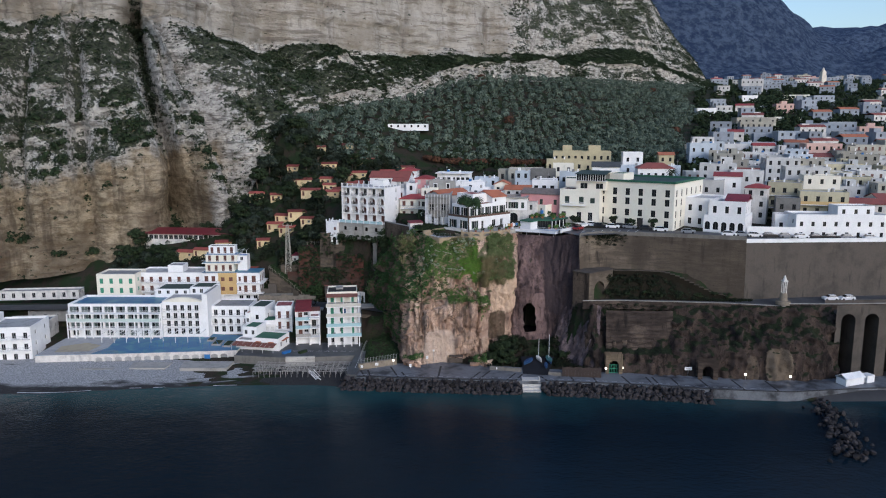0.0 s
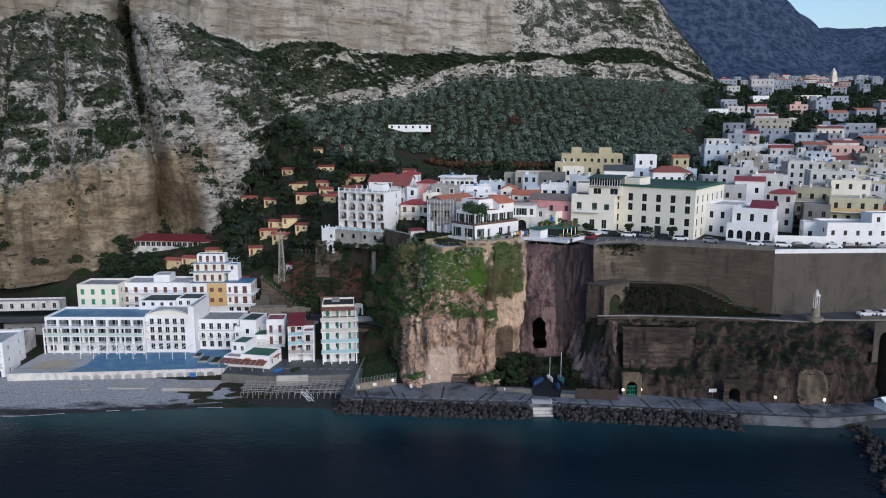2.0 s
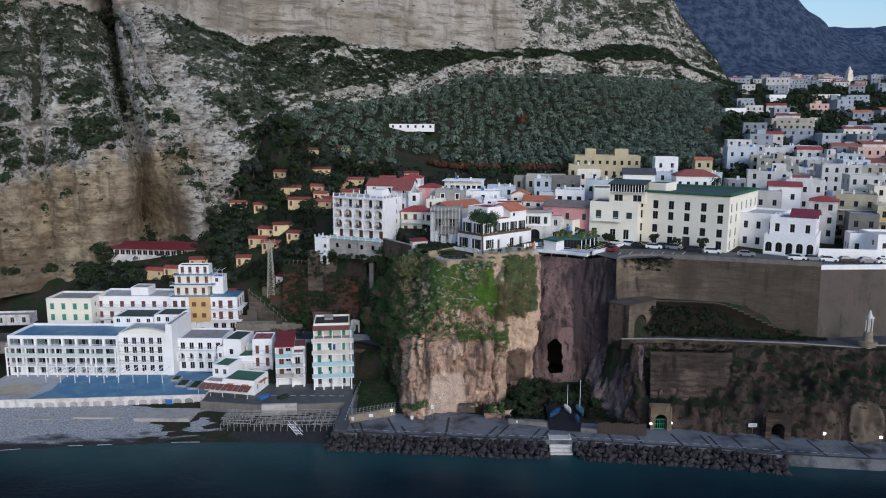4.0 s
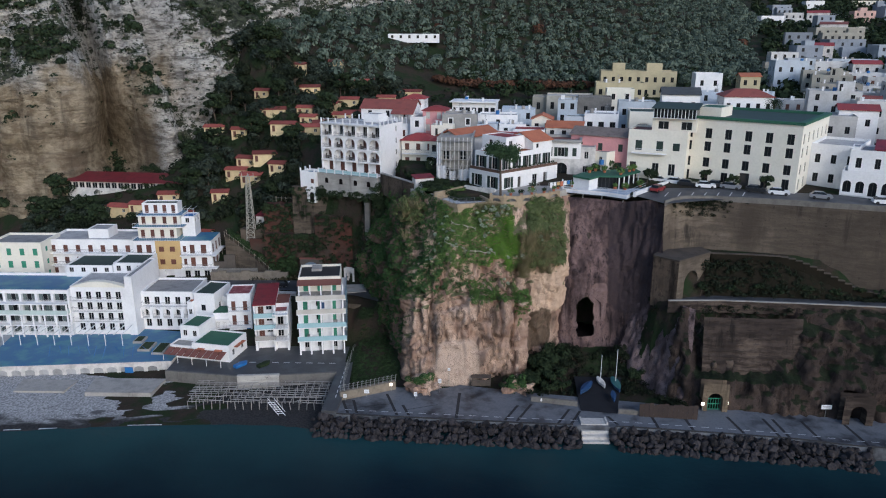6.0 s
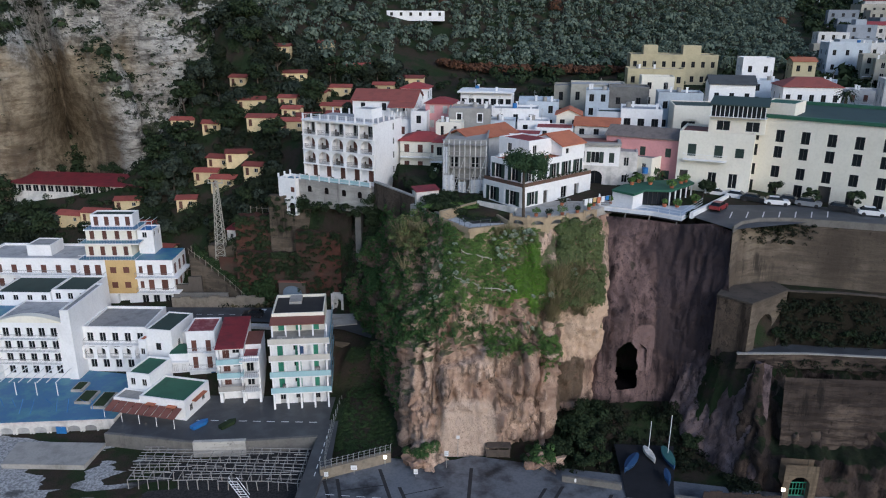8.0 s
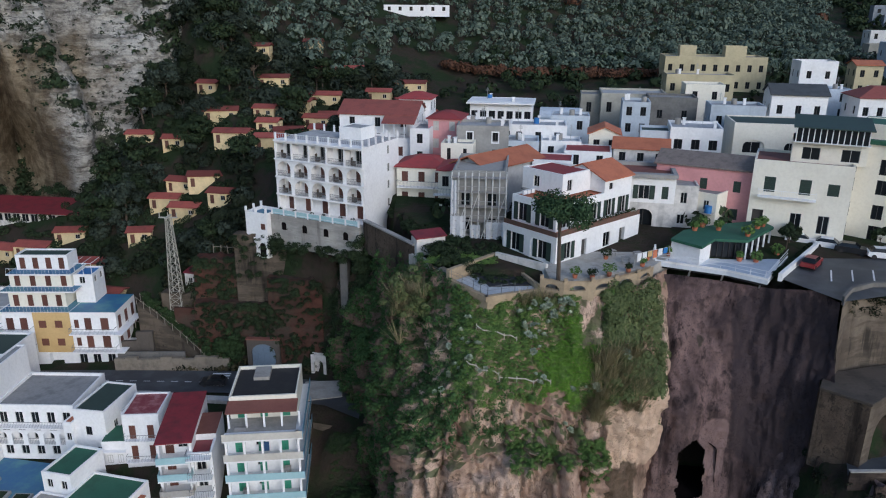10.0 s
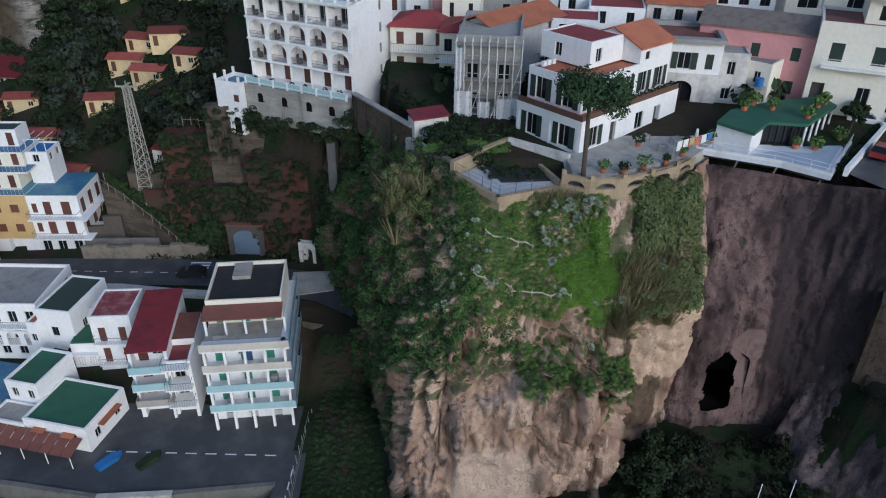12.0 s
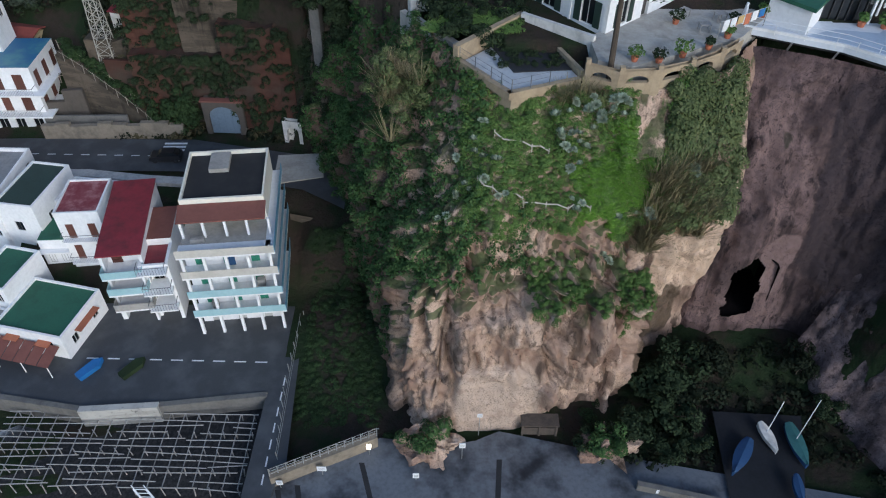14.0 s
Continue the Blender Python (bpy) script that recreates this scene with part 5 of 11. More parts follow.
    block(n, (0, 4.8, 0, 8.2, 0, 9.2), {"front": [(1.6, 2.6, 5.4, 6.8, 0.25, "dark"), (3.0, 3.8, 2.4, 3.6, 0.25, "win")], "right": [(2, 3, 5.6, 6.8, 0.25, "win"), (5, 6, 5.6, 6.8, 0.25, "win")]}, WHITE, DARKGREENROOF, 0.2)
    block(n, (-1.4, -0.02, -0.6, 4.0, 0, 7.4), {"front": [(0.3, 1.1, 4.6, 5.8, 0.2, "win")]}, WHITE, TILE, 0.1, name="side_room")
    block(n, (4.82, 11.5, 3.6, 8.4, 0, 6.6), {"front": row(2, 6.6, 0.9, 3.8, 5.2, "win")}, WHITE, PALEFLOOR, 0.9, name="roof_terrace")


red_roof_houses()


def green_roof_house():
    h = thing("beach_restaurant", "low white beach restaurant with green roofs and red canopy", "restaurant", -46.6, 197.9, 3, 78)
    # local x runs along the right side, y to its left
    b = (0, 7.4, 0, 8.2, 0, 3.3)
    holes = {"front": row(2, 7.4, 1.0, 0.9, 2.2, "win"), "left": row(2, 8.2, 1.3, 1.3, 2.4, "win")}
    block(h, b, holes, WHITE, GREENROOF, 0.25)
    block(h, (-0.2, 3.0, 8.21, 13.0, 0, 2.6), {"left": row(2, 4.8, 1.2, 1.0, 2.1, "win")}, WHITE, CONCRETE, 0.2, name="porch")
    block(h, (3.2, 9.6, 8.25, 12.6, 0, 5.4), {"left": row(2, 4.3, 0.9, 3.4, 4.7, "win") + row(2, 4.3, 0.9, 0.6, 2.0, "win")}, WHITE, GREENROOF, 0.3, name="tower")
    for i, (x, y, r) in enumerate(((-0.75, 1.4, 1.6), (-0.75, 5.2, 1.6), (2.0, -0.75, 1.8))):
        g = G()
        if i < 2:
            g.box(-0.8, -0.01, y, y + r, 2.5, 2.58)
        else:
            g.box(x, x + 3.6, -0.8, -0.01, 2.5, 2.6)
        part("awning", g, TILE, h, "small orange tiled awning")
    for i in range(9):
        g = G()
        y = 0.4 + i * 1.42
        a = [(-2.7, y, 1.75), (-0.25, y, 2.35), (-0.25, y + 1.3, 2.35), (-2.7, y + 1.3, 1.75)]
        g.face(a[::-1])
        g.face([(p[0], p[1], p[2] - 0.05) for p in a])
        part("canopy_panel", g, BROWNROOF, h, "dark red canopy panel")
    for i in range(5):
        g = G()
        g.bar((-2.65, 0.5 + i * 3.15, 0), (-2.65, 0.5 + i * 3.15, 1.75), 0.06)
        part("post", g, PAINTWHITE, h)


green_roof_house()


def white_hotel():
    h = thing("beach_hotel", "long white beach hotel with rows of balconies and blue terraces", "hotel", 0, 0, 0)
    # curved-top block
    b = (-84.2, -72.0, 211.2, 221, 3.2, 14.2)
    holes = {"front": []}
    for z in (4.2, 6.6, 9.0, 11.4):
        holes["front"] += row(5, 12.2, 1.15, z, z + 1.75, "win", 0.3, start=0.6, end=0.9)
    block(h, b, holes, WHITE, FLATROOF, 0.2)
    for z in (6.4, 8.8, 11.2):
        balcony(h, -84.0, -73.2, 211.2, z, 0.9, rail=RAIL)
    g = G()
    n = 16
    for i in range(n):
        x0, x1 = -84.2 + 12.2 * i / n, -84.2 + 12.2 * (i + 1) / n
        for j, x in ((0, x0),):
            za = 14.2 + 1.3 * math.sin(math.pi * i / n)
            zb = 14.2 + 1.3 * math.sin(math.pi * (i + 1) / n)
            g.face([(x0, 211.0, 14.2), (x1, 211.0, 14.2), (x1, 211.0, zb), (x0, 211.0, za)])
            g.face([(x0, 211.0, za), (x1, 211.0, zb), (x1, 212.4, zb), (x0, 212.4, za)])
            g.face([(x1, 212.4, 14.2), (x0, 212.4, 14.2), (x0, 212.4, za), (x1, 212.4, zb)])
    part("gable", g, CREAM, h, "curved cream gable")
    block(h, (-72.0, -70.4, 210.6, 224, 3.2, 16.6), {}, WHITE, FLATROOF, 0.2, name="stair_tower")
    block(h, (-79, -72.05, 221.05, 229, 3.2, 16.2), {"front": row(3, 6.9, 1.0, 14.6, 15.9, "win")}, WHITE, DARKGREENROOF, 0.35, name="upper_storey")
    block(h, (-90, -79.3, 221.05, 230, 3.2, 15.6), {"front": row(4, 10.7, 1.0, 14.3, 15.4, "win")}, WHITE, DARKGREENROOF, 0.3, name="upper_storey")
    # left wing
    b = (-112, -84.25, 210.2, 222, 3.2, 13.2)
    holes = {"front": []}
    for z in (4.0, 6.3, 8.7, 11.1):
        holes["front"] += row(8, 27.7, 2.9 if z > 5 else 1.9, z - 0.05, z + 1.85, "", 0.9)
    block(h, b, holes, WHITE, BLUEDECK, 0.6, name="left_wing")
    for z in (4.0, 6.3, 8.7, 11.1):
        for u0, u1, v0, v1, *_ in row(8, 27.7, 2.9 if z > 5 else 1.9, z - 0.05, z + 1.85, "", 0.9):
            k = (u1 - u0) / 3
            for i in range(3):
                g = G()
                g.box(-112 + u0 + i * k + 0.04, -112 + u0 + (i + 1) * k - 0.04, 210.75, 210.8, v0 + 0.05, v1 - 0.05)
                part("gallery_pane", g, GALLERY if (i + int(u0 * 7 + z)) % 3 else GLASS, h)
    for z in (6.2, 8.6, 11.0):
        balcony(h, -111.8, -84.4, 210.2, z, 1.3, rail=PAINTWHITE, panel=surface("pale_green_parapet_%d" % z, (0.5, 0.58, 0.54), (0.38, 0.45, 0.42), 2.0) if z == 8.6 else None)
    for i in range(12):
        g = G()
        x = -112 + 27.6 * i / 11
        g.box(x - 0.15, x + 0.15, 209.0, 209.25, 3.2, 11.0)
        part("pillar", g, WHITE, h)
    # right block with arched top-floor windows
    b = (-70.35, -58.9, 214.2, 224, 3.2, 11.7)
    holes = {"front": [], "right": []}
    for z in (4.0, 6.6, 9.2):
        holes["front"] += row(5, 11.4, 1.15, z, z + 1.8, "win", 0.3)
    holes["right"] = row(3, 9.8, 1.0, 6.8, 8.3, "win") + row(3, 9.8, 1.0, 9.4, 10.9, "win")
    block(h, b, holes, WHITE, FLATROOF, 0.45, name="right_block")
    for z in (6.4, 9.0):
        balcony(h, -70.1, -59.0, 214.2, z, 1.1, rail=RAIL)
    g = G()
    for i in range(5):
        u0, u1 = -70.35 + 11.45 * i / 5, -70.35 + 11.45 * (i + 1) / 5
        arch_wall(g, lambda u, v, d: (u, 212.95 + d, v), u0, u1, 6.42, 8.7, u0 + 0.35, u1 - 0.35, 7.9, 0.65, 0.22)
    part("arcade", g, WHITE, h, "white arched arcade")
    # terrace, pergola and bathing cabins
    g = G()
    g.prism([(-113, 192.6), (-90, 194.4), (-58.3, 197.6), (-57.6, 212.0), (-70.3, 214.1), (-70.3, 211.1), (-113, 210.1)], 0.2, 3.4, 0, 1)
    part("terrace", g, [OLDWHITE, BLUEDECK], h, "blue tiled sun terrace on a white base")
    for i in range(14):
        x = -97 + i * 2.6
        if x > -62:
            break
        y = 194.4 + (x + 90) * 0.1
        g = G()
        arch_wall(g, lambda u, v, d: (x + u, y - 0.34 + 0.1 * u + d, v), 0, 2.5, 0.4, 3.3, 0.3, 2.2, 2.1, 0.55, 0.25)
        g.face([(x + 0.3, y - 0.05, 0.4), (x + 2.2, y + 0.1, 0.4), (x + 2.2, y + 0.1, 2.7), (x + 0.3, y - 0.05, 2.7)], 1)
        part("bathing_cabin", g, [OLDWHITE, FLATROOF], h)
    g = G()
    g.box(-67.2, -65.6, 196.15, 196.3, 0.5, 2.6)
    part("door", g, BLUEPAINT, h, "bright blue cabin door")
    for i in range(19):
        x = -100 + i * 1.6
        g = G()
        g.box(x, x + 0.09, 204.6, 210.0, 5.9, 6.05)
        part("pergola_beam", g, PAINTWHITE, h)
    for i in range(9):
        x = -100 + i * 3.6
        g = G()
        g.bar((x, 204.8, 3.4), (x, 204.8, 5.9), 0.09)
        part("pergola_post", g, PAINTWHITE, h)
    for x0, y0, w, d in ((-67, 202, 2.6, 4.0), (-63.5, 200.5, 2.4, 5.0), (-69.6, 206, 2.0, 3.0)):
        g = G()
        g.box(x0, x0 + w, y0, y0 + d, 3.4, 3.85)
        g.box(x0 + 0.3, x0 + w - 0.3, y0 + 0.3, y0 + d - 0.3, 3.854, 3.95, 1)
        part("planter", g, [CONCRETE, DARKLEAF], h, "concrete planter box")
    g = G()
    g.prism([(-112.9, 193.0), (-98.4, 193.9), (-96.0, 200), (-97.5, 209.9), (-112.9, 209.9)], 3.402, 3.43)
    part("paved_floor", g, surface("pale_paving", (0.4, 0.4, 0.4), (0.24, 0.24, 0.25), 2.0), h, "pale grey paved end of the terrace")
    railing(h, -112, -90.5, 194.2, 3.43, 0.9)
    g = G()
    g.prism([(-109, 195.5), (-100, 196.5), (-99, 202), (-104, 204.5), (-110, 201)], 3.43, 3.5)
    part("sun_floor", g, surface("sandy_paving", (0.42, 0.36, 0.25), (0.3, 0.26, 0.19), 2.0), h, "tan paved floor with a curved edge")
    for x0, x1, y0, y1, z in ((-72, -58, 187.6, 193.6, 1.5), (-86, -75, 188.4, 193.2, 1.3), (-100, -89, 187.8, 192.4, 1.1)):
        g = G()
        g.prism([(x0 + 0.8, y0), (x1 - 0.6, y0), (x1, y1), (x0, y1)], -0.5, z)
        part("beach_terrace", g, CONCRETE, h, "low concrete bathing terrace")
    rng = random.Random(3)
    for i in range(12):
        g = G()
        x = -84 + i * 1.9
        g.bar((x, 200.5 + rng.uniform(-2, 2), 3.4), (x, 200.5, 5.2), 0.05)
        part("parasol_pole", g, BLUEPAINT, h)


white_hotel()


def house_at(name, label, x, y, z, yaw, w, d, h, wall, roof, rows, side=2, shut=None, kind="win", rails=True, parapet=0.5, cat="house", ww=1.1, wh=1.7, deep=None):
    """A plain flat-roofed house with rows of openings and balconies in front of them."""
    t = thing(name, label, cat, x, y, z, yaw)
    storey = h / rows
    holes = {"front": [], "right": [], "left": []}
    n = max(2, int(w / 3.0))
    for i in range(rows):
        z0 = i * storey + (0.1 if i else 0.4)
        holes["front"] += row(n, w, ww, z0 + 0.3, z0 + 0.3 + wh, kind)
        holes["right"] += row(side, d, 0.9, z0 + 0.8, z0 + 2.0, kind)
        holes["left"] += row(side, d, 0.9, z0 + 0.8, z0 + 2.0, kind)
    block(t, (0, w, 0, d, 0 if deep is None else -deep, h), holes, wall, roof, parapet, shut)
    if rails:
        for i in range(1, rows):
            balcony(t, 0.2, w - 0.2, 0, i * storey + 0.3, 1.1)
    return t


def town_edge_left():
    house_at("apartment_house", "pale green and white apartment house with green shutters", -111.5, 228, 9.5, 0, 12.5, 9, 9.2, CREAM, FLATROOF, 3, 2, SHUT_M, "shut", False, deep=3)
    t = house_at("apartment_house", "white apartment house with brown shutters and long balconies", -100.2, 232.5, 9.3, 0, 21.2, 10, 9.0, WHITE, FLATROOF, 3, 2, SHUT_B, "shut", True, deep=3)
    block(t, (9, 14, 3, 8, 9.0, 11.2), {}, WHITE, FLATROOF, 0.15, name="roof_room")
    house_at("small_house", "low white house with flat cluttered roof", -131, 207, 1, 8, 13, 9, 7.0, OLDWHITE, FLATROOF, 2)
    house_at("small_house", "white stepped house with a glazed roof room", -127, 194.0, 0.8, 6, 12, 12, 9.6, WHITE, FLATROOF, 3)
    house_at("small_house", "low white shed with flat roof", -131, 222, 5, 4, 17, 6, 3.0, GREY, FLATROOF, 1, rails=False)
    house_at("small_house", "long low white sheds by the cliff", -150, 238, 8, 6, 26, 5, 2.6, OLDWHITE, FLATROOF, 1, rails=False)
    house_at("small_house", "white beach house with balconies", -148, 203, 1, 4, 15, 10, 9.0, WHITE, FLATROOF, 3)


town_edge_left()


def yellow_tower():
    """White and ochre apartment house whose blue-floored storeys step back towards the top."""
    h = thing("apartment_house", "white and ochre apartment house stepping back in blue-edged terraces", "house", -78.6, 231.5, 9.0, 2)
    h.scale = (0.93, 1.0, 1.0)
    holes = {"front": [], "right": []}
    for z in (3.4, 6.6):
        holes["front"] += [(0.8, 2.1, z, z + 2.2, 0.3, "shut"), (3.2, 4.5, z, z + 2.2, 0.3, "shut"), (6.6, 7.7, z + 0.6, z + 1.7, 0.3, "shut"), (9.4, 10.5, z + 0.6, z + 1.7, 0.3, "shut"), (12.6, 13.4, z + 0.4, z + 1.9, 0.3, "shut"), (14.4, 15.6, z, z + 2.2, 0.3, "shut"), (17.2, 18.6, z, z + 2.2, 0.3, "shut")]
        holes["right"] += row(3, 8, 1.2, z, z + 2.2, "shut")
    holes["front"] += [(0.8, 2.4, 0.1, 2.4, 0.4, "door"), (3.4, 4.8, 0.1, 2.4, 0.4, "door"), (7.4, 9.8, 0.05, 2.5, 1.0, ""), (12.6, 14, 0.1, 2.3, 0.3, "win"), (15, 16.4, 0.1, 2.3, 0.3, "win"), (17.6, 19, 0.1, 2.3, 0.3, "win")]
    block(h, (0, 20, 0, 8, -1.5, 9.8), holes, WHITE, BLUEDECK, 0.0)
    g = G()
    g.box(5.6, 12.0, -0.12, -0.003, 2.7, 9.8)
    for z in (3.4, 6.6):
        for u in (6.6, 9.4):
            g.box(u - 0.08, u + 1.18, -0.16, -0.12, z + 0.52, z + 1.78, 1)
    part("ochre_panel", g, [OCHRE, SHUT_B], h, "ochre plaster panel")
    for z in (3.2, 6.4):
        balcony(h, 0, 5.5, 0, z, 1.3)
        balcony(h, 12.1, 20, 0, z, 1.3)
        g = G()
        g.box(20.003, 21.3, -1.3, 7.6, z - 0.18, z)
        part("balcony", g, WHITE, h)
    for i, (x0, x1, y0, z0, z1, wall) in enumerate(((0.6, 10.6, 2.2, 9.9, 12.9, CREAM), (0.4, 11.3, 3.6, 12.9, 15.4, CREAM), (1.2, 10.4, 5.0, 15.4, 18.0, WHITE))):
        g = G()
        g.box(x0 - 0.8, x1 + 1.4, y0 - 2.2, 8.5, z0 - 0.28, z0 - 0.05)
        g.face([(x0 - 0.75, y0 - 2.15, z0 - 0.046), (x1 + 1.35, y0 - 2.15, z0 - 0.046), (x1 + 1.35, 8.5, z0 - 0.046), (x0 - 0.75, 8.5, z0 - 0.046)], 1)
        part("terrace_slab", g, [WHITE, BLUEDECK], h, "white terrace edge with a blue floor")
        block(h, (x0, x1, y0, 8.5, z0 - 0.05, z1 - 0.3), {"front": row(4, x1 - x0, 1.0, z0 + 0.1, z0 + 2.1, "shut")}, wall, DARKGREENROOF if i == 2 else BLUEPAINT, 0.25, SHUT_B, name="upper_storey")
        railing(h, x0 - 0.7, x1 + 1.3, y0 - 2.1, z0 - 0.05, 0.95, PAINTWHITE, None, 0.6)
    block(h, (11.4, 14.8, 4.2, 8.5, 9.8, 14.6), {"front": [(1.0, 2.0, 13.2, 14.4, 0.25, "win")], "right": row(2, 4.3, 0.9, 13.2, 14.3, "win")}, WHITE, BLUEPAINT, 0.2, name="stair_block")
    g = G()
    for x in (11.6, 13.1, 14.6):
        g.bar((x, 4.6, 14.6), (x, 4.6, 16.6), 0.06)
        g.bar((x, 4.6, 16.6), (x, 8, 16.6), 0.05)
    g.bar((11.6, 4.6, 16.6), (14.6, 4.6, 16.6), 0.05)
    part("pergola_frame", g, PAINTWHITE, h)


yellow_tower()


def pylon():
    h = thing("lattice_pylon", "tall galvanised lattice pylon beside the gardens", "pylon", -51.4, 236.8, 17.4)
    top = 16.2
    legs = [(-1, -1), (1, -1), (1, 1), (-1, 1)]
    w = lambda z: 1.0 - 0.62 * z / top
    for sx, sy in legs:
        g = G()
        g.bar((sx * w(0), sy * w(0), 0), (sx * w(top), sy * w(top), top), 0.07)
        part("leg", g, PYLON, h)
    n = 13
    for k in range(n):
        z0, z1 = top * k / n, top * (k + 1) / n
        for i in range(4):
            a, b = legs[i], legs[(i + 1) % 4]
            for p, q, u, v in ((a, b, z0, z1), (b, a, z0, z1), (a, b, z1, z1)):
                g = G()
                g.bar((p[0] * w(u), p[1] * w(u), u), (q[0] * w(v), q[1] * w(v), v), 0.036)
                part("brace", g, PYLON, h)
    g = G()
    g.box(-1.5, 1.5, -0.2, 0.2, top, top + 0.15)
    g.box(-0.2, 0.2, -1.2, 1.2, top + 0.15, top + 0.3)
    for x in (-1.4, 0, 1.4):
        g.bar((x, 0, top + 0.15), (x, 0, top + 0.9), 0.08)
    part("crossarm", g, PYLON, h)


pylon()


BUNG_SPOTS = []


def bungalows():
    """Small yellow holiday bungalows with red roofs, each on its own terrace of the wooded slope."""
    kinds = []
    for w, d in ((6.4, 4.2), (7.8, 4.6), (5.0, 4.0)):
        g = G()
        holes = {"front": [(0.6, 1.5, 0.1, 2.0, 0.2, "x"), (w - 2.0, w - 1.0, 0.9, 1.9, 0.2, "x")], "right": [(1.2, 2.2, 0.9, 1.9, 0.2, "x")]}
        walls(g, (0, w, 0, d, -1.6, 2.4), holes, 0.0, 0.2, 0, 0, 1)
        r = G()
        r.gable(0, w, 0, d, 2.4, 0.75, 0.35)
        kinds.append((w, d, g.mesh("wall", [BUNG, SHUT_B]), r.mesh("roof", [BUNGROOF])))
    spots = [
        (-57.8, 262), (-48, 265), (-63, 252.5), (-55, 255), (-72, 249), (-47.5, 253), (-40, 262), (-52, 272), (-44, 275), (-78, 256), (-85, 255),
        (-62, 271), (-38, 281), (-33, 286), (-28.8, 303), (-22, 292), (-45, 289), (-58, 283), (-70, 274), (-92, 256.5), (-50, 298), (-35, 298), (-15, 300),
        (-72, 243.5), (-66, 243.2), (-93, 248), (-88, 247.5), (-60, 258.5), (-51.5, 258.5), (-42, 269), (-30, 276), (-20, 281), (-40, 310),
        (-37, 266), (-30, 268.5), (-24, 271), (-33, 274.5), (-17, 274), (-11, 279), (-26, 279.5), (-14, 288),
    ]
    BUNG_SPOTS.extend(spots)
    for i, (x, y) in enumerate(spots):
        w, d, wall, roof = kinds[i % 3]
        t = thing("bungalow", "small yellow holiday bungalow with a red roof among trees", "bungalow", x - w / 2, y - 1, land(x, y - 1) + 0.15, (i * 37) % 26 - 13, "bungalows on the slope")
        t.scale = (0.86, 0.86, 0.86)
        part("wall", wall, None, t)
        part("roof", roof, None, t)
        part("window", window_mesh(1.0, 1.0, "win", SHUT_B), None, t, at=pose(w - 2.0, 0, 0.9))
        part("door", window_mesh(0.9, 1.9, "shut", SHUT_B), None, t, at=pose(0.6, 0, 0.1))


bungalows()


def long_restaurant():
    h = thing("terrace_restaurant", "long low restaurant with a red roof and a white glazed front", "restaurant", -110.5, 264.2, 24.2, -6)
    holes = {"front": row(22, 42, 1.5, 0.9, 2.5, "win", 0.3)}
    block(h, (0, 42, 0, 6.5, -3.5, 2.9), holes, OLDWHITE, REDROOF, 0.0)
    g = G()
    g.shed(-0.5, 42.5, -1.0, 6.9, 2.9, 4.2)
    part("roof", g, REDROOF, h, "long dark red roof")


long_restaurant()

hut = thing("small_hut", "small white hut with a broken red roof by the pylon", "hut", -50.6, 239.0, 20.3, -14)
block(hut, (0, 3.2, 0, 3.0, -3.5, 3.0), {"front": [(0.6, 1.4, 1.3, 2.2, 0.2, "win")]}, OLDWHITE, REDROOF, 0.0)
g = G()
g.shed(-0.2, 3.4, -0.2, 3.2, 3.0, 3.5)
part("roof", g, REDROOF, hut)


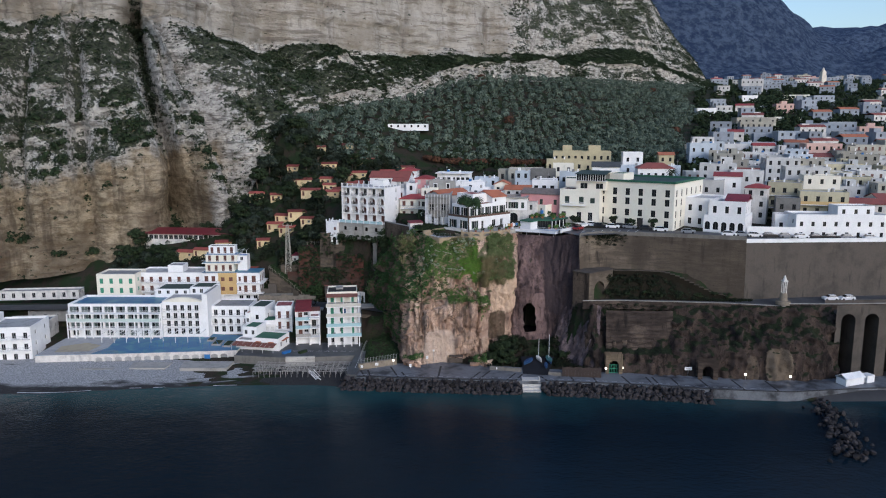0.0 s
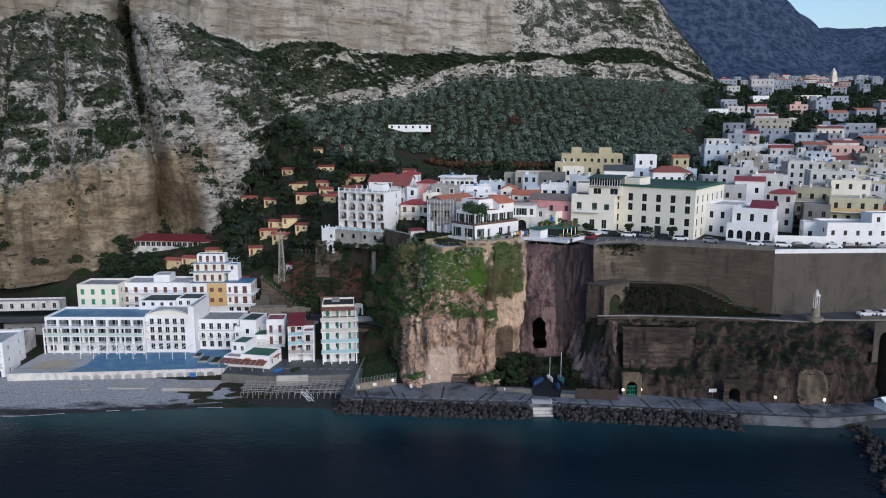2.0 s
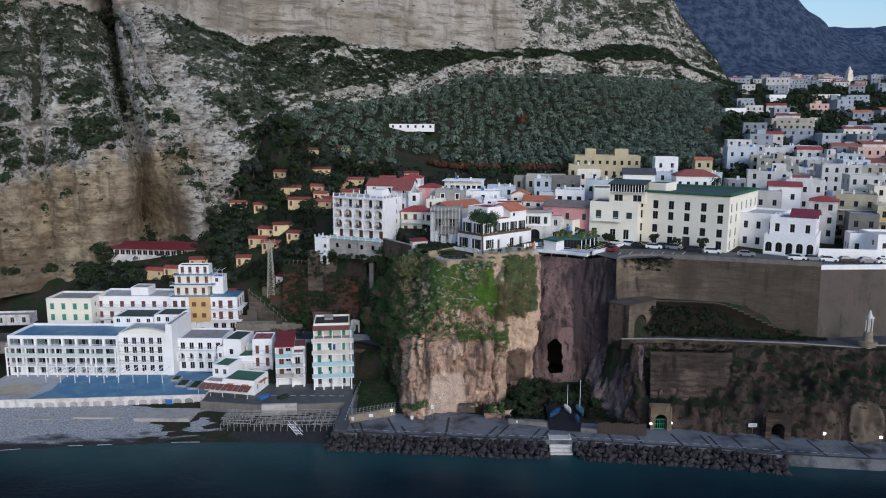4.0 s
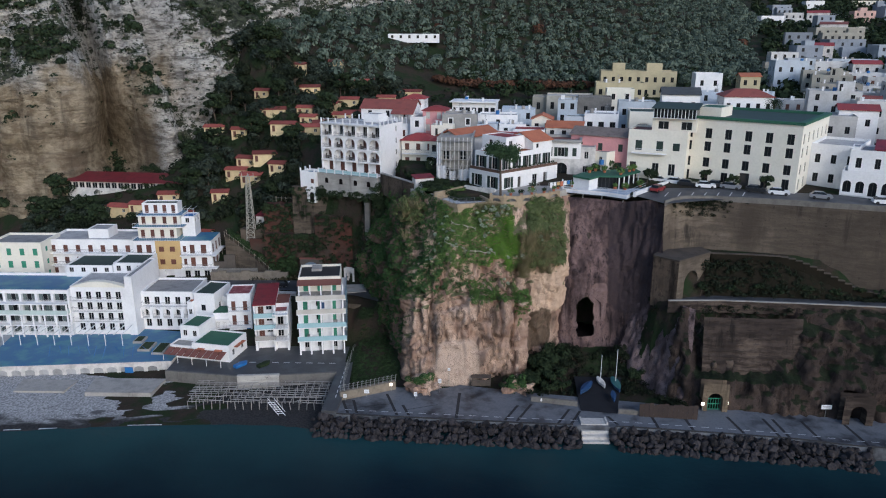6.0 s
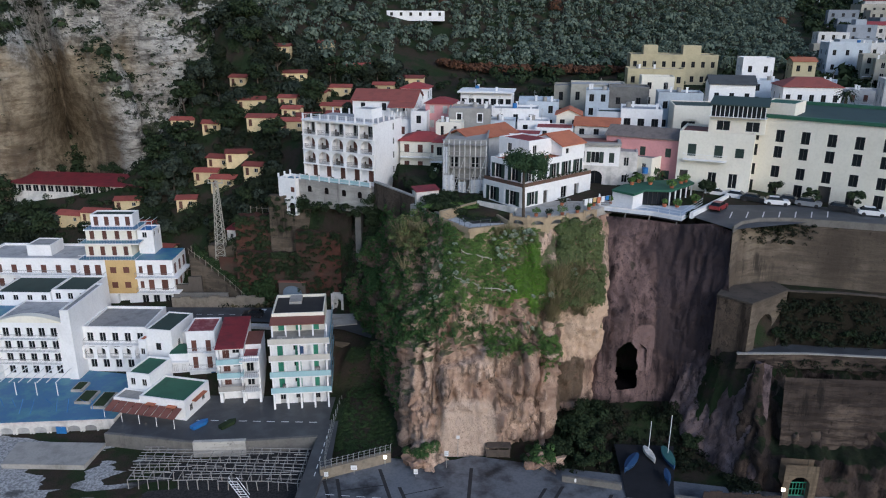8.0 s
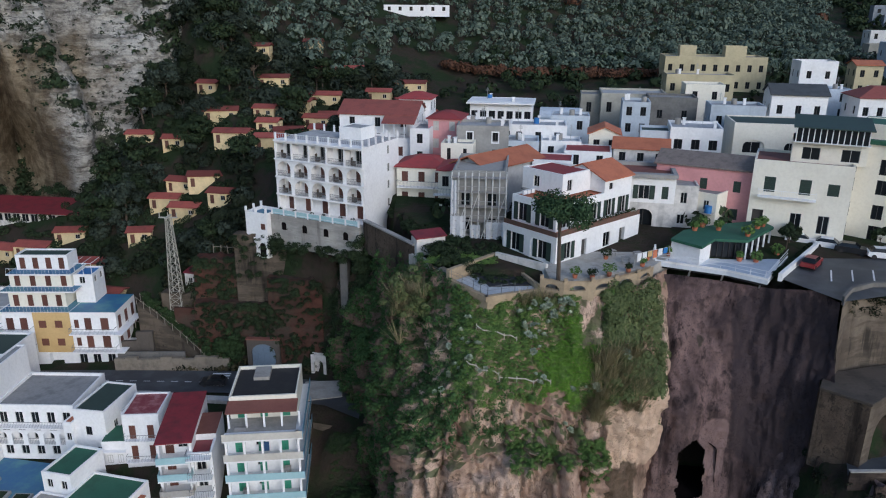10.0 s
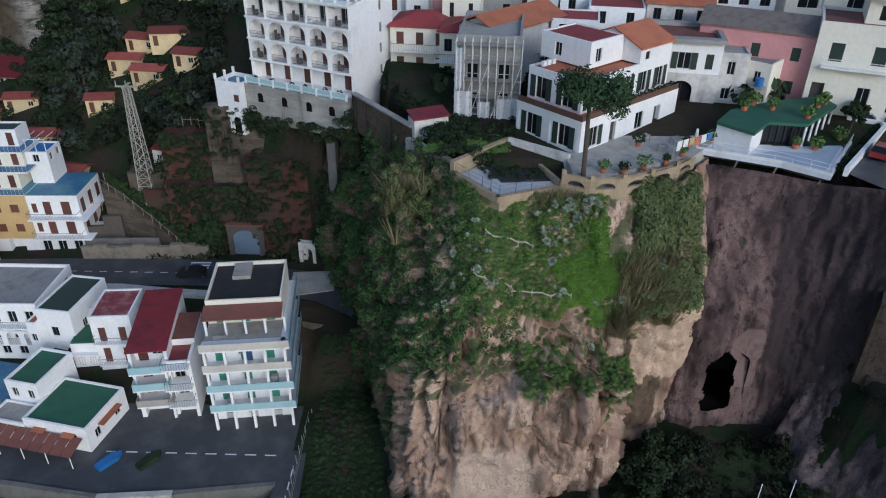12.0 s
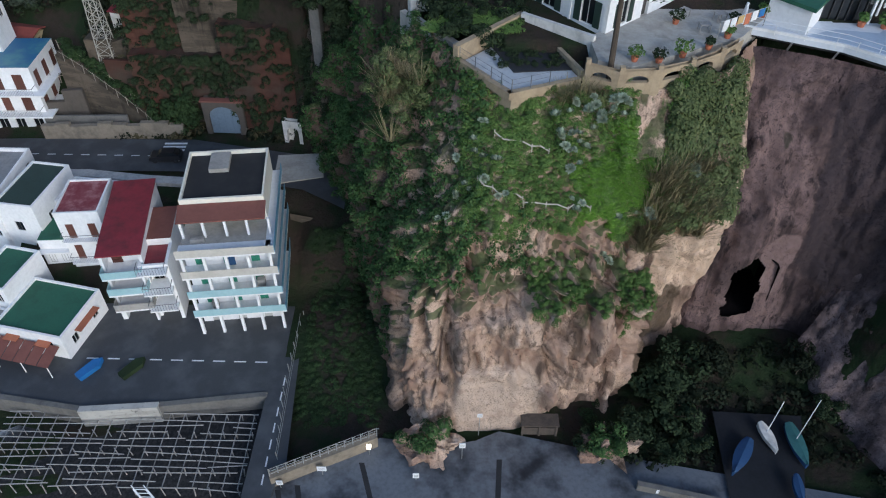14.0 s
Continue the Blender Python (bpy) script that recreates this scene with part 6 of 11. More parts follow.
def lower_road():
    """The road behind the beach houses, its stone walls, garage arch and the small gate-house beside the tunnel."""
    g = G()
    pts = [(-150, 222), (-100, 224.5), (-62, 226.5), (-40, 226.8), (-24, 223.5), (-17, 219)]
    for (x0, y0), (x1, y1) in zip(pts, pts[1:]):
        g.face([(x0, y0 - 3.8, 9.6), (x1, y1 - 3.8, 9.6), (x1, y1 + 3.2, 9.6), (x0, y0 + 3.2, 9.6)])
    structure("road", g, ASPHALT, "dark asphalt road behind the beach houses", "road")
    g = G()
    for i in range(6):
        x, y = -43.8, 225.0 + i * 0.75
        g.face([(x, y, 9.63), (x + 3.0, y + 0.1, 9.63), (x + 3.0, y + 0.5, 9.63), (x, y + 0.4, 9.63)])
    for i in range(16):
        x = -76 + i * 2.2
        g.face([(x, 226.1, 9.62), (x + 1.1, 226.15, 9.62), (x + 1.1, 226.3, 9.62), (x, 226.25, 9.62)])
    structure("road_marking", g, PAINTWHITE, "white zebra crossing and dashes painted on the road", "marking")
    g = G()
    side = [(-62, 222.6), (-51.5, 222.8), (-43.6, 221.8), (-37.5, 221.4)]
    for (x0, y0), (x1, y1) in zip(side, side[1:]):
        g.prism([(x0, y0 - 1.4), (x1, y1 - 1.4), (x1, y1), (x0, y0)], 8.6, 9.85)
    structure("pavement", g, PALECONC, "pale concrete pavement beside the road", "pavement")
    g = G()
    for k in range(10):
        x0, x1 = -60 + 1.84 * k, -60 + 1.84 * (k + 1)
        y0, y1 = 229.6 + 0.12 * k, 229.6 + 0.12 * (k + 1)
        g.prism([(x0, y0), (x1, y1), (x1, y1 + 0.7), (x0, y0 + 0.7)], 8.5, 11.6 + 0.25 * math.sin(k * 1.9))
    structure("wall_roadside", g, RUBBLE, "rubble stone wall beside the road", "wall")
    for x0, y0, x1, y1, z0, z1 in ((-60.6, 232.8, -57.6, 233.2, 9, 13.2), (-57.6, 233.2, -55.0, 233.6, 9, 14.8)):
        g = G()
        g.prism([(x0, y0), (x1, y1), (x1, y1 + 0.6), (x0, y0 + 0.6)], z0, z1)
        structure("wall_garden_step", g, MASON, "grey masonry wall holding a garden step", "wall")
    g = G()
    g.prism([(-60.2, 231.4), (-49.2, 231.9), (-49.2, 232.2), (-60.2, 231.7)], 9, 12.0)
    structure("wall_path", g, DARKCONC, "low pale concrete wall beside the garden path", "wall")
    # earth path slanting down the slope, with its fences
    g = G()
    pa = [(-57.5, 235.6, 19.2), (-54, 234.8, 17.0), (-50, 233.6, 14.2), (-46.4, 232.4, 11.4), (-44.6, 231.4, 9.7)]
    for (x0, y0, z0), (x1, y1, z1) in zip(pa, pa[1:]):
        g.face([(x0, y0 - 0.8, z0), (x1, y1 - 0.8, z1), (x1, y1 + 0.9, z1), (x0, y0 + 0.9, z0)])
        g.face([(x0, y0 - 0.8, 9), (x1, y1 - 0.8, 9), (x1, y1 - 0.8, z1), (x0, y0 - 0.8, z0)])
    structure("path_slope", g, OLDTUFF, "earth path slanting down the slope on a dry stone bank", "path")
    for dy in (-0.75, 0.85):
        f = thing("timber_fence", "leaning grey timber fence along the slanting path", "fence")
        for (x0, y0, z0), (x1, y1, z1) in zip(pa, pa[1:]):
            for k in range(3):
                a = [p0 + (p1 - p0) * k / 3 for p0, p1 in ((x0, x1), (y0 + dy, y1 + dy), (z0, z1))]
                b = [p0 + (p1 - p0) * (k + 1) / 3 for p0, p1 in ((x0, x1), (y0 + dy, y1 + dy), (z0, z1))]
                g = G()
                g.bar((a[0], a[1], a[2] - 0.1), (a[0] + 0.08 * math.sin(k * 3 + x0), a[1], a[2] + 1.3), 0.05)
                part("post", g, TIMBER, f)
                g = G()
                g.bar((a[0], a[1], a[2] + 1.1), (b[0], b[1], b[2] + 1.0), 0.035)
                part("rail", g, TIMBER, f)
    g = G()
    g.prism([(-51.4, 234.9), (-47.6, 234.6), (-47.6, 235.0), (-51.4, 235.3)], 14, 18.6)
    structure("wall_brick_step", g, STAINED, "small reddish brick terrace wall", "wall")
    for k, (xa, xb, y0, yb, z0, z1, lean, mat) in enumerate((
            (-34.9, -25.8, 232.4, 235.5, 8, 25.0, -1.8, STAINED), (-47.4, -34.6, 233.2, 236, 9, 20.2, 0.0, STAINED), (-40.4, -30.2, 234.6, 237, 19, 31.6, -0.4, OLDTUFF),
            (-47.8, -40.2, 235.6, 239, 18, 27.0, 0.0, STAINED), (-54, -47.5, 236.4, 239, 12, 20.5, 0.0, OLDTUFF))):
        g = G()
        n = int((xb - xa) / 0.6)
        for i in range(n + 1):
            x = xa + (xb - xa) * i / n
            top = z1 + 0.45 * fbm(x / 1.5, k, 0, 3)
            for j in range(17):
                z = z0 + (top - z0) * j / 16
                g.v.append((x, y0 + lean * i / n + 0.02 * (z - z0) + 0.16 * fbm(x / 1.5, z / 1.5, k, 3), z))
            g.v.append((x, yb + lean * i / n, top - 0.1))
        for i in range(n):
            for j in range(17):
                a = i * 18 + j
                g.f.append((a, a + 18, a + 19, a + 1))
                g.m.append(0)
        for i in (0, n):
            g.face([g.v[i * 18 + j] for j in range(18)] + [(g.v[i * 18][0], yb, z0)])
        structure("wall_terrace", g, mat, "old stained terrace wall below the hotel", "wall")
    for x, y, z0, z1, w in ((-22.4, 228.8, 20, 31.0, 1.2),):
        g = G()
        g.prism([(x, y), (x + w, y - 0.4), (x + w + 0.3, y + 1.6), (x + 0.3, y + 2.0)], z0, z1)
        structure("wall_buttress", g, DARKCONC, "weathered masonry buttress on the gorge side", "wall")
    g = G()
    g.prism([(-27.8, 220.6), (-21.7, 222.2), (-22.4, 227.2), (-28.2, 226.6)], 9.4, 9.75)
    structure("pavement", g, GREYSTONE, "pale concrete lay-by beside the road", "pavement")
    g = G()
    for k in range(8):
        x, y = -34.2 + k * 0.98, 231.4 + 1.2 * math.sin((k + 0.5) / 8 * math.pi)
        x1, y1 = -34.2 + (k + 1) * 0.98, 231.4 + 1.2 * math.sin((k + 1.5) / 8 * math.pi)
        g.prism([(x, y), (x1, y1), (x1, y1 + 0.35), (x, y + 0.35)], 9.3, 10.3)
    structure("wall_kerb", g, DARKCONC, "low curved concrete wall beside the road", "wall")
    t = thing("wayside_niche", "crumbling white plastered niche beside the road", "niche", -27.9, 229.9, 9.5, -10)
    g = G()
    arch_wall(g, lambda u, v, d: (u, d, v), 0, 2.6, 0, 3.4, 0.5, 2.1, 1.6, 0.9, 0.8)
    g.box(0.4, 2.2, 0.6, 0.9, 0, 3.0)
    part("front", g, OLDWHITE, t)
    t = thing("garage_arch", "slate blue arched garage door in a grey-brown stone front", "garage", -38.7, 231.6, 9.5, -2)
    g = G()
    arch_wall(g, lambda u, v, d: (u, d, v), 0, 5.4, 0, 5.0, 0.7, 4.7, 2.6, 1.7, 0.6)
    g.box(0, 5.4, 0.6, 2.4, 0, 5.0)
    part("front", g, MASON, t)
    g = G()
    g.box(0.72, 4.68, 0.3, 0.4, 0.02, 4.35)
    for k in range(1, 4):
        g.box(0.72 + k * 0.99 - 0.02, 0.72 + k * 0.99 + 0.02, 0.26, 0.3, 0.02, 3.4)
    part("door", g, surface("slate_blue_paint", (0.16, 0.21, 0.27), (0.1, 0.13, 0.17)), t, "slate blue garage door")
    g = G()
    g.box(-0.15, 5.55, -0.12, 0.8, 5.0, 5.2)
    part("coping", g, BROWNROOF, t, "thin brick coping")
    g = G()
    g.prism([(-27.9, 220.4), (-21.6, 222.0), (-19.5, 219.5), (-18.5, 223), (-22.2, 227.4), (-28.4, 226.8)], 2.5, 9.4)
    structure("wall_platform", g, TANWALL, "brown stone platform carrying the lay-by across the gorge mouth", "wall")
    g = G()
    arch_wall(g, lambda u, v, d: (-25 + u, 215.6 - 0.25 * u + d, v), 0, 6.4, 2.5, 9.2, 2.4, 5.4, 4.4, 2.4, 4.0)
    structure("wall_arch", g, TANWALL, "old stone arch under the road in the gorge", "wall")
    # dead timber fences on the slope under the pylon
    for x0, y0, x1, y1, z in ((-60, 236.2, -53.4, 236.6, 14.4), (-50.5, 237.6, -46.2, 237.2, 17.6), (-45.6, 240, -38, 239.2, 26.8)):
        f = thing("timber_fence", "leaning weathered timber fence on the slope", "fence", x0, y0, 0)
        n = int((x1 - x0) / 1.1)
        for k in range(n + 1):
            px, py = (x1 - x0) * k / n, (y1 - y0) * k / n
            zz = max(z, land(x0 + px, y0 + py)) - 0.2
            g = G()
            g.bar((px, py, zz), (px + 0.12 * math.sin(k * 2.1), py, zz + 1.5), 0.06)
            part("post", g, TIMBER, f)
            if k < n:
                z2 = max(z, land(x0 + (x1 - x0) * (k + 1) / n, y0 + (y1 - y0) * (k + 1) / n)) - 0.2
                g = G()
                g.bar((px, py, zz + 1.1), ((x1 - x0) * (k + 1) / n, (y1 - y0) * (k + 1) / n, z2 + 1.2), 0.04)
                part("rail", g, TIMBER, f)


lower_road()

# ---- the shore ----
def strip(name, pts_a, pts_b, z, material, label, category, zb=None):
    """A surface between two plan lines."""
    g = G()
    zb = z if zb is None else zb
    for (a0, a1), (b0, b1) in zip(zip(pts_a, pts_a[1:]), zip(pts_b, pts_b[1:])):
        g.face([(*a0, z), (*a1, z), (*b1, zb), (*b0, zb)])
    return structure(name, g, material, label, category)


def beach():
    xs = span((-220, 3), (-23.4, 1))
    g = G()
    ys = [i / 24 for i in range(25)]
    for x in xs:
        s = interp(x, [-300, -100, -82, -64, -48, -29, -24], [170, 173.5, 176.2, 178.6, 179.7, 179.3, 178.5])
        for v in ys:
            y = s - 3 + (196.5 - s + 3) * v
            g.v.append((x, y, 0.07 * (y - s) + 0.06 + 0.07 * fbm(x / 3, y / 3, 0, 3)))
    n = len(ys)
    for i in range(len(xs) - 1):
        for j in range(n - 1):
            a = i * n + j
            g.f.append((a, a + n, a + n + 1, a + 1))
            g.m.append(0)
    structure("beach", sheet(span((84, 4), (300, 1)), span((162, 2), (184, 1)), lambda x, y: land(x, y) + 0.06), BLACKSAND, "wet black sand beyond the promenade", "beach", True)
    foam = G()
    for k, (x0, x1) in enumerate(zip(xs, xs[1:])):
        if x1 > -32 or fbm(x0 / 14, 5.1, 0, 3) < 0.02:
            continue
        sy = lambda x: interp(x, [-300, -100, -82, -64, -48, -29, -24], [170, 173.5, 176.2, 178.6, 179.7, 179.3, 178.5]) - 0.6 + 0.5 * fbm(x / 9, 1.3, 0, 3)
        w = lambda x: 0.05 + 0.25 * abs(fbm(x / 4, 7.7, 0, 2))
        foam.face([(x0, sy(x0) - w(x0), 0.1), (x1, sy(x1) - w(x1), 0.1), (x1, sy(x1) + w(x1), 0.13), (x0, sy(x0) + w(x0), 0.13)])
    structure("surf", foam, surface("white_foam", (0.62, 0.64, 0.65), (0.35, 0.38, 0.4), 0.8, 0.2, 0.7, 0.2), "thin white surf along the water's edge", "water")
    structure("beach", g, BEACHMAT, "grey pebble beach with bands of wet black sand", "beach", True)


beach()


def square():
    """The asphalt square before the apartment house, the ramp beside it and the wall to the beach."""
    strip("road_square", [(-58, 193.7), (-43.2, 191.4), (-24.3, 193.6), (-22.6, 180.5)], [(-58, 206.5), (-43.2, 206.5), (-22.4, 206.5), (-21.2, 186)], 3.03, ASPHALT, "dark asphalt seafront square", "road")
    g = G()
    g.prism([(-58, 193.4), (-43.2, 191.2), (-43.2, 191.8), (-58, 194.0)], -0.5, 3.25)
    g.prism([(-35.3, 191.9), (-24.5, 193.4), (-24.5, 194.0), (-35.3, 192.5)], -0.5, 3.2)
    structure("wall_square", g, DARKCONC, "low weathered concrete wall above the beach", "wall")
    g = G()
    g.prism([(-43.2, 190.9), (-35.3, 191.6), (-35.3, 192.3), (-43.2, 191.6)], -0.5, 3.5)
    structure("wall_beach", g, PALESTONE, "pale tan wall between the square and the beach", "wall")
    g = G()
    for i in range(9):
        x = -45 + i * 2.3
        g.box(x, x + 1.3, 198.0 - 0.02 * i, 198.16 - 0.02 * i, 3.035, 3.045)
    for i in range(7):
        y = 183.5 + i * 1.9
        g.box(-23.2 + 0.02 * i, -23.06 + 0.02 * i, y, y + 1.1, 3.035, 3.045)
    structure("road_marking", g, PAINTWHITE, "white dashed road marking", "marking")
    g = G()
    g.prism([(-24.9, 178.8), (-22.3, 178.6), (-21.9, 184.8), (-22.3, 194), (-24.6, 194)], -1, 3.0)
    structure("quay_ramp", g, ASPHALT, "asphalt ramp leading to the promenade", "quay")


square()


EDGE_A = ([-24.5, -9.8, -0.5, 10.6, 19.6, 27.1, 42.6, 55.2, 63.8, 84, 103, 135], [178.9, 177.7, 177.0, 176.1, 175.6, 175.2, 173.4, 171.7, 169.7, 167.5, 170, 172])
EDGE_B = ([-24.5, -22, -12.5, -4, -0.4, 12, 40, 60, 84, 103, 135], [184, 184.4, 189.2, 188.5, 190.2, 187.5, 182.5, 180, 177, 178.5, 180])


def promenade():
    g = G()
    xs = span((-24.4, 2.4), (134, 1))
    for x0, x1 in zip(xs, xs[1:]):
        a0, a1, b0, b1 = interp(x0, *EDGE_A), interp(x1, *EDGE_A), interp(x0, *EDGE_B), interp(x1, *EDGE_B)
        g.face([(x0, a0, 2.3), (x1, a1, 2.3), (x1, b1, 2.38), (x0, b0, 2.38)])
        g.face([(x0, a0, -1.5), (x1, a1, -1.5), (x1, a1, 2.3), (x0, a0, 2.3)])
    p = structure("promenade", g, WETSTONE, "wet grey paved promenade at the cliff foot", "pavement")
    strips = ((-20.3, 179.2, -21.7, 183.4), (-18.7, 179.2, -19.9, 183.9), (-11.6, 178.7, -14.0, 186.4), (-9.5, 178.6, -10.8, 182.2), (-1.2, 177.8, -0.5, 187.0), (7.2, 177.1, 9.9, 182.4), (9.3, 176.9, 12.4, 182.9), (16.4, 176.4, 19, 181.2), (18.6, 176.2, 20.8, 180.6),
              (26.5, 176.0, 25.3, 178.8), (33.2, 175.0, 33.0, 179.4), (38.9, 174.5, 38.6, 179.2), (47.1, 173.5, 46.2, 179), (52.7, 172.6, 52.2, 178.4), (54.2, 172.4, 53.8, 178.2), (59, 171.3, 58.5, 177.6), (66, 170, 65.4, 177), (74, 169.3, 73.4, 176.4), (82, 168.4, 81.6, 175.6))
    for xa, ya, xb, yb in strips:
        g = G()
        w = 0.26
        g.face([(xa - w, ya, 2.325), (xa + w, ya, 2.325), (xb + w, yb, 2.375), (xb - w, yb, 2.375)])
        part("joint_strip", g, DARKROOF, p)
    g = G()
    g.face([(-19.4, 181.1, 2.35), (-12.7, 182.6, 2.36), (-12.7, 182.78, 2.36), (-19.4, 181.28, 2.35)])
    g.face([(-10.2, 180.4, 2.345), (-4.5, 182.4, 2.35), (-4.5, 182.55, 2.35), (-10.2, 180.55, 2.345)])
    part("joint_line", g, DARKROOF, p)
    g = G()
    for x0, x1 in zip(xs, xs[1:]):
        if x1 < 19.8 or x0 > 25.0:
            g.bar((x0, interp(x0, *EDGE_A) + 0.12, 2.4), (x1, interp(x1, *EDGE_A) + 0.12, 2.4), 0.16)
    structure("kerb", g, DARKROOF, "dark kerb along the promenade edge", "kerb")
    g = G()
    for i in range(46):
        x = -21 + i * 2.2
        y = interp(x, *EDGE_A) + 1.7
        g.face([(x, y, 2.35), (x + 1.25, y - 0.09, 2.35), (x + 1.25, y + 0.03, 2.35), (x, y + 0.12, 2.35)])
    structure("road_marking", g, PAINTWHITE, "white dashed line along the promenade", "marking")


promenade()


def boulders():
    rng = random.Random(4)
    kinds = []
    for k in range(9):
        bm = bmesh.new()
        bmesh.ops.create_icosphere(bm, subdivisions=1, radius=1)
        for v in bm.verts:
            q = v.co.copy()
            v.co *= 1 + 0.6 * noise.noise(q * 1.6 + Vector((k * 9.1, 0, 0)))
            v.co.z *= 0.72
            v.co.x *= 0.85 + 0.12 * (k % 4)
        me = bpy.data.meshes.new("boulder")
        bm.to_mesh(me)
        bm.free()
        me.materials.append(BASALT)
        kinds.append(me)
    root = thing("rock_armour", "dark boulders heaped along the promenade edge", "rocks", 0, 0, 0)
    fill = G()
    for i in range(640):
        u = (i % 160) / 160
        x = -26 + 92 * u + rng.uniform(-0.5, 0.5)
        if 19.6 < x < 25.2:
            continue
        layer = i // 160
        y = interp(x, *EDGE_A) - 0.45 - layer * 1.05 + rng.uniform(-0.4, 0.4)
        z = 1.75 - layer * 0.55 + rng.uniform(-0.25, 0.2)
        s = rng.uniform(0.42, 0.86) * (1.12 if layer == 1 else 1.0)
        m = pose(x, y, z, rng.uniform(0, 360), rng.uniform(0, 360), rng.uniform(0, 360)) @ Matrix.Diagonal((s, s, s, 1))
        if layer < 2:
            part("boulder", kinds[i % 9], None, root, at=m)
        else:
            me = kinds[i % 9]
            k = len(fill.v)
            fill.v.extend(tuple(m @ v.co) for v in me.vertices)
            for f in me.polygons:
                fill.f.append(tuple(k + q for q in f.vertices))
                fill.m.append(0)
    tagged(part("boulder_rest", fill, BASALT, root, "wet lower boulders at the waterline"), "wet lower boulders at the waterline", "", "", "stuff")
    root = thing("breakwater", "breakwater of dark boulders running out to sea", "breakwater", 0, 0, 0)
    for i in range(190):
        v = i / 190
        x = 91.5 - 8.5 * v + rng.gauss(0, 1.3 + 1.0 * v)
        y = 167 - 31 * v + rng.uniform(-1, 1)
        s = rng.uniform(0.35, 0.75)
        part("boulder", kinds[i % 9], None, root, at=pose(x, y, 0.25 + rng.uniform(-0.4, 0.6), rng.uniform(0, 360), rng.uniform(0, 360), 0) @ Matrix.Diagonal((s, s, s, 1)))


boulders()


def beach_frame():
    """The stripped timber frame of a bathing platform: rows of beams on posts."""
    rng = random.Random(8)
    h = thing("bathing_platform", "bare weathered timber frame of a bathing platform on the beach", "platform", 0, 0, 0)
    for i in range(12):
        y = 183.6 + i * 0.75
        x = -51 + (0.8 if i < 3 else 0)
        while x < -26:
            ln = min(rng.uniform(5, 11), -25.2 - x)
            g = G()
            t = rng.uniform(-0.35, 0.35)
            g.bar((x, y, 2.0 + rng.uniform(-0.1, 0.1)), (x + ln, y + t, 2.0 + rng.uniform(-0.1, 0.1)), 0.065)
            part("beam", g, WOODGREY, h)
            x += ln + (0.1 if rng.random() < 0.6 else rng.uniform(1.0, 3.5))
    for i in range(18):
        for j in range(5):
            x, y = -50.3 + i * 1.45, 183.7 + j * 2.05
            g = G()
            g.bar((x, y, 0.0), (x + rng.uniform(-0.2, 0.2), y, 1.95), 0.07)
            if j < 4:
                g.bar((x, y, 1.85), (x, y + 2.05, 1.85), 0.06)
            part("post", g, WOODGREY, h)
    g = G()
    for s in (0, 1.2):
        g.bar((-35.5 + s, 183.4, 2.0), (-33.2 + s, 181.6, 0.4), 0.06)
        g.bar((-35.5 + s, 183.4, 2.8), (-33.2 + s, 181.6, 1.2), 0.05)
    for k in range(7):
        f = k / 7
        g.bar((-35.5 + 2.3 * f, 183.4 - 1.8 * f, 2 - 1.6 * f), (-34.3 + 2.3 * f, 183.4 - 1.8 * f, 2 - 1.6 * f), 0.05)
    part("steps", g, PAINTWHITE, h, "white painted steps")


beach_frame()


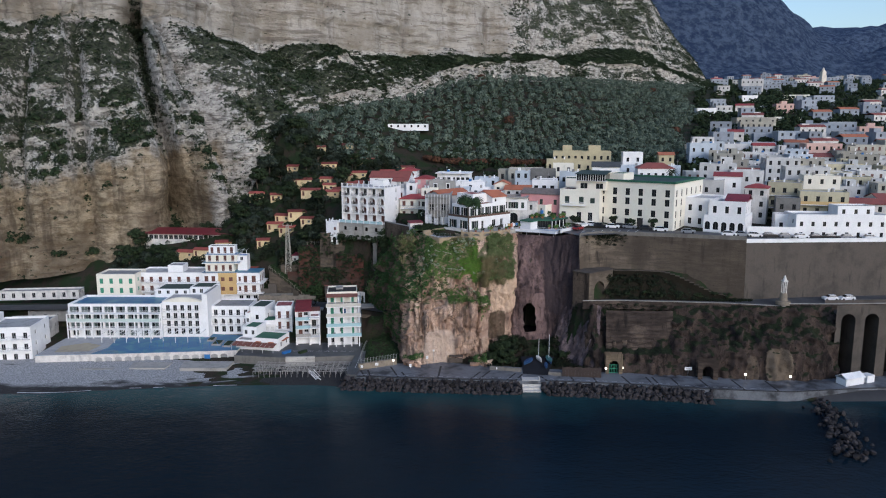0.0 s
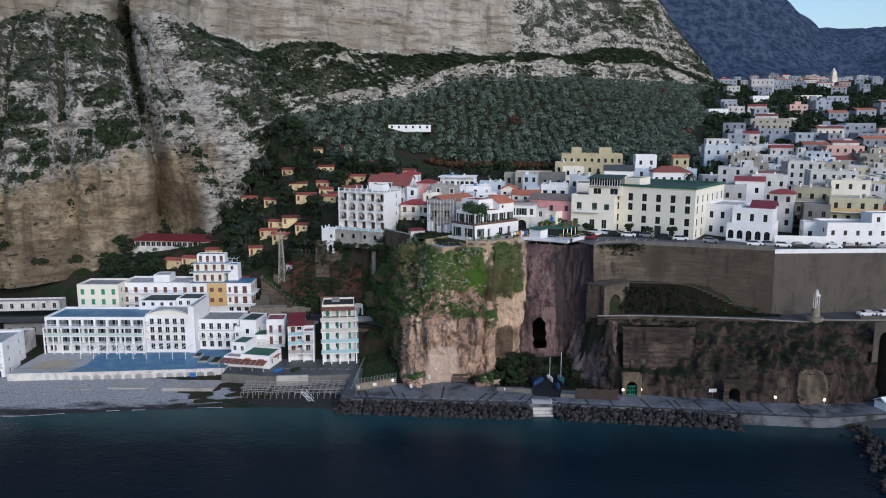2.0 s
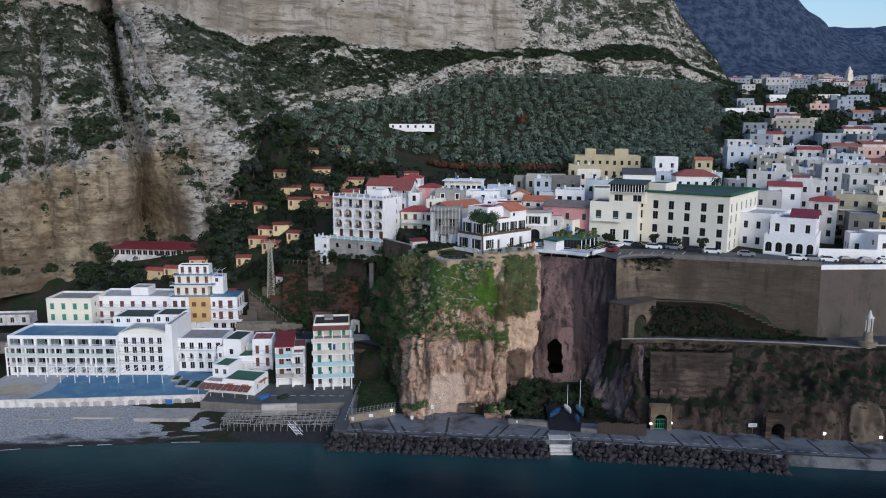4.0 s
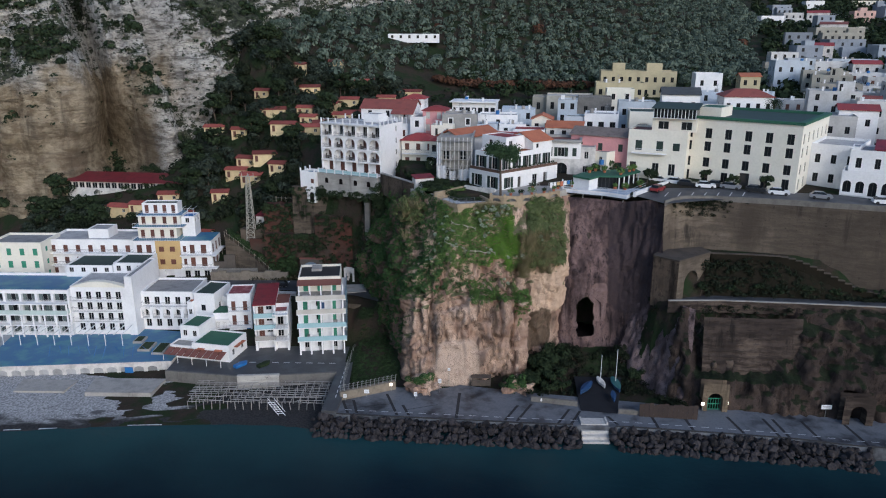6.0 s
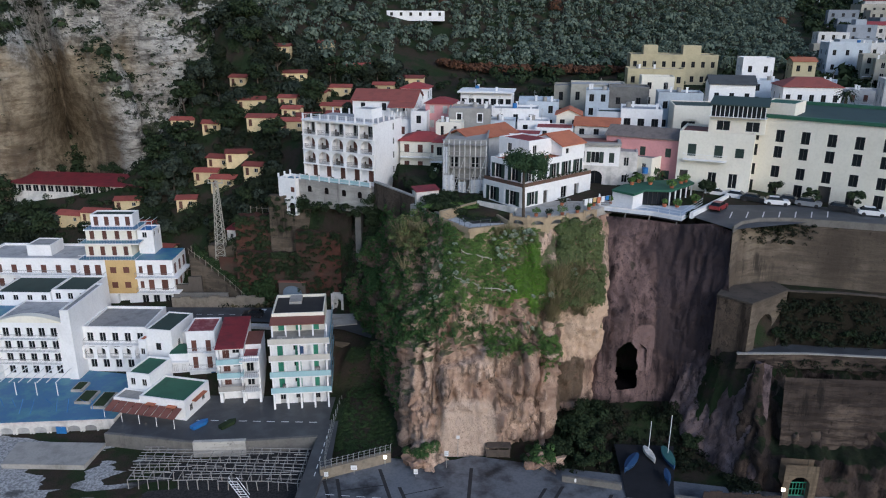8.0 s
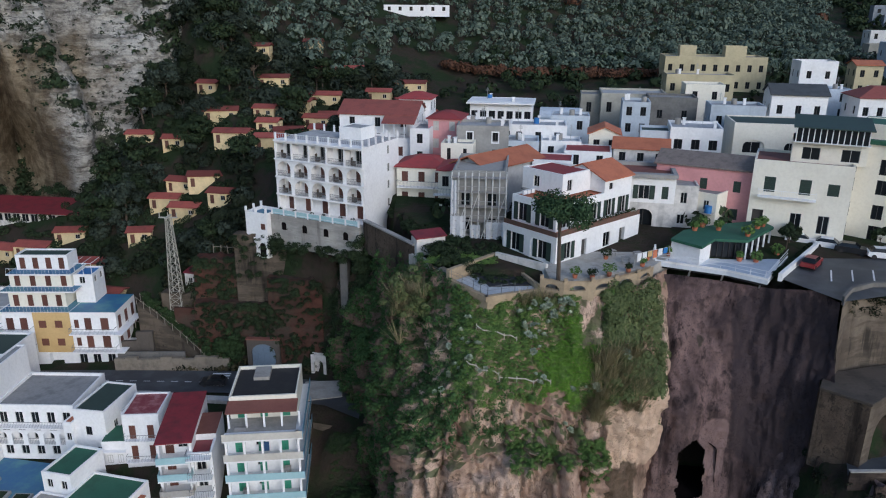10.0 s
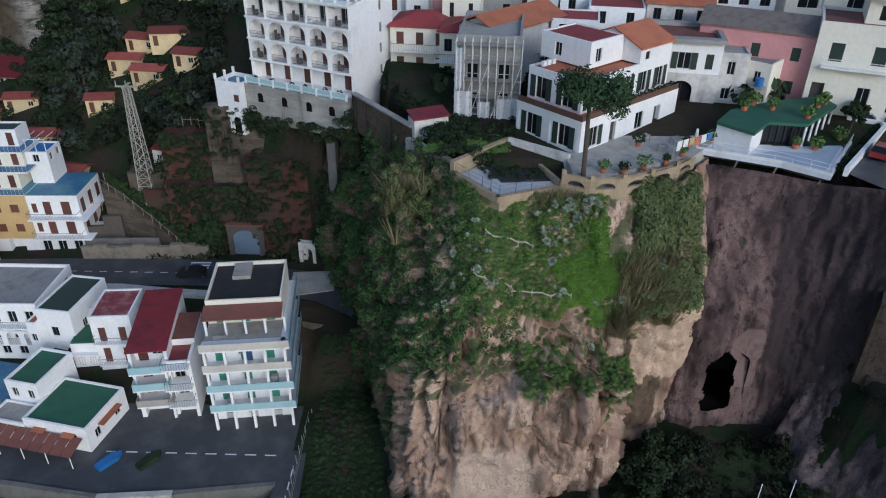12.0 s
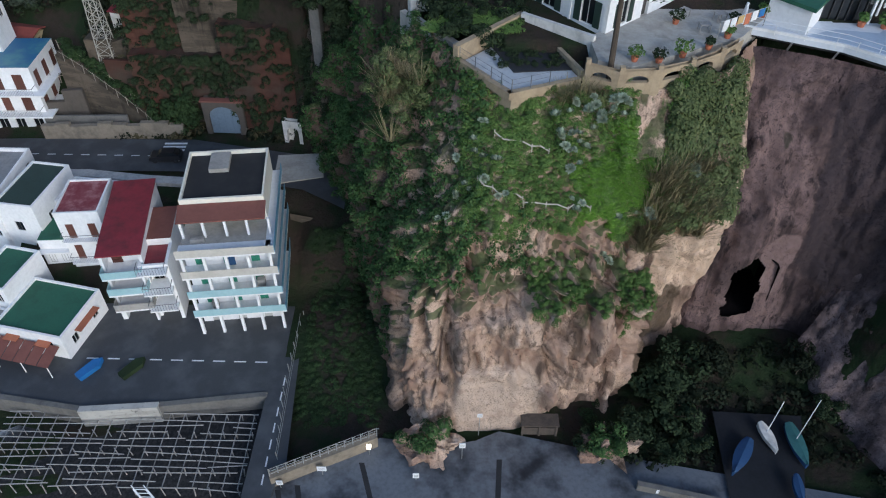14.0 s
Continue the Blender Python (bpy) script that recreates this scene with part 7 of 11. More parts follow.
def shore_details():
    g = G()
    g.prism([(-22.2, 183.6), (-12.5, 188.2), (-12.8, 188.8), (-22.5, 184.2)], 1.5, 4.0)
    structure("wall_sea", g, RUBBLE, "yellowish rubble wall with a fence above the promenade", "wall")
    f = thing("fence", "leaning pale metal fence on the rubble wall", "fence", 0, 0, 0)
    for i in range(14):
        k = i / 13
        x, y = -22.3 + 9.7 * k, 183.9 + 4.6 * k
        g = G()
        g.bar((x, y, 3.8), (x + 0.05, y, 5.2), 0.05)
        g.bar((x, y, 5.2), (x + 0.3, y - 0.25, 5.5), 0.04)
        part("post", g, STEEL, f)
    for z in (4.3, 4.75, 5.15):
        g = G()
        g.bar((-22.3, 183.9, z), (-12.6, 188.5, z), 0.02)
        part("wire", g, STEEL, f)
    f = thing("fence", "pale metal fence beside the ramp", "fence", 0, 0, 0)
    for i in range(13):
        k = i / 12
        x, y = -22.1 - 0.6 * math.sin(k * 3), 186.2 + 18 * k
        g = G()
        g.bar((x, y, 2.9), (x, y, 4.4), 0.05)
        part("post", g, STEEL, f)
    for z in (3.5, 4.2):
        g = G()
        g.bar((-22.1, 186.2, z), (-22.5, 204, z), 0.025)
        part("wire", g, STEEL, f)
    t = thing("landing_steps", "pale concrete landing steps down to the sea", "steps")
    for k, (y0, y1, z) in enumerate(((173.6, 174.4, 0.35), (174.4, 175.1, 0.95), (175.1, 175.8, 1.55), (175.8, 178.0, 2.46))):
        g = G()
        g.box(20.2, 24.8, y0, y1, -1, z)
        if k == 3:
            g.box(20.2, 20.5, y0, y1, z, z + 0.25)
            g.box(24.5, 24.8, y0, y1, z, z + 0.25)
        part("step", g, PALECONC, t)
    rng = random.Random(2)
    for x, y, z, w, hh in ((-17.6, 185.6, 3.2, 0.9, 0.7), (-4.2, 187.6, 4.4, 0.6, 0.8), (14.6, 184.2, 2.6, 0.9, 0.6), (-8.6, 185.2, 2.9, 0.6, 0.8), (-21.4, 184.2, 3.0, 0.6, 0.7), (63.3, 179.6, 4.0, 1.8, 0.8), (-2.5, 190.3, 5.6, 0.5, 0.5)):
        s = thing("notice_board", "small white notice board at the cliff foot", "sign", x, y - 0.6, z, group="notices along the promenade")
        g = G()
        g.box(-w / 2, w / 2, -0.04, 0.04, 0, hh)
        for k in range(2):
            g.box(-w * 0.35, w * 0.35, -0.046, -0.04, hh * (0.3 + 0.3 * k), hh * (0.4 + 0.3 * k), 1)
        part("board", g, [PAINTWHITE, FLATROOF], s)
        g = G()
        g.bar((0, 0.05, 2.3 - z), (0, 0.05, hh), 0.04)
        part("post", g, STEEL, s)
    glow, nt, b = nodes_of("lamp_glow")
    b.inputs["Emission Color"].default_value, b.inputs["Emission Strength"].default_value = (1, 0.86, 0.62, 1), 3.0
    for x, y in ((42.5, 181.2), (46.9, 181.6), (-13.3, 187.6), (77, 176.6), (87.6, 174.9)):
        s = thing("promenade_lamp", "small lit lamp on a short post", "lamp", x, y - 0.3, 2.3, group="lamps along the promenade")
        g = G()
        g.bar((0, 0, 0), (0, 0, 1.3), 0.05)
        part("post", g, STEEL, s)
        g = G()
        g.box(-0.22, 0.22, -0.15, 0.15, 1.3, 1.75)
        part("lantern", g, glow, s)
    for x0, y0, w, h, mat in ((42.4, 181.0, 4.4, 6.2, PORTAL), (65.0, 176.7, 5.0, 6.0, COURSED)):
        g = G()
        arch_wall(g, lambda u, v, d: (x0 + u, y0 - 0.1 * u + d, v), 0, w, 1.8, h + 1.6, w / 2 - 1.3, w / 2 + 1.3, 4.6, 1.3, 1.6)
        structure("wall_portal", g, mat, "old stone arch round a cave mouth at the promenade", "wall")
    gate = thing("cave_gate", "green barred gate across a cave mouth", "gate", 43.2, 181.6, 2.3)
    for i in range(7):
        g = G()
        g.bar((i * 0.45, 0, 0), (i * 0.45, 0, 2.3), 0.06)
        part("bar", g, SHUT_M, gate)
    for z in (0.15, 1.2, 2.25):
        g = G()
        g.box(-0.05, 2.75, -0.05, 0.05, z - 0.06, z + 0.06)
        part("rail", g, SHUT_M, gate)
    t = thing("timber_shelter", "grey broken timber shelter in the cliff foot", "shelter", 3.6, 189.6, 2.35)
    for nm, q in (("front_board", (-1.7, 1.7, 0.3, 0.5, 0, 1.1)), ("post", (-1.8, -1.6, 0.15, 0.4, 0, 1.7)), ("post", (-0.1, 0.1, 0.15, 0.4, 0, 1.6)), ("post", (1.6, 1.8, 0.15, 0.4, 0, 1.7)), ("roof", (-1.9, 1.9, 0.1, 1.6, 1.7, 1.82)), ("handrail", (-1.7, 1.7, 0.2, 0.32, 1.1, 1.3))):
        g = G()
        g.box(*q)
        part(nm, g, OLDWOOD, t)
    t = thing("hoarding", "dark brown board hoarding along the promenade", "fence", 30.8, 178.9, 2.3, -6)
    for k in range(12):
        g = G()
        g.box(k * 0.83, k * 0.83 + 0.8, 0, 0.08, 0, 2.5 + 0.12 * (k % 3))
        part("board", g, DARKBOARD, t)
    boat_cols = [BOATBLUE, OLDWHITE, surface("sea_green_cover", (0.04, 0.13, 0.13), None, 1.0), BOATBLUE]
    for i, (x, y, yaw, ln) in enumerate(((22.9, 187.0, 55, 4.4), (26.2, 189.2, 105, 3.2), (28.8, 188.4, 95, 4.6), (27.3, 183.6, 85, 2.8))):
        t = thing("boat", ("blue covered boat", "small white boat", "sea-green covered sailing boat", "blue dinghy")[i] + " drawn up on the slip below the cliff", "boat", x, y, 3.1, yaw, "boats on the slip")
        g = G()
        n = 9
        rings = []
        for k in range(n):
            u = k / (n - 1)
            w = ln * 0.17 * math.sin(math.pi * min(0.98, 0.12 + 0.88 * (1 - u))) ** 0.7
            xx = ln * (u - 0.5)
            rings.append([(xx, -w, 0.75 + 0.25 * u), (xx, -w * 0.75, 0.25), (xx, 0, 0.02 + 0.2 * u * u), (xx, w * 0.75, 0.25), (xx, w, 0.75 + 0.25 * u), (xx, 0, 0.95 + 0.2 * u)])
        for a, b2 in zip(rings, rings[1:]):
            for k in range(6):
                j = (k + 1) % 6
                g.face([a[k], b2[k], b2[j], a[j]], 1 if k >= 4 else 0)
        g.face(rings[0][::-1])
        g.face(rings[-1])
        part("hull", g, [BOATBLUE if i != 1 else OLDWHITE, boat_cols[i]], t)
        if i in (1, 2):
            g = G()
            g.bar((0.4, 0, 0.9), (0.4, 0, 7.5 if i == 2 else 6.0), 0.06)
            part("mast", g, PAINTWHITE, t)
    g = G()
    g.prism([(12.4, 184.0), (20.6, 182.2), (20.7, 182.7), (12.5, 184.5)], 2.2, 3.3)
    g.prism([(27.4, 179.8), (31, 179.2), (31.1, 179.7), (27.5, 180.3)], 2.2, 3.2)
    sl = G()
    sl.face([(20.9, 180.6, 2.45), (27.2, 179.6, 2.45), (30.6, 192.0, 3.3), (21.6, 192.4, 3.3)])
    structure("slipway", sl, DARKSLIP, "dark concrete boat slip rising from the promenade", "slipway")
    structure("wall_slip", g, DARKCONC, "low stone wall beside the boat slip", "wall")
    t = thing("kiosk", "white plastic-sheeted beach kiosk at the promenade end", "kiosk", 100, 171.5, 1.6, 20)
    g = G()
    g.box(0, 6, 0, 3, 0, 2.4)
    g.gable(0, 6, 0, 3, 2.4, 1.0, 0.2)
    g.box(7, 9.5, 0, 2.2, 0, 2.6)
    part("shell", g, PAINTWHITE, t)
    for k, (x, y, l) in enumerate(((-44, 196.4, BLUEPAINT), (-39.5, 196.6, DARKLEAF))):
        t = thing("covered_dinghy", "small dinghy under a blue sheet on the square", "boat", x, y, 3.05, 55)
        g = G()
        g.prism([(-1.4, -0.5), (0.9, -0.6), (1.7, 0), (0.9, 0.6), (-1.4, 0.5)], 0, 0.55)
        part("hull", g, l, t)


shore_details()

# ---- the upper town on the cliff ----
def arcaded_hotel():
    """White hotel with two storeys of arched loggias between square ones."""
    h = thing("arcaded_hotel", "white hotel with arched balconies and a railed roof terrace", "hotel", -33.1, 235.9, 35.4, -25.6)
    w, d = 16.2, 10.6
    g = G()
    fl = [0.0, 2.9, 5.7, 8.5, 11.4]
    n = 5
    bay = w / n
    at = lambda u, v, k: (u, k, v)
    for r in range(4):
        for i in range(n):
            u0, u1 = i * bay, (i + 1) * bay
            g = G()
            if r in (1, 2):
                arch_wall(g, at, u0, u1, fl[r], fl[r + 1], u0 + 0.35, u1 - 0.35, fl[r] + 1.3, 1.05, 0.28)
            elif r == 3:
                for q in ((u0, u0 + 0.14), (u1 - 0.14, u1)):
                    g.box(q[0], q[1], 0, 0.28, fl[r], fl[r + 1] - 0.45)
                g.box(u0, u1, 0, 0.28, fl[r + 1] - 0.45, fl[r + 1])
            else:
                g.box(u0, u0 + 0.2, 0, 0.28, fl[0], fl[1])
            part("loggia_bay", g, WHITE, h)
    back = {"front": [], "right": [], "left": []}
    for r in range(4):
        back["front"] += row(n, w, 1.3, fl[r] + 0.05, fl[r] + 2.2, "shut" if r in (0, 1, 2) else "win", 0.2)
    for z in (1.0, 3.9, 6.6, 9.4):
        back["right"] += [(5.4, 6.1, z, z + 1.3, 0.25, "win")]
    block(h, (0, w, 1.7, d, -9, 11.4), back, WHITE, FLATROOF, 0.0)
    for r in range(5):
        g = G()
        g.box(0, w, -0.25, 1.69, fl[r] - 0.22, fl[r] - 0.002)
        part("floor_slab", g, WHITE, h)
    for r in (1, 2, 3):
        for i in range(n):
            g = G()
            u0, u1 = i * bay + 0.36, (i + 1) * bay - 0.36
            for z in (0.1, 0.5, 0.86):
                g.box(u0, u1, 0.06, 0.1, fl[r] + z, fl[r] + z + 0.04)
            for k in range(15):
                g.box(u0 + (u1 - u0) * k / 14 - 0.012, u0 + (u1 - u0) * k / 14 + 0.012, 0.065, 0.095, fl[r] + 0.002, fl[r] + 0.86)
            tagged(part("railing", g, RAIL, h), "", "", "", "stuff")
            if (i + r) % 2:
                g = G()
                g.box(u0 + 0.5, u0 + 1.1, 0.5, 1.0, fl[r] + 0.002, fl[r] + 0.7)
                g.box(u0 + 0.5, u0 + 0.56, 0.5, 1.0, fl[r] + 0.7, fl[r] + 1.2)
                part("balcony_seat", g, OLDWOOD, h)
    for i in range(1, n):
        g = G()
        g.box(i * bay - 0.08, i * bay + 0.08, 0.29, 1.69, 2.7, 11.2)
        part("party_wall", g, WHITE, h)
    for x in (0, w - 0.28):
        g = G()
        g.box(x, x + 0.28, 0.285, 1.69, -9, 11.4)
        part("end_wall", g, WHITE, h)
    for i in range(9):
        for y in (0.1, d - 0.3):
            g = G()
            g.box(i * 2.0, i * 2.0 + 0.25, y, y + 0.25, 11.4, 12.5)
            part("roof_post", g, WHITE, h)
    for k in range(4):
        g = G()
        g.box(w - 0.3, w - 0.05, 2 + k * 2.0, 2.25 + k * 2.0, 11.4, 12.5)
        part("roof_post", g, WHITE, h)
    railing(h, 0, w, 0.2, 11.4, 1.0, PAINTWHITE, None, 0.4, "roof_railing")
    block(h, (8.5, 12.5, 5.5, 9.5, 11.4, 13.2), {}, WHITE, FLATROOF, 0.1, name="stair_head")
    # stone base and the small tower at its corner
    g = G()
    g.box(-0.3, w + 0.1, -1.59, 1.6, -5.4, -0.25)
    part("base", g, PALESTONE, h, "weathered pale stone base")
    for u in (1.6, 5.6, 9.6, 13.2):
        g = G()
        arch_wall(g, lambda a, v, k: (u + a, -1.75 + k, v), 0, 1.5, -2.6, -0.9, 0.25, 1.25, -1.7, 0.5, 0.15)
        part("base_arch", g, PALESTONE, h, "small blind arch")
        # flat dark sheet stands in for the arch's shaded hollow
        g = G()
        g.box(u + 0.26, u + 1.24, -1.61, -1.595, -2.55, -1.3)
        part("arch_recess", g, SHADEBLACK, h, "dark recess")
    g = G()
    for z in (0.05, 0.7):
        g.box(0, w, -1.56, -1.5, z, z + 0.06)
    for i in range(8):
        g.box(w * i / 7 - 0.12, w * i / 7 + 0.12, -1.62, -1.4, -0.25, 0.85)
    part("terrace_railing", g, PAINTWHITE, h)
    for i in range(7):
        g = G()
        g.box(w * i / 7 + 0.14, w * (i + 1) / 7 - 0.14, -1.54, -1.52, -0.15, 0.66)
        part("glass_panel", g, AQUA, h, "blue-green glass panel")
    for u in (1.2, 4.0, 7.2, 9.4, 12.6, 14.8):
        g = G()
        g.bar((u, -0.9, -0.24), (u, -0.9, 0.2), 0.2, 0, 8, 0.26)
        part("planter", g, TILE, h)
        g = G()
        leaf_quads(g, (u, -0.9, 0.5), (0.4, 0.4, 0.4), 60, 0.14, random.Random(int(u * 10)))
        part("planter_leaves", g, DARKLEAF, h)
    block(h, (-4.6, -0.35, -2.6, 1.4, -7.5, -0.6), {"front": [(3.0, 3.9, -2.8, -1.8, 0.2, "shut")], "right": []}, WHITE, BLUEDECK, 0.5, name="corner_tower")
    for u in (-4.35, -2.3):
        g = G()
        arch_wall(g, lambda a, v, k: (u + a, -2.72 + k, v), 0, 1.9, -7.4, -4.2, 0.3, 1.6, -5.6, 0.65, 0.11)
        part("tower_arch", g, WHITE, h)
        # same dark sheet, shade of the tower arch
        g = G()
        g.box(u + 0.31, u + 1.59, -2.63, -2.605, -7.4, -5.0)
        part("arch_recess", g, SHADEBLACK, h, "dark recess")
    g = G()
    for x, y in ((-4.5, -2.5), (-2.5, -2.5), (-0.5, -2.5), (-4.5, -0.6), (-4.5, 1.2)):
        g.box(x - 0.14, x + 0.14, y - 0.14, y + 0.14, -0.1, 0.7)
    part("parapet_post", g, WHITE, h)


arcaded_hotel()


def villa():
    """White villa with arched ground-floor windows, planted terrace and red roofs."""
    h = thing("villa", "white villa with arched windows, planted balconies and red roofs", "villa", 7.7, 209.4, 36.0, 42)
    # local x along the courtyard front, y back along the garden front
    lo = {"left": row(2, 9.2, 1.5, 0.3, 2.7, "open", 0.3), "front": [(1.6, 2.9, 0.4, 2.6, 0.3, "open"), (5.0, 6.0, 0.05, 2.4, 0.3, ""), (9.5, 11, 0.4, 2.4, 0.3, "win"), (13, 14.2, 0.05, 2.4, 0.5, "")]}
    block(h, (0, 17.5, 0, 9.2, -1.2, 3.6), lo, WHITE, TILE, 0.0, SHUT_G)
    up = {"left": row(2, 7.6, 1.5, 3.9, 6.3, "open", 0.3), "front": row(5, 15.5, 1.2, 3.9, 6.2, "open", 0.3)}
    block(h, (1.6, 17.2, 1.6, 9.2, 3.6, 7.0), up, WHITE, TILE, 0.2, SHUT_G, name="upper_storey")
    g = G()
    g.gable(11.2, 17.2, 1.6, 9.2, 8.8, 1.7, 0.3, "x")
    part("roof", g, TILE, h, "terracotta tiled roof")
    block(h, (11.2, 17.2, 1.603, 9.2, 7.2, 8.8), {"front": [(1.0, 1.8, 7.5, 8.4, 0.2, "dark")]}, WHITE, FLATROOF, 0.0, name="gable_storey")
    g = G()
    for xx in (11.22, 17.18):
        g.face([(xx, 1.6, 8.8), (xx, 9.2, 8.8), (xx, 5.4, 10.5)])
    part("gable_wall", g, WHITE, h)
    block(h, (5.4, 11.18, 4.0, 11.0, 7.2, 9.9), {"front": [(1, 2, 7.7, 9.2, 0.25, "win")], "left": [(2, 3, 7.7, 9.2, 0.25, "win")]}, WHITE, REDTILE, 0.15, name="attic")
    g = G()
    g.box(0.05, 17.4, 0.02, 0.1, 3.6, 4.2)
    g.box(0.05, 0.13, 0.1, 9.1, 3.6, 4.2)
    part("balcony_railing", g, surface("rusty_planters", (0.14, 0.07, 0.05), (0.05, 0.06, 0.03), 0.8), h, "planted rust-brown balcony railing")
    for i in range(12):
        g = G()
        leaf_quads(g, (3.0 + i * 1.2, 0.3, 4.35), (0.55, 0.25, 0.3), 60, 0.12, random.Random(900 + i))
        part("balcony_plant", g, DARKLEAF, h)
    for u in (0.2, 4.8):
        g = G()
        arch_wall(g, lambda a, v, q: (-0.09 + q, 9.2 - u - a, v), 0, 4.2, -0.2, 3.55, 0.25, 3.95, 2.2, 0.95, 0.085)
        part("blind_arch", g, WHITE, h)
    for x, z in ((0.9, 7.3), (1.6, 7.3), (2.4, 7.3)):
        g = G()
        g.box(x + 1.2, x + 1.75, 7.6, 7.95, z - 0.05, z + 0.5)
        part("air_conditioner", g, PAINTWHITE, h)
    # wing
    k = thing("villa_wing", "weathered white wing with arches and dark shutters", "house", 17.4, 225.3, 36.4, -10.5)
    hs = {"front": [(0.7, 2.0, 4.4, 6.4, 0.3, "open"), (3.8, 5.3, 4.4, 6.4, 0.3, "open"), (7.0, 7.9, 4.5, 6.3, 0.3, "shut"), (0.4, 2.7, 0.1, 3.2, 1.9, "dark"), (3.3, 6.1, 0.1, 3.4, 1.9, "dark")], "right": []}
    block(k, (0, 8.8, 0.31, 9, -1.5, 7.6), hs, WHITE, BROWNROOF, 0.0, SHUT_G)
    g = G()
    for u0, u1, a, b in ((0, 2.9, 0.4, 2.6), (2.9, 6.4, 3.3, 6.0)):
        arch_wall(g, lambda u, v, d: (u, d, v), u0, u1, -1.5, 3.9, a, b, 1.9, 1.15, 0.28)
    g.box(6.4, 8.8, 0, 0.28, -1.5, 3.9)
    part("arch_front", g, OLDWHITE, k)
    g = G()
    g.box(-0.25, 9.0, -0.35, 0.9, 7.6, 8.1)
    g.box(-0.25, 9.0, 8.2, 9.2, 7.6, 8.1)
    g.box(-0.25, 0.4, 0.9, 8.2, 7.6, 8.1)
    g.box(8.4, 9.0, 0.9, 8.2, 7.6, 8.1)
    part("roof_parapet", g, GREY, k, "dark weathered roof parapet")
    block(k, (8.81, 12.0, 0.4, 8.5, -1.5, 6.4), {"front": [(0.8, 1.7, 4.0, 5.6, 0.3, "win"), (0.6, 1.6, 1.0, 2.4, 0.3, "win")]}, OLDWHITE, FLATROOF, 0.2, name="side_block")
    cr = thing("cream_house", "narrow cream house with a blank side wall above the cafe", "house", 28.2, 225.5, 36.2, -42)
    block(cr, (0, 4.5, 0, 11.3, -1.5, 5.6), {"front": [(2.6, 3.4, 3.4, 4.8, 0.25, "win")]}, CREAM, FLATROOF, 0.25)
    g = G()
    g.bar((3.6, -0.45, 3.2), (3.6, -0.45, 4.2), 0.5, 0, 12)
    part("tank", g, BLUEPAINT, cr, "blue plastic water tank")
    g = G()
    g.box(2.9, 4.3, -1.0, 0.0, 3.0, 3.2)
    part("tank_shelf", g, CONCRETE, cr)
    # courtyard and garden walls
    g = G()
    g.prism([(6.2, 208.8), (6.4, 204.6), (9, 203.6), (19.8, 209.2), (23.4, 213.6), (28.2, 223.6), (17.6, 225.2), (12.5, 214.5)], 34.5, 36.2)
    structure("courtyard", g, GREYSTONE, "pale paved courtyard of the villa", "pavement")
    w = thing("garden_wall", "curved stone garden wall with arched openings above the cliff", "wall")
    pts = [(5.2, 203.4), (7.8, 202.2), (11, 202.6), (14, 203.9), (17, 205.8), (19.6, 208.2)]
    for (x0, y0), (x1, y1) in zip(pts, pts[1:]):
        g = G()
        ln = math.hypot(x1 - x0, y1 - y0)
        ux, uy = (x1 - x0) / ln, (y1 - y0) / ln
        arch_wall(g, lambda u, v, d: (x0 + ux * u - uy * d, y0 + uy * u + ux * d, v), 0, ln, 33.6, 36.5, ln * 0.2, ln * 0.8, 35.5, 0.55, 0.4, sill=35.4)
        g.box(x0, x0 + 0.4, y0, y0 + 0.4, 33.6, 36.9)
        part("panel", g, OCHRESTONE, w)
    # terrace with a pool-dark bed and its stone walls
    g = G()
    g.prism([(-5.2, 206.2), (-1.0, 201.0), (5, 203.6), (1.5, 213.0)], 32.6, 34.9, 0, 1)
    structure("terrace_garden", g, [OCHRESTONE, PALEFLOOR], "pale stone garden terrace on the cliff edge", "terrace")
    g = G()
    g.prism([(-0.6, 204.6), (4.4, 205.2), (2.0, 211.2), (-2.4, 209.2)], 34.9, 35.0)
    t = thing("garden_bed", "dark planted bed on the terrace", "garden bed")
    part("soil", g, DARKROOF, t)
    g = G()
    g.prism([(-5.4, 206.2), (1.2, 213.4), (0.9, 213.8), (-5.8, 206.6)], 34, 36.4)
    g.prism([(-5.6, 206.4), (-3.0, 203.2), (-2.6, 203.5), (-5.2, 206.7)], 33, 35.2)
    g.prism([(-1.2, 200.8), (5.0, 203.4), (4.8, 203.8), (-1.4, 201.3)], 34.5, 35.15)
    g.prism([(-3.2, 203.2), (-1.2, 200.8), (-0.8, 201.1), (-2.8, 203.5)], 34.5, 35.15)
    g.prism([(1.4, 213.2), (5.0, 204.0), (5.3, 204.2), (1.7, 213.4)], 34.5, 35.5)
    gw = G()
    gw.prism([(0.4, 212.2), (6.4, 207.8), (6.65, 208.1), (0.65, 212.5)], 34.8, 36.7)
    structure("wall_terrace_white", gw, OLDWHITE, "low weathered white wall before the villa", "wall")
    structure("wall_garden", g, OCHRESTONE, "ochre stone wall of the garden terrace", "wall")
    f = thing("chain_fence", "grey wire fence on posts along the terrace edge", "fence")
    fp = [(-5.2, 206.4), (-3.9, 204.7), (-2.6, 203.1), (-1.8, 202.1), (-1.0, 201.1), (0.6, 201.8), (2.2, 202.5)]
    for k, (px, py) in enumerate(fp):
        g = G()
        g.bar((px, py, 34.9), (px, py, 36.3), 0.04)
        part("post", g, RAIL, f)
        if k:
            g = G()
            for z in (35.3, 35.8, 36.25):
                g.bar((fp[k - 1][0], fp[k - 1][1], z), (px, py, z), 0.018)
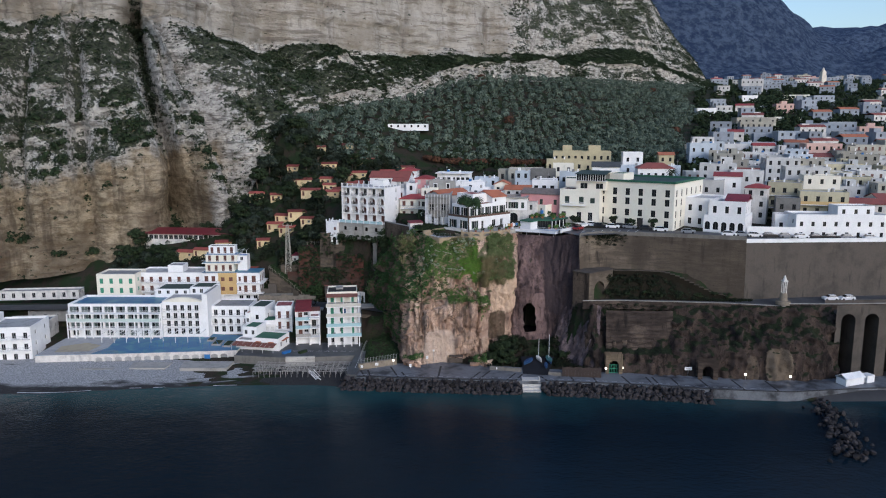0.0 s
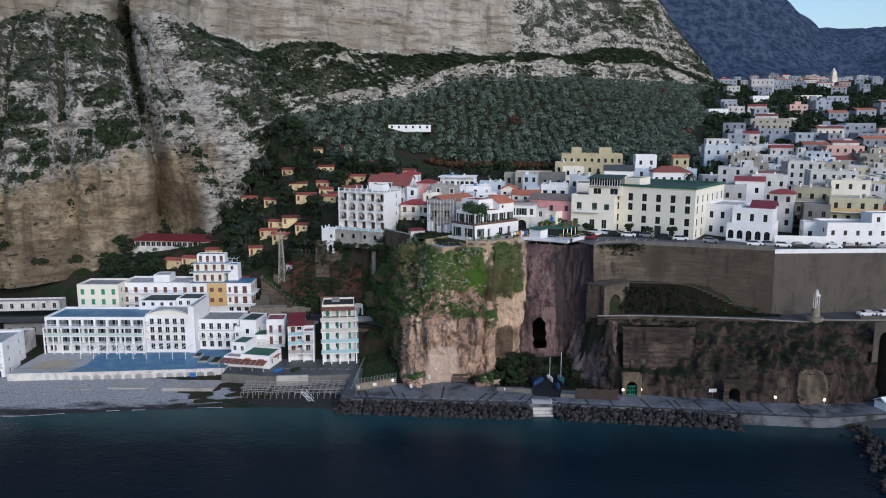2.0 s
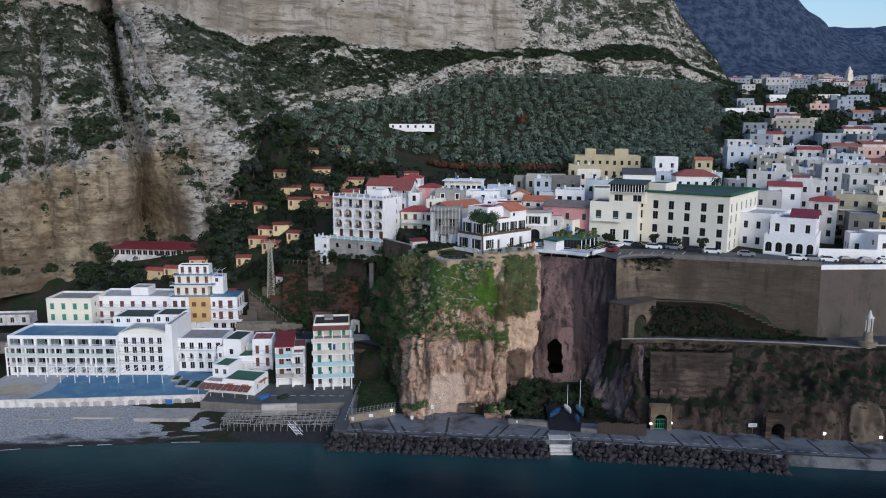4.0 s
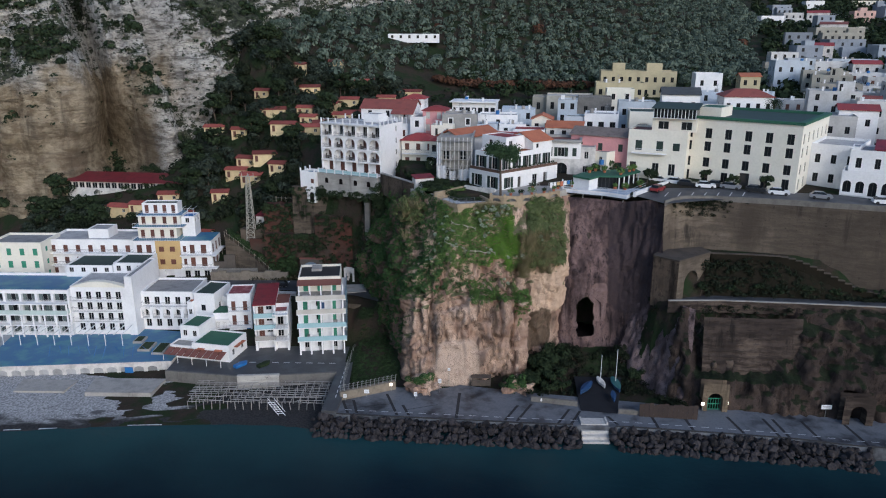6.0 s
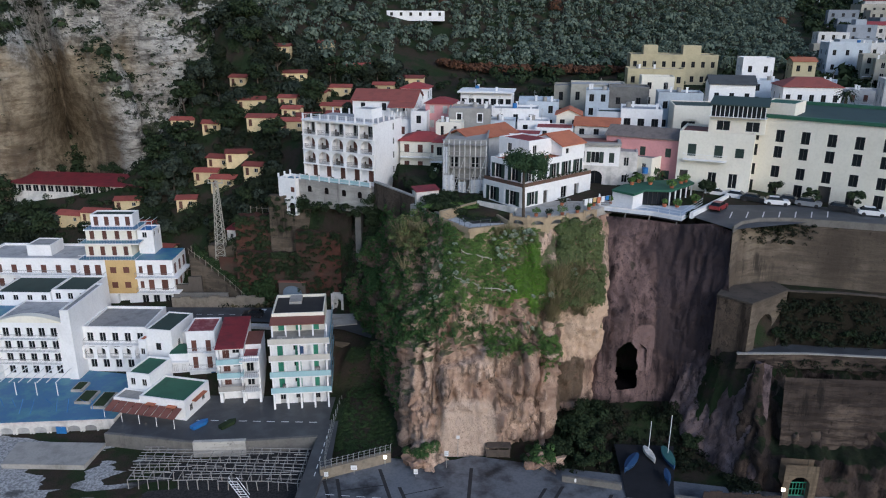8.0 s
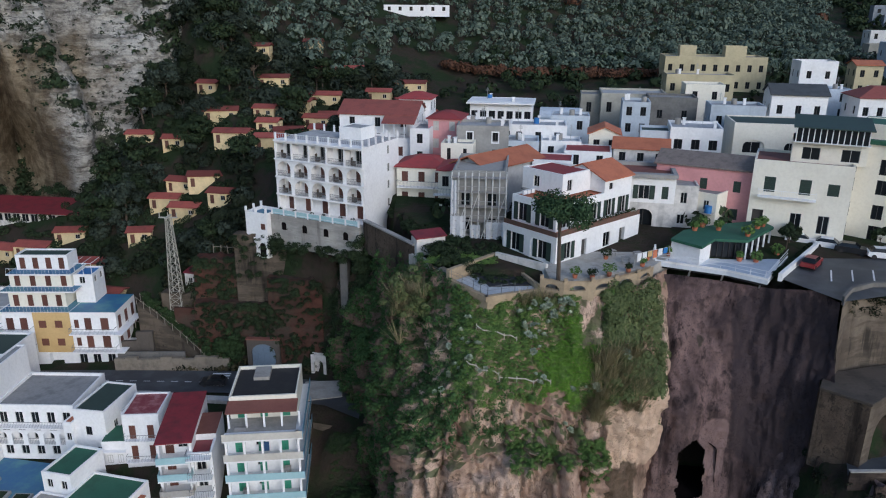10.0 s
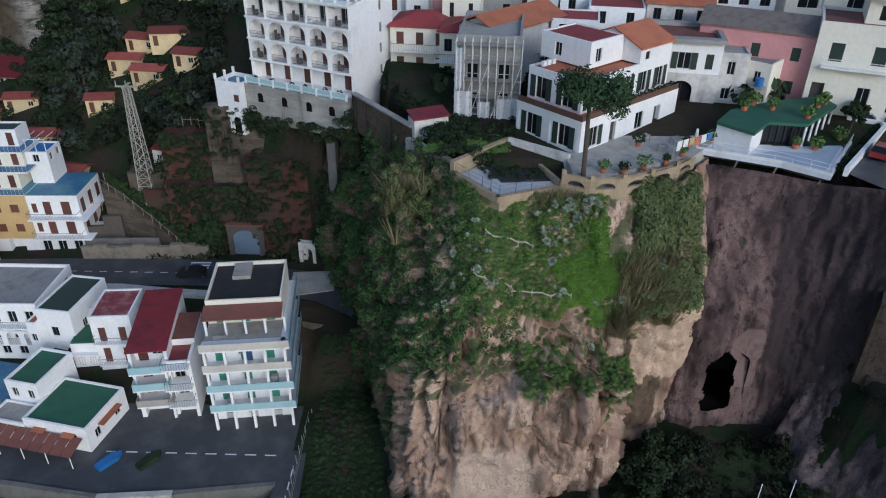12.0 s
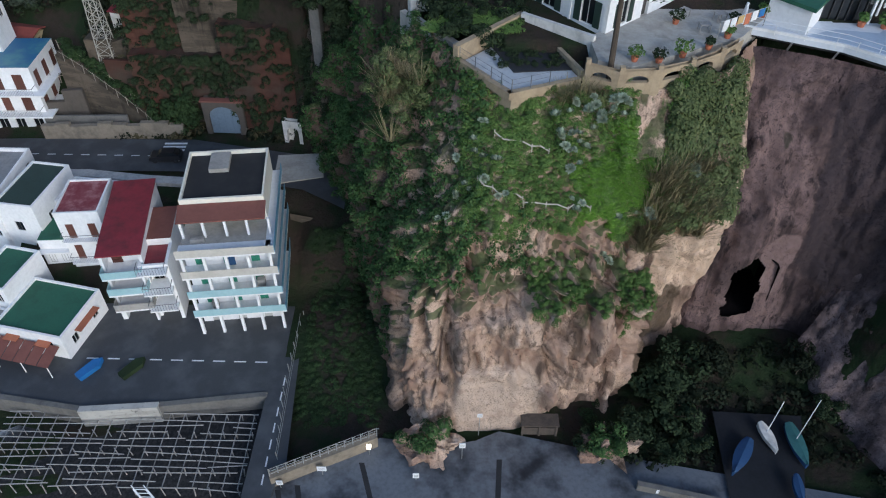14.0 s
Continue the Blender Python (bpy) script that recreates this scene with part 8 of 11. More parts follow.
            part("wire", g, RAIL, f)
    g = G()
    g.prism([(-18.4, 227.2), (-10.3, 215.8), (-9.9, 216.1), (-18, 227.5)], 31.5, 36.3)
    structure("wall_hedge", g, BROWNTUFF, "dark old wall along the gorge edge", "wall")
    g = G()
    g.prism([(-18.5, 227.1), (-10.4, 215.7), (-9.8, 216.1), (-17.9, 227.5)], 36.3, 36.5)
    structure("coping", g, CONCRETE, "pale concrete coping on the gorge wall", "coping")
    g = G()
    pts = [(-10.9, 215.4), (-9.6, 213.6), (-8.2, 211.7), (-6.7, 209.9), (-5.3, 208.2)]
    for k, ((x0, y0), (x1, y1)) in enumerate(zip(pts, pts[1:])):
        g.prism([(x0, y0), (x1, y1), (x1 + 0.5, y1 + 0.4), (x0 + 0.5, y0 + 0.4)], 29.5, 35.2 + 0.3 * math.sin(k * 2.3))
    structure("wall_old_garden", g, GREYSTONE, "weathered grey stone wall at the garden's edge", "wall")
    t = thing("garden_shed", "small shed with a red sheet roof by the gorge wall", "shed", -9.9, 215.0, 35.6, 25)
    g = G()
    g.box(0.15, 4.3, 0.15, 2.1, -0.6, 1.7)
    part("wall", g, OLDWHITE, t)
    g = G()
    g.shed(0, 4.5, 0, 2.3, 1.72, 2.2)
    part("roof", g, REDROOF, t, "red sheet roof")
    # courtyard furniture, plants and washing
    for i, (x, y) in enumerate(((9.4, 204.6), (11.4, 204.4), (13.6, 205.4), (16.2, 206.9), (18.4, 209.0), (19.6, 211.4), (22.8, 213.2), (14.4, 211.6))):
        rng = random.Random(300 + i)
        t = thing("courtyard_shrub", "leafy shrub in a clay tub in the courtyard", "plant", x, y, 36.2, group="courtyard plants")
        g = G()
        g.bar((0, 0, 0), (0, 0, 0.45), 0.25, 0, 8, 0.33)
        part("tub", g, TILE, t)
        g = G()
        r = rng.uniform(0.45, 0.9)
        leaf_quads(g, (0, 0, 0.5 + r * 0.6), (r, r, r * 0.8), 110, 0.17, rng)
        part("leaves", g, (LEAF, DARKLEAF)[i % 2], t)
    for i, (x, y) in enumerate(((16.6, 210.2), (18.6, 212.4), (15.4, 213.0))):
        t = thing("courtyard_table", "small pale table in the courtyard", "table", x, y, 36.2, 20 * i, "courtyard tables")
        g = G()
        g.box(-0.5, 0.5, -0.4, 0.4, 0.71, 0.75)
        part("tabletop", g, WOODGREY, t)
        for sx in (-0.44, 0.44):
            for sy in (-0.34, 0.34):
                g = G()
                g.box(sx - 0.03, sx + 0.03, sy - 0.03, sy + 0.03, 0, 0.71)
                part("leg", g, WOODGREY, t)
    t = thing("washing_line", "washing line hung with white and orange cloths", "washing line", 17.2, 208.2, 36.2, 32)
    for x in (0, 6):
        g = G()
        g.bar((x, 0, 0), (x, 0, 1.9), 0.05)
        part("post", g, STEEL, t)
    g = G()
    g.bar((0, 0, 1.85), (6, 0, 1.85), 0.015)
    part("line", g, PAINTWHITE, t)
    for i, m in enumerate((PAINTWHITE, PAINTWHITE, OCHRE, TILE, PAINTWHITE, BLUEPAINT)):
        g = G()
        g.box(0.4 + i * 0.9, 1.1 + i * 0.9, -0.02, 0.02, 0.8 + 0.15 * (i % 3), 1.84)
        part("cloth", g, m, t)
    t = thing("courtyard_statue", "white stone figure on a plinth in the courtyard", "statue", 20.6, 212.0, 36.2)
    g = G()
    g.bar((0, 0, 0), (0, 0, 0.6), 0.3, 0, 8)
    g.bar((0, 0, 0.6), (0, 0, 1.9), 0.24, 0, 8, 0.12)
    part("stone", g, PAINTWHITE, t)


villa()


def scaffold_house():
    h = thing("scaffolded_house", "old rendered house under repair wrapped in scaffolding and netting", "house", -5.2, 220.6, 36, -6)
    block(h, (0, 7.2, 0, 12, -1.5, 9.2), {"front": row(2, 7.2, 1.3, 1.0, 3.0, "win") + row(2, 7.2, 1.3, 4.4, 6.6, "win")}, GREY, CONCRETE, 0.4)
    g = G()
    g.gable(0, 13.2, -3.3, 3.3, 0, 1.6, 0.4, "x")
    part("roof", g, TILE, h, "terracotta roof", at=pose(1.6, 7.0, 8.5, 0, 0, 53))
    g = G()
    g.box(0.2, 13.0, -3.0, 3.0, -8, 0)
    for xx in (0.22, 12.98):
        g.face([(xx, -3.0, 0), (xx, 3.0, 0), (xx, 0, 1.5)])
    part("rear_wing", g, GREYWHITE, h, "old unpainted rear wing", at=pose(1.6, 7.0, 8.45, 0, 0, 53))
    for i in range(9):
        for y in (-1.5, -0.4):
            g = G()
            g.bar((i * 0.92, y, -1.5), (i * 0.92, y, 9.6), 0.06)
            part("scaffold_pole", g, SCAFF, h)
    for i in range(4):
        g = G()
        g.bar((i * 1.84, -1.55, -1.0 + 2.0 * (i % 2)), (i * 1.84 + 1.84, -1.55, 4.8 + 2.0 * (i % 2)), 0.045)
        part("scaffold_brace", g, SCAFF, h)
    for z in (0.8, 2.8, 4.8, 6.8, 8.8):
        g = G()
        g.box(-0.2, 7.5, -1.5, -0.4, z, z + 0.08)
        part("scaffold_deck", g, WOODGREY, h)
        g = G()
        g.bar((-0.2, -1.5, z + 0.9), (7.5, -1.5, z + 0.9), 0.045)
        part("scaffold_rail", g, STEEL, h)
    net = surface("grey_netting", (0.6, 0.61, 0.63), (0.45, 0.46, 0.48), 1.0)
    for x0, x1, z0, z1 in ((-0.1, 2.0, -1.2, 3.6), (2.6, 4.0, -1.4, 2.4), (4.8, 7.2, -1.3, 2.9), (-0.1, 0.8, 3.6, 8.5)):
        g = G()
        n = 6
        for i in range(n):
            a, b = x0 + (x1 - x0) * i / n, x0 + (x1 - x0) * (i + 1) / n
            ya, yb = -1.62 - 0.18 * math.sin(i * 2.1), -1.62 - 0.18 * math.sin((i + 1) * 2.1)
            g.face([(a, ya, z0 + 0.4 * (i % 2)), (b, yb, z0 + 0.4 * ((i + 1) % 2)), (b, yb + 0.06, z1), (a, ya + 0.06, z1)])
        part("netting", g, net, h)


scaffold_house()


def cafe_terrace():
    h = thing("cliff_cafe", "white cafe terrace with a green flat roof overhanging the cliff", "cafe", 0, 0, 0)
    g = G()
    g.prism([(20.6, 211.3), (28.4, 207.9), (32.2, 204.9), (38.2, 213.4), (40.4, 219), (27, 220)], 35.55, 36.05)
    part("deck", g, surface("pale_blue_decking", (0.66, 0.69, 0.74), (0.52, 0.55, 0.6), 2.0, 0.4, 0.5), h, "pale deck edge")
    g = G()
    g.prism([(25.6, 209.9), (28.8, 208.6), (32.2, 206.2), (37.4, 213.6), (34.6, 212.6), (32.6, 210.6), (28.9, 211.2)], 36.054, 36.07)
    part("deck_floor", g, surface("blue_grey_decking", (0.4, 0.47, 0.57), (0.3, 0.36, 0.45), 2.0, 0.3, 0.5), h, "blue-grey deck floor")
    g = G()
    ring = [(20.6, 211.3), (28.4, 207.9), (32.2, 204.9), (38.2, 213.4)]
    for (x0, y0), (x1, y1) in zip(ring, ring[1:]):
        g.prism([(x0, y0), (x1, y1), (x1, y1 + 0.25), (x0, y0 + 0.25)], 36.05, 36.3)
    part("kerb", g, PAINTWHITE, h, "white deck kerb")
    g = G()
    for (x0, y0), (x1, y1) in zip(ring, ring[1:]):
        for z in (36.7, 37.15):
            g.bar((x0, y0 + 0.15, z), (x1, y1 + 0.15, z), 0.03)
    part("handrail", g, PAINTWHITE, h)
    g = G()
    g.prism([(22.9, 212.9), (25.6, 209.9), (28.0, 213.0), (25.5, 215.8)], 36.05, 38.4)
    part("bar_block", g, WHITE, h)
    g = G()
    g.prism([(28.1, 213.3), (31.9, 213.0), (37.3, 218.6), (35.5, 221.0), (28.1, 216.6)], 36.05, 38.4)
    part("glass_room", g, GLASS, h, "dark glazed room")
    for k in range(6):
        g = G()
        x = 28.15 + 3.7 * k / 5
        g.box(x - 0.05, x + 0.05, 213.14 - 0.06 * k, 213.24 - 0.06 * k, 36.05, 38.4)
        part("mullion", g, DARKROOF, h)
    g = G()
    g.prism([(22.7, 212.6), (25.6, 209.4), (28.3, 212.7), (32.3, 212.2), (38.1, 218.4), (37.6, 221.6), (31, 219.4), (25.4, 216.4)], 38.4, 38.75)
    part("roof", g, GREENROOF, h, "green flat roof")
    g = G()
    for (x0, y0), (x1, y1) in zip(ring, ring[1:]):
        g.prism([(x0, y0 + 0.5), (x1 - 0.3, y1 + 0.5), (x1 - 0.3, y1 + 0.8), (x0, y0 + 0.8)], 35.2, 35.55)
    part("edge_beam", g, DARKROOF, h, "dark beam under the deck")
    for i in range(5):
        k = i / 4
        g = G()
        x, y = 32.3 + 5.4 * k, 212.5 + 5.9 * k
        g.box(x - 0.1, x + 0.1, y - 0.1, y + 0.1, 36.05, 38.5)
        part("post", g, PAINTWHITE, h)
    for i in range(7):
        k = i / 6
        x, y = (20.6 + 7.0 * k * 2, 210.9 - 3.2 * k * 2) if k < 0.5 else (27.6 + 4.5 * (k - 0.5) * 2, 207.7 - 2.5 * (k - 0.5) * 2)
        g = G()
        g.bar((x, y + 0.2, 36), (x, y + 0.2, 37.0), 0.04)
        part("rail_post", g, PAINTWHITE, h)
    for x, y in ((21, 210.9), (24.5, 209.4), (28.0, 207.8), (31.8, 205.6)):
        g = G()
        g.bar((x, y, 35.6), (x, y + 1.6, 32.4), 0.12)
        part("strut", g, STEEL, h)
    for x, y, z, r in ((30, 216.5, 38.75, 0.7), (32.9, 214.0, 38.75, 0.9), (35.5, 217.5, 38.75, 0.8), (36.6, 218.5, 38.75, 0.7), (33.4, 211.6, 36.08, 0.8), (31.4, 211.9, 36.08, 0.5), (37.2, 214.4, 36.05, 0.9), (28.4, 218.0, 38.75, 0.9), (26.8, 216.2, 38.75, 0.6)):
        rng = random.Random(int(x * 7))
        t = thing("potted_plant", "green shrub in a tub on the cafe", "plant", x, y, z, group="cafe plants")
        g = G()
        g.bar((0, 0, 0), (0, 0, 0.5), 0.3, 0, 8, 0.38)
        part("tub", g, TILE, t)
        g = G()
        leaf_quads(g, (0, 0, 0.9), (r, r, r * 0.8), 120, 0.2, rng)
        part("leaves", g, LEAF, t)


cafe_terrace()


def palazzo():
    """Large cream palazzo of four tall storeys under a green roof edge, with its lower annex."""
    h = thing("palazzo", "large cream four-storey palazzo with green roof edge and dark windows", "palazzo", 47.4, 223.5, 36, -36.6)
    w, d = 24.3, 26
    holes = {"front": [], "right": []}
    for z, hh in ((9.6, 2.1), (6.9, 2.0), (0.4, 2.2)):
        holes["front"] += row(6, w, 1.35, z, z + hh, "dark", 0.3)
        holes["right"] += row(6, d, 1.0, z, z + hh, "dark", 0.3)
    holes["front"] += row(6, w, 1.35, 3.5, 5.5, "dark", 0.3)
    holes["right"] += row(6, d, 1.0, 3.5, 5.5, "dark", 0.3)
    holes["front"] = [q for q in holes["front"] if not (q[2] < 1 and 12.4 < q[0] < 15.5)] + [(13.2, 15.2, 0.05, 3.0, 0.5, "")]
    block(h, (0, w, 0, d, -1, 13.6), holes, CREAM, DARKGREENROOF, 0.0)
    g = G()
    g.box(-0.35, w + 0.35, -0.35, 0.9, 13.6, 14.15)
    g.box(-0.35, w + 0.35, d - 0.8, d + 0.35, 13.6, 14.15)
    g.box(w - 0.9, w + 0.35, 0.9, d - 0.8, 13.6, 14.15)
    g.box(-0.35, 0.9, 0.9, d - 0.8, 13.6, 14.15)
    part("roof_edge", g, GREENROOF, h, "green painted roof edge")
    block(h, (1.5, 7, 4, 12, 13.6, 15.6), {}, CREAM, GREENROOF, 0.15, name="roof_room")
    block(h, (0.6, 1.4, 1.0, 3.0, 13.6, 15.0), {}, GREENROOF, GREENROOF, 0.0, name="roof_duct")
    block(h, (w + 0.02, w + 9, 10, 24, -1, 8.6), {"front": row(3, 9, 1.0, 1.2, 3.0, "dark") + row(3, 9, 1.0, 5.2, 7.0, "dark"), "right": row(4, 14, 1.0, 1.2, 3.0, "dark") + row(4, 14, 1.0, 5.2, 7.0, "dark")}, WHITE, FLATROOF, 0.5, name="rear_wing")
    a = thing("palazzo_annex", "cream annex with a long balcony and dark green shutters", "house", 36.0, 222.6, 37.6, -24)
    hs = {"front": [(1.6, 3.0, 5.2, 7.3, 0.3, "shut"), (6.0, 7.4, 5.2, 7.3, 0.3, "shut"), (9.4, 10.8, 5.4, 7.0, 0.3, "shut"), (0.6, 2.0, 0.05, 2.6, 0.4, ""), (5.4, 6.8, 0.05, 2.6, 0.4, "win"), (8.8, 10.2, 0.05, 2.6, 0.4, "win")]}
    block(a, (0, 12.2, 0, 9, -2.5, 9.2), hs, CREAM, BROWNROOF, 0.35, SHUT_G)
    balcony(a, 1.0, 8.2, 0, 4.7, 1.0, PAINTWHITE)
    hs = {"front": row(2, 9.5, 2.2, 9.6, 11.3, "win")}
    block(a, (4.4, 13.5, 2.5, 9, 9.2, 12.0), hs, CREAM, FLATROOF, 0.1, name="upper_storey")
    g = G()
    for i in range(13):
        g.box(4.6 + i * 0.72, 4.72 + i * 0.72, 1.6, 1.72, 12.1, 14.0)
    g.box(4.4, 13.6, 1.4, 9.2, 12.0, 12.1)
    part("sunroom_frame", g, PAINTWHITE, a)
    g = G()
    g.box(4.7, 13.3, 1.75, 8.8, 12.1, 13.95)
    part("sunroom_glass", g, GLASS, a)
    g = G()
    g.shed(4.2, 13.8, 1.0, 9.4, 14.0, 14.7)
    part("sunroom_roof", g, DARKGREENROOF, a)
    b = thing("arcaded_house", "cream house with arched loggias and a dark green roof", "house", 41.5, 245.5, 39, -10)
    block(b, (0, 13, 0.3, 10, -2, 9.5), {"front": row(2, 12, 2.8, 0.8, 3.2, "win") + row(2, 12, 2.8, 4.4, 6.6, "win")}, CREAM, DARKGREENROOF, 0.2)
    g = G()
    for z in (0.2, 4.0):
        for i in range(2):
            arch_wall(g, lambda u, v, dd: (u, dd, v), i * 6.5, (i + 1) * 6.5, z, z + 3.8, i * 6.5 + 1.6, i * 6.5 + 5.0, z + 1.9, 1.1, 0.28, sill=z + 0.8)
    part("arch_front", g, CREAM, b)


palazzo()


def arched_white_house():
    h = thing("arched_house", "white house with five arched windows and a red hipped roof", "house", 75.6, 208.6, 36, -31)
    g = G()
    n = 5
    for i in range(n):
        arch_wall(g, lambda u, v, d: (u, d, v), i * 2.25, (i + 1) * 2.25, 0, 4.3, i * 2.25 + 0.4, i * 2.25 + 1.85, 2.2, 0.75, 0.28, sill=0.6 if i != 2 else 0.0)
        part("window", window_mesh(1.5, 2.9, "dark", SHUT_B), None, h, at=pose(i * 2.25 + 0.38, 0.1, 0.1))
    part("arch_front", g, WHITE, h)
    block(h, (0, 11.25, 0.3, 13, -0.5, 4.3), {"right": row(3, 12, 1.0, 1.0, 2.6, "win")}, WHITE, FLATROOF, 0.5)
    block(h, (0.8, 10.8, 2.6, 12.6, 4.3, 8.4), {"front": row(3, 10, 1.0, 5.2, 7.2, "dark"), "right": row(3, 10, 1.0, 5.2, 7.2, "dark")}, WHITE, FLATROOF, 0.35, name="upper_storey")
    g = G()
    g.gable(5, 11, 4, 12, 8.75, 1.6, 0.2)
    g.box(5.2, 10.8, 4.2, 11.8, 8.4, 8.9)
    part("roof", g, REDROOF, h, "red roof")
    k = house_at("long_house", "long low white house with small dark windows on the piazza", 99.5, 202.5, 34.6, -4, 25, 9, 6.5, WHITE, FLATROOF, 2, 2, None, "dark", False, deep=2, ww=0.9, wh=1.3)
    block(k, (12, 22, 2, 8, 6.5, 9.0), {"front": row(3, 10, 0.9, 7.0, 8.3, "dark")}, WHITE, FLATROOF, 0.3, name="upper_storey")
    g = G()
    g.prism([(86.5, 203.6), (99.4, 202.0), (99.5, 202.5), (86.6, 204.1)], 34.5, 38.0)
    structure("wall_garden_white", g, WHITE, "white garden wall on the piazza", "wall")


arched_white_house()


def retaining_walls():
    """The curved tuff retaining wall under the piazza, its parapet, the arched abutment, and the road below with its monument."""
    top = [(37.9, 198.6), (40.2, 201.4), (43.5, 203.2), (48.5, 203.4), (55.3, 201.7), (62, 199.9), (75, 195.6), (82.2, 193.6)]
    right = [(82.2, 193.6), (96.3, 194.4), (140, 196.5), (180, 200)]
    for name, pts, zt, zb, lbl in (("wall_retaining_curved", top, 35.9, 17.5, "curved tuff retaining wall with dark drips under the piazza"), ("wall_retaining_straight", right, 35.2, 18, "tall weathered tuff retaining wall")):
        g = G()
        dens = []
        for (x0, y0), (x1, y1) in zip(pts, pts[1:]):
            n = max(1, int(math.hypot(x1 - x0, y1 - y0) / 1.2))
            dens += [(x0 + (x1 - x0) * i / n, y0 + (y1 - y0) * i / n) for i in range(n)]
        dens.append(pts[-1])
        m = 14
        for x, y in dens:
            for j in range(m):
                z = zb + (zt - zb) * j / (m - 1)
                g.v.append((x, y - 0.05 * (zt - z) + 0.12 * fbm(x / 2.5, y, z / 2.5, 3), z))
        for i in range(len(dens) - 1):
            for j in range(m - 1):
                a = i * m + j
                g.f.append((a, a + m, a + m + 1, a + 1))
                g.m.append(0)
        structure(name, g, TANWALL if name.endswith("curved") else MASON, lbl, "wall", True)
        g = G()
        for (x0, y0), (x1, y1) in zip(dens, dens[1:]):
            g.prism([(x0, y0 - 0.1), (x1, y1 - 0.1), (x1, y1 + 0.35), (x0, y0 + 0.35)], zt - 0.3, zt + 0.75)
        structure("parapet", g, DARKCONC if name.endswith("curved") else PAINTWHITE, "pale parapet along the piazza edge", "parapet")
    # piazza surface
    g = G()
    poly = top + [(96.3, 194.6), (135, 196.6), (135, 202), (99, 202), (86, 205), (76, 209), (68, 210), (48, 224), (36, 222), (40, 218), (33.5, 206.5)]
    c = (58, 205)
    for p, q in zip(poly, poly[1:] + poly[:1]):
        g.face([(*c, 36.12), (*p, 36.1 - 0.02 * max(0, p[0] - 60)), (*q, 36.1 - 0.02 * max(0, q[0] - 60))])
    structure("road_piazza", g, ASPHALT, "asphalt piazza with painted parking bays", "road")
    g = G()
    for i in range(7):
        x = 39.5 + i * 2.6
        g.face([(x, 204.8 + 0.15 * i, 36.16), (x + 0.15, 204.7 + 0.15 * i, 36.16), (x + 2.0, 208.6 + 0.1 * i, 36.16), (x + 1.85, 208.7 + 0.1 * i, 36.16)])
    structure("road_marking", g, PAINTWHITE, "white painted parking lines", "marking")
    g = G()
    g.prism([(33.5, 205.3), (33.9, 205.1), (44.0, 217.4), (43.6, 217.6)], 35.9, 36.9)
    structure("wall_piazza", g, PAINTWHITE, "low white wall between the cafe and the piazza", "wall")
    # abutment with an arch over the path
    ab = thing("road_abutment", "tuff abutment with an arch beside the coast road", "abutment")
    g = G()
    arch_wall(g, lambda u, v, d: (40.0 + u * 0.805 - d * 0.593, 193.3 + u * 0.593 + d * 0.805, v), 0, 9.4, 17.5, 26.3, 2.0, 6.2, 21.6, 2.2, 1.2)
    part("arch_front", g, TANWALL, ab)
    g = G()
    g.prism([(36.0, 196.6), (39.9, 193.0), (47.8, 198.9), (47, 202.5), (38.2, 200)], 26.3, 26.6)
    part("coping", g, DARKMASON, ab)
    ledge = [(47.8, 198.9), (55, 198.2), (64, 196.2), (78, 193.0)]
    lx, ly = [p[0] for p in ledge], [p[1] for p in ledge]
    drop = lambda x: 6.0 * ss(59, 78, x)
    g, cop = G(), G()
    for k in range(24):
        p, q = ((x, interp(x, lx, ly)) for x in (47.8 + 30.2 * k / 24, 47.8 + 30.2 * (k + 1) / 24))
        zt = 26.2 - drop(p[0])
        g.prism([p, q, (q[0], q[1] + 0.5), (p[0], p[1] + 0.5)], 18.0, zt)
        cop.prism([(p[0], p[1] - 0.08), (q[0], q[1] - 0.08), (q[0], q[1] + 0.55), (p[0], p[1] + 0.55)], zt, zt + 0.18)
    structure("wall_ledge", g, BANK, "low dark kerb wall along the planted ledge", "wall")
    structure("coping", cop, DARKMASON, "worn stone coping along the planted ledge", "coping")
    g = G()
    for i in range(41):
        x = 46.6 + 0.78 * i
        yt, yb = interp(x, lx, ly) - 0.1, interp(x, FACE_X, FACE_Y) + 4.7
        for k in range(9):
            v = k / 8
            g.v.append((x, yb + (yt - yb) * v + 0.35 * fbm(x / 2, v * 4, 3, 3) - 0.25 * math.sin(v * math.pi), 18.5 + (6.2 - 0.98 * drop(x)) * v))
    for i in range(40):
        for k in range(8):
            a0 = i * 9 + k
            g.f.append((a0, a0 + 9, a0 + 10, a0 + 1))
            g.m.append(0)
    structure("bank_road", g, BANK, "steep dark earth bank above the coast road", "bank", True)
    g = G()
    g.prism([(36.2, 196.8), (39.95, 193.2), (40.2, 199.5), (37.4, 199.5)], 16.5, 26.3)
    part("side_wall", g, BROWNTUFF, ab)
    # coast road
    a = [(38, 191.6), (48, 191.9), (62, 190.6), (76, 189), (90, 185.4), (103, 185.2), (140, 187)]
    b = [(40, 196), (48, 196.4), (62, 195.4), (76, 194), (90, 193.8), (103, 194.5), (140, 196)]
    g = G()
    for i in range(len(a) - 1):
        z0, z1 = (interp(q[0], [36, 76, 92, 140], [18.3, 18.5, 19.4, 20]) + 0.3 for q in (a[i], a[i + 1]))
        g.face([(*a[i], z0), (*a[i + 1], z1), (*b[i + 1], z1), (*b[i], z0)])
    structure("road_coast", g, ASPHALT, "narrow asphalt coast road below the piazza", "road")
    g, cop = G(), G()
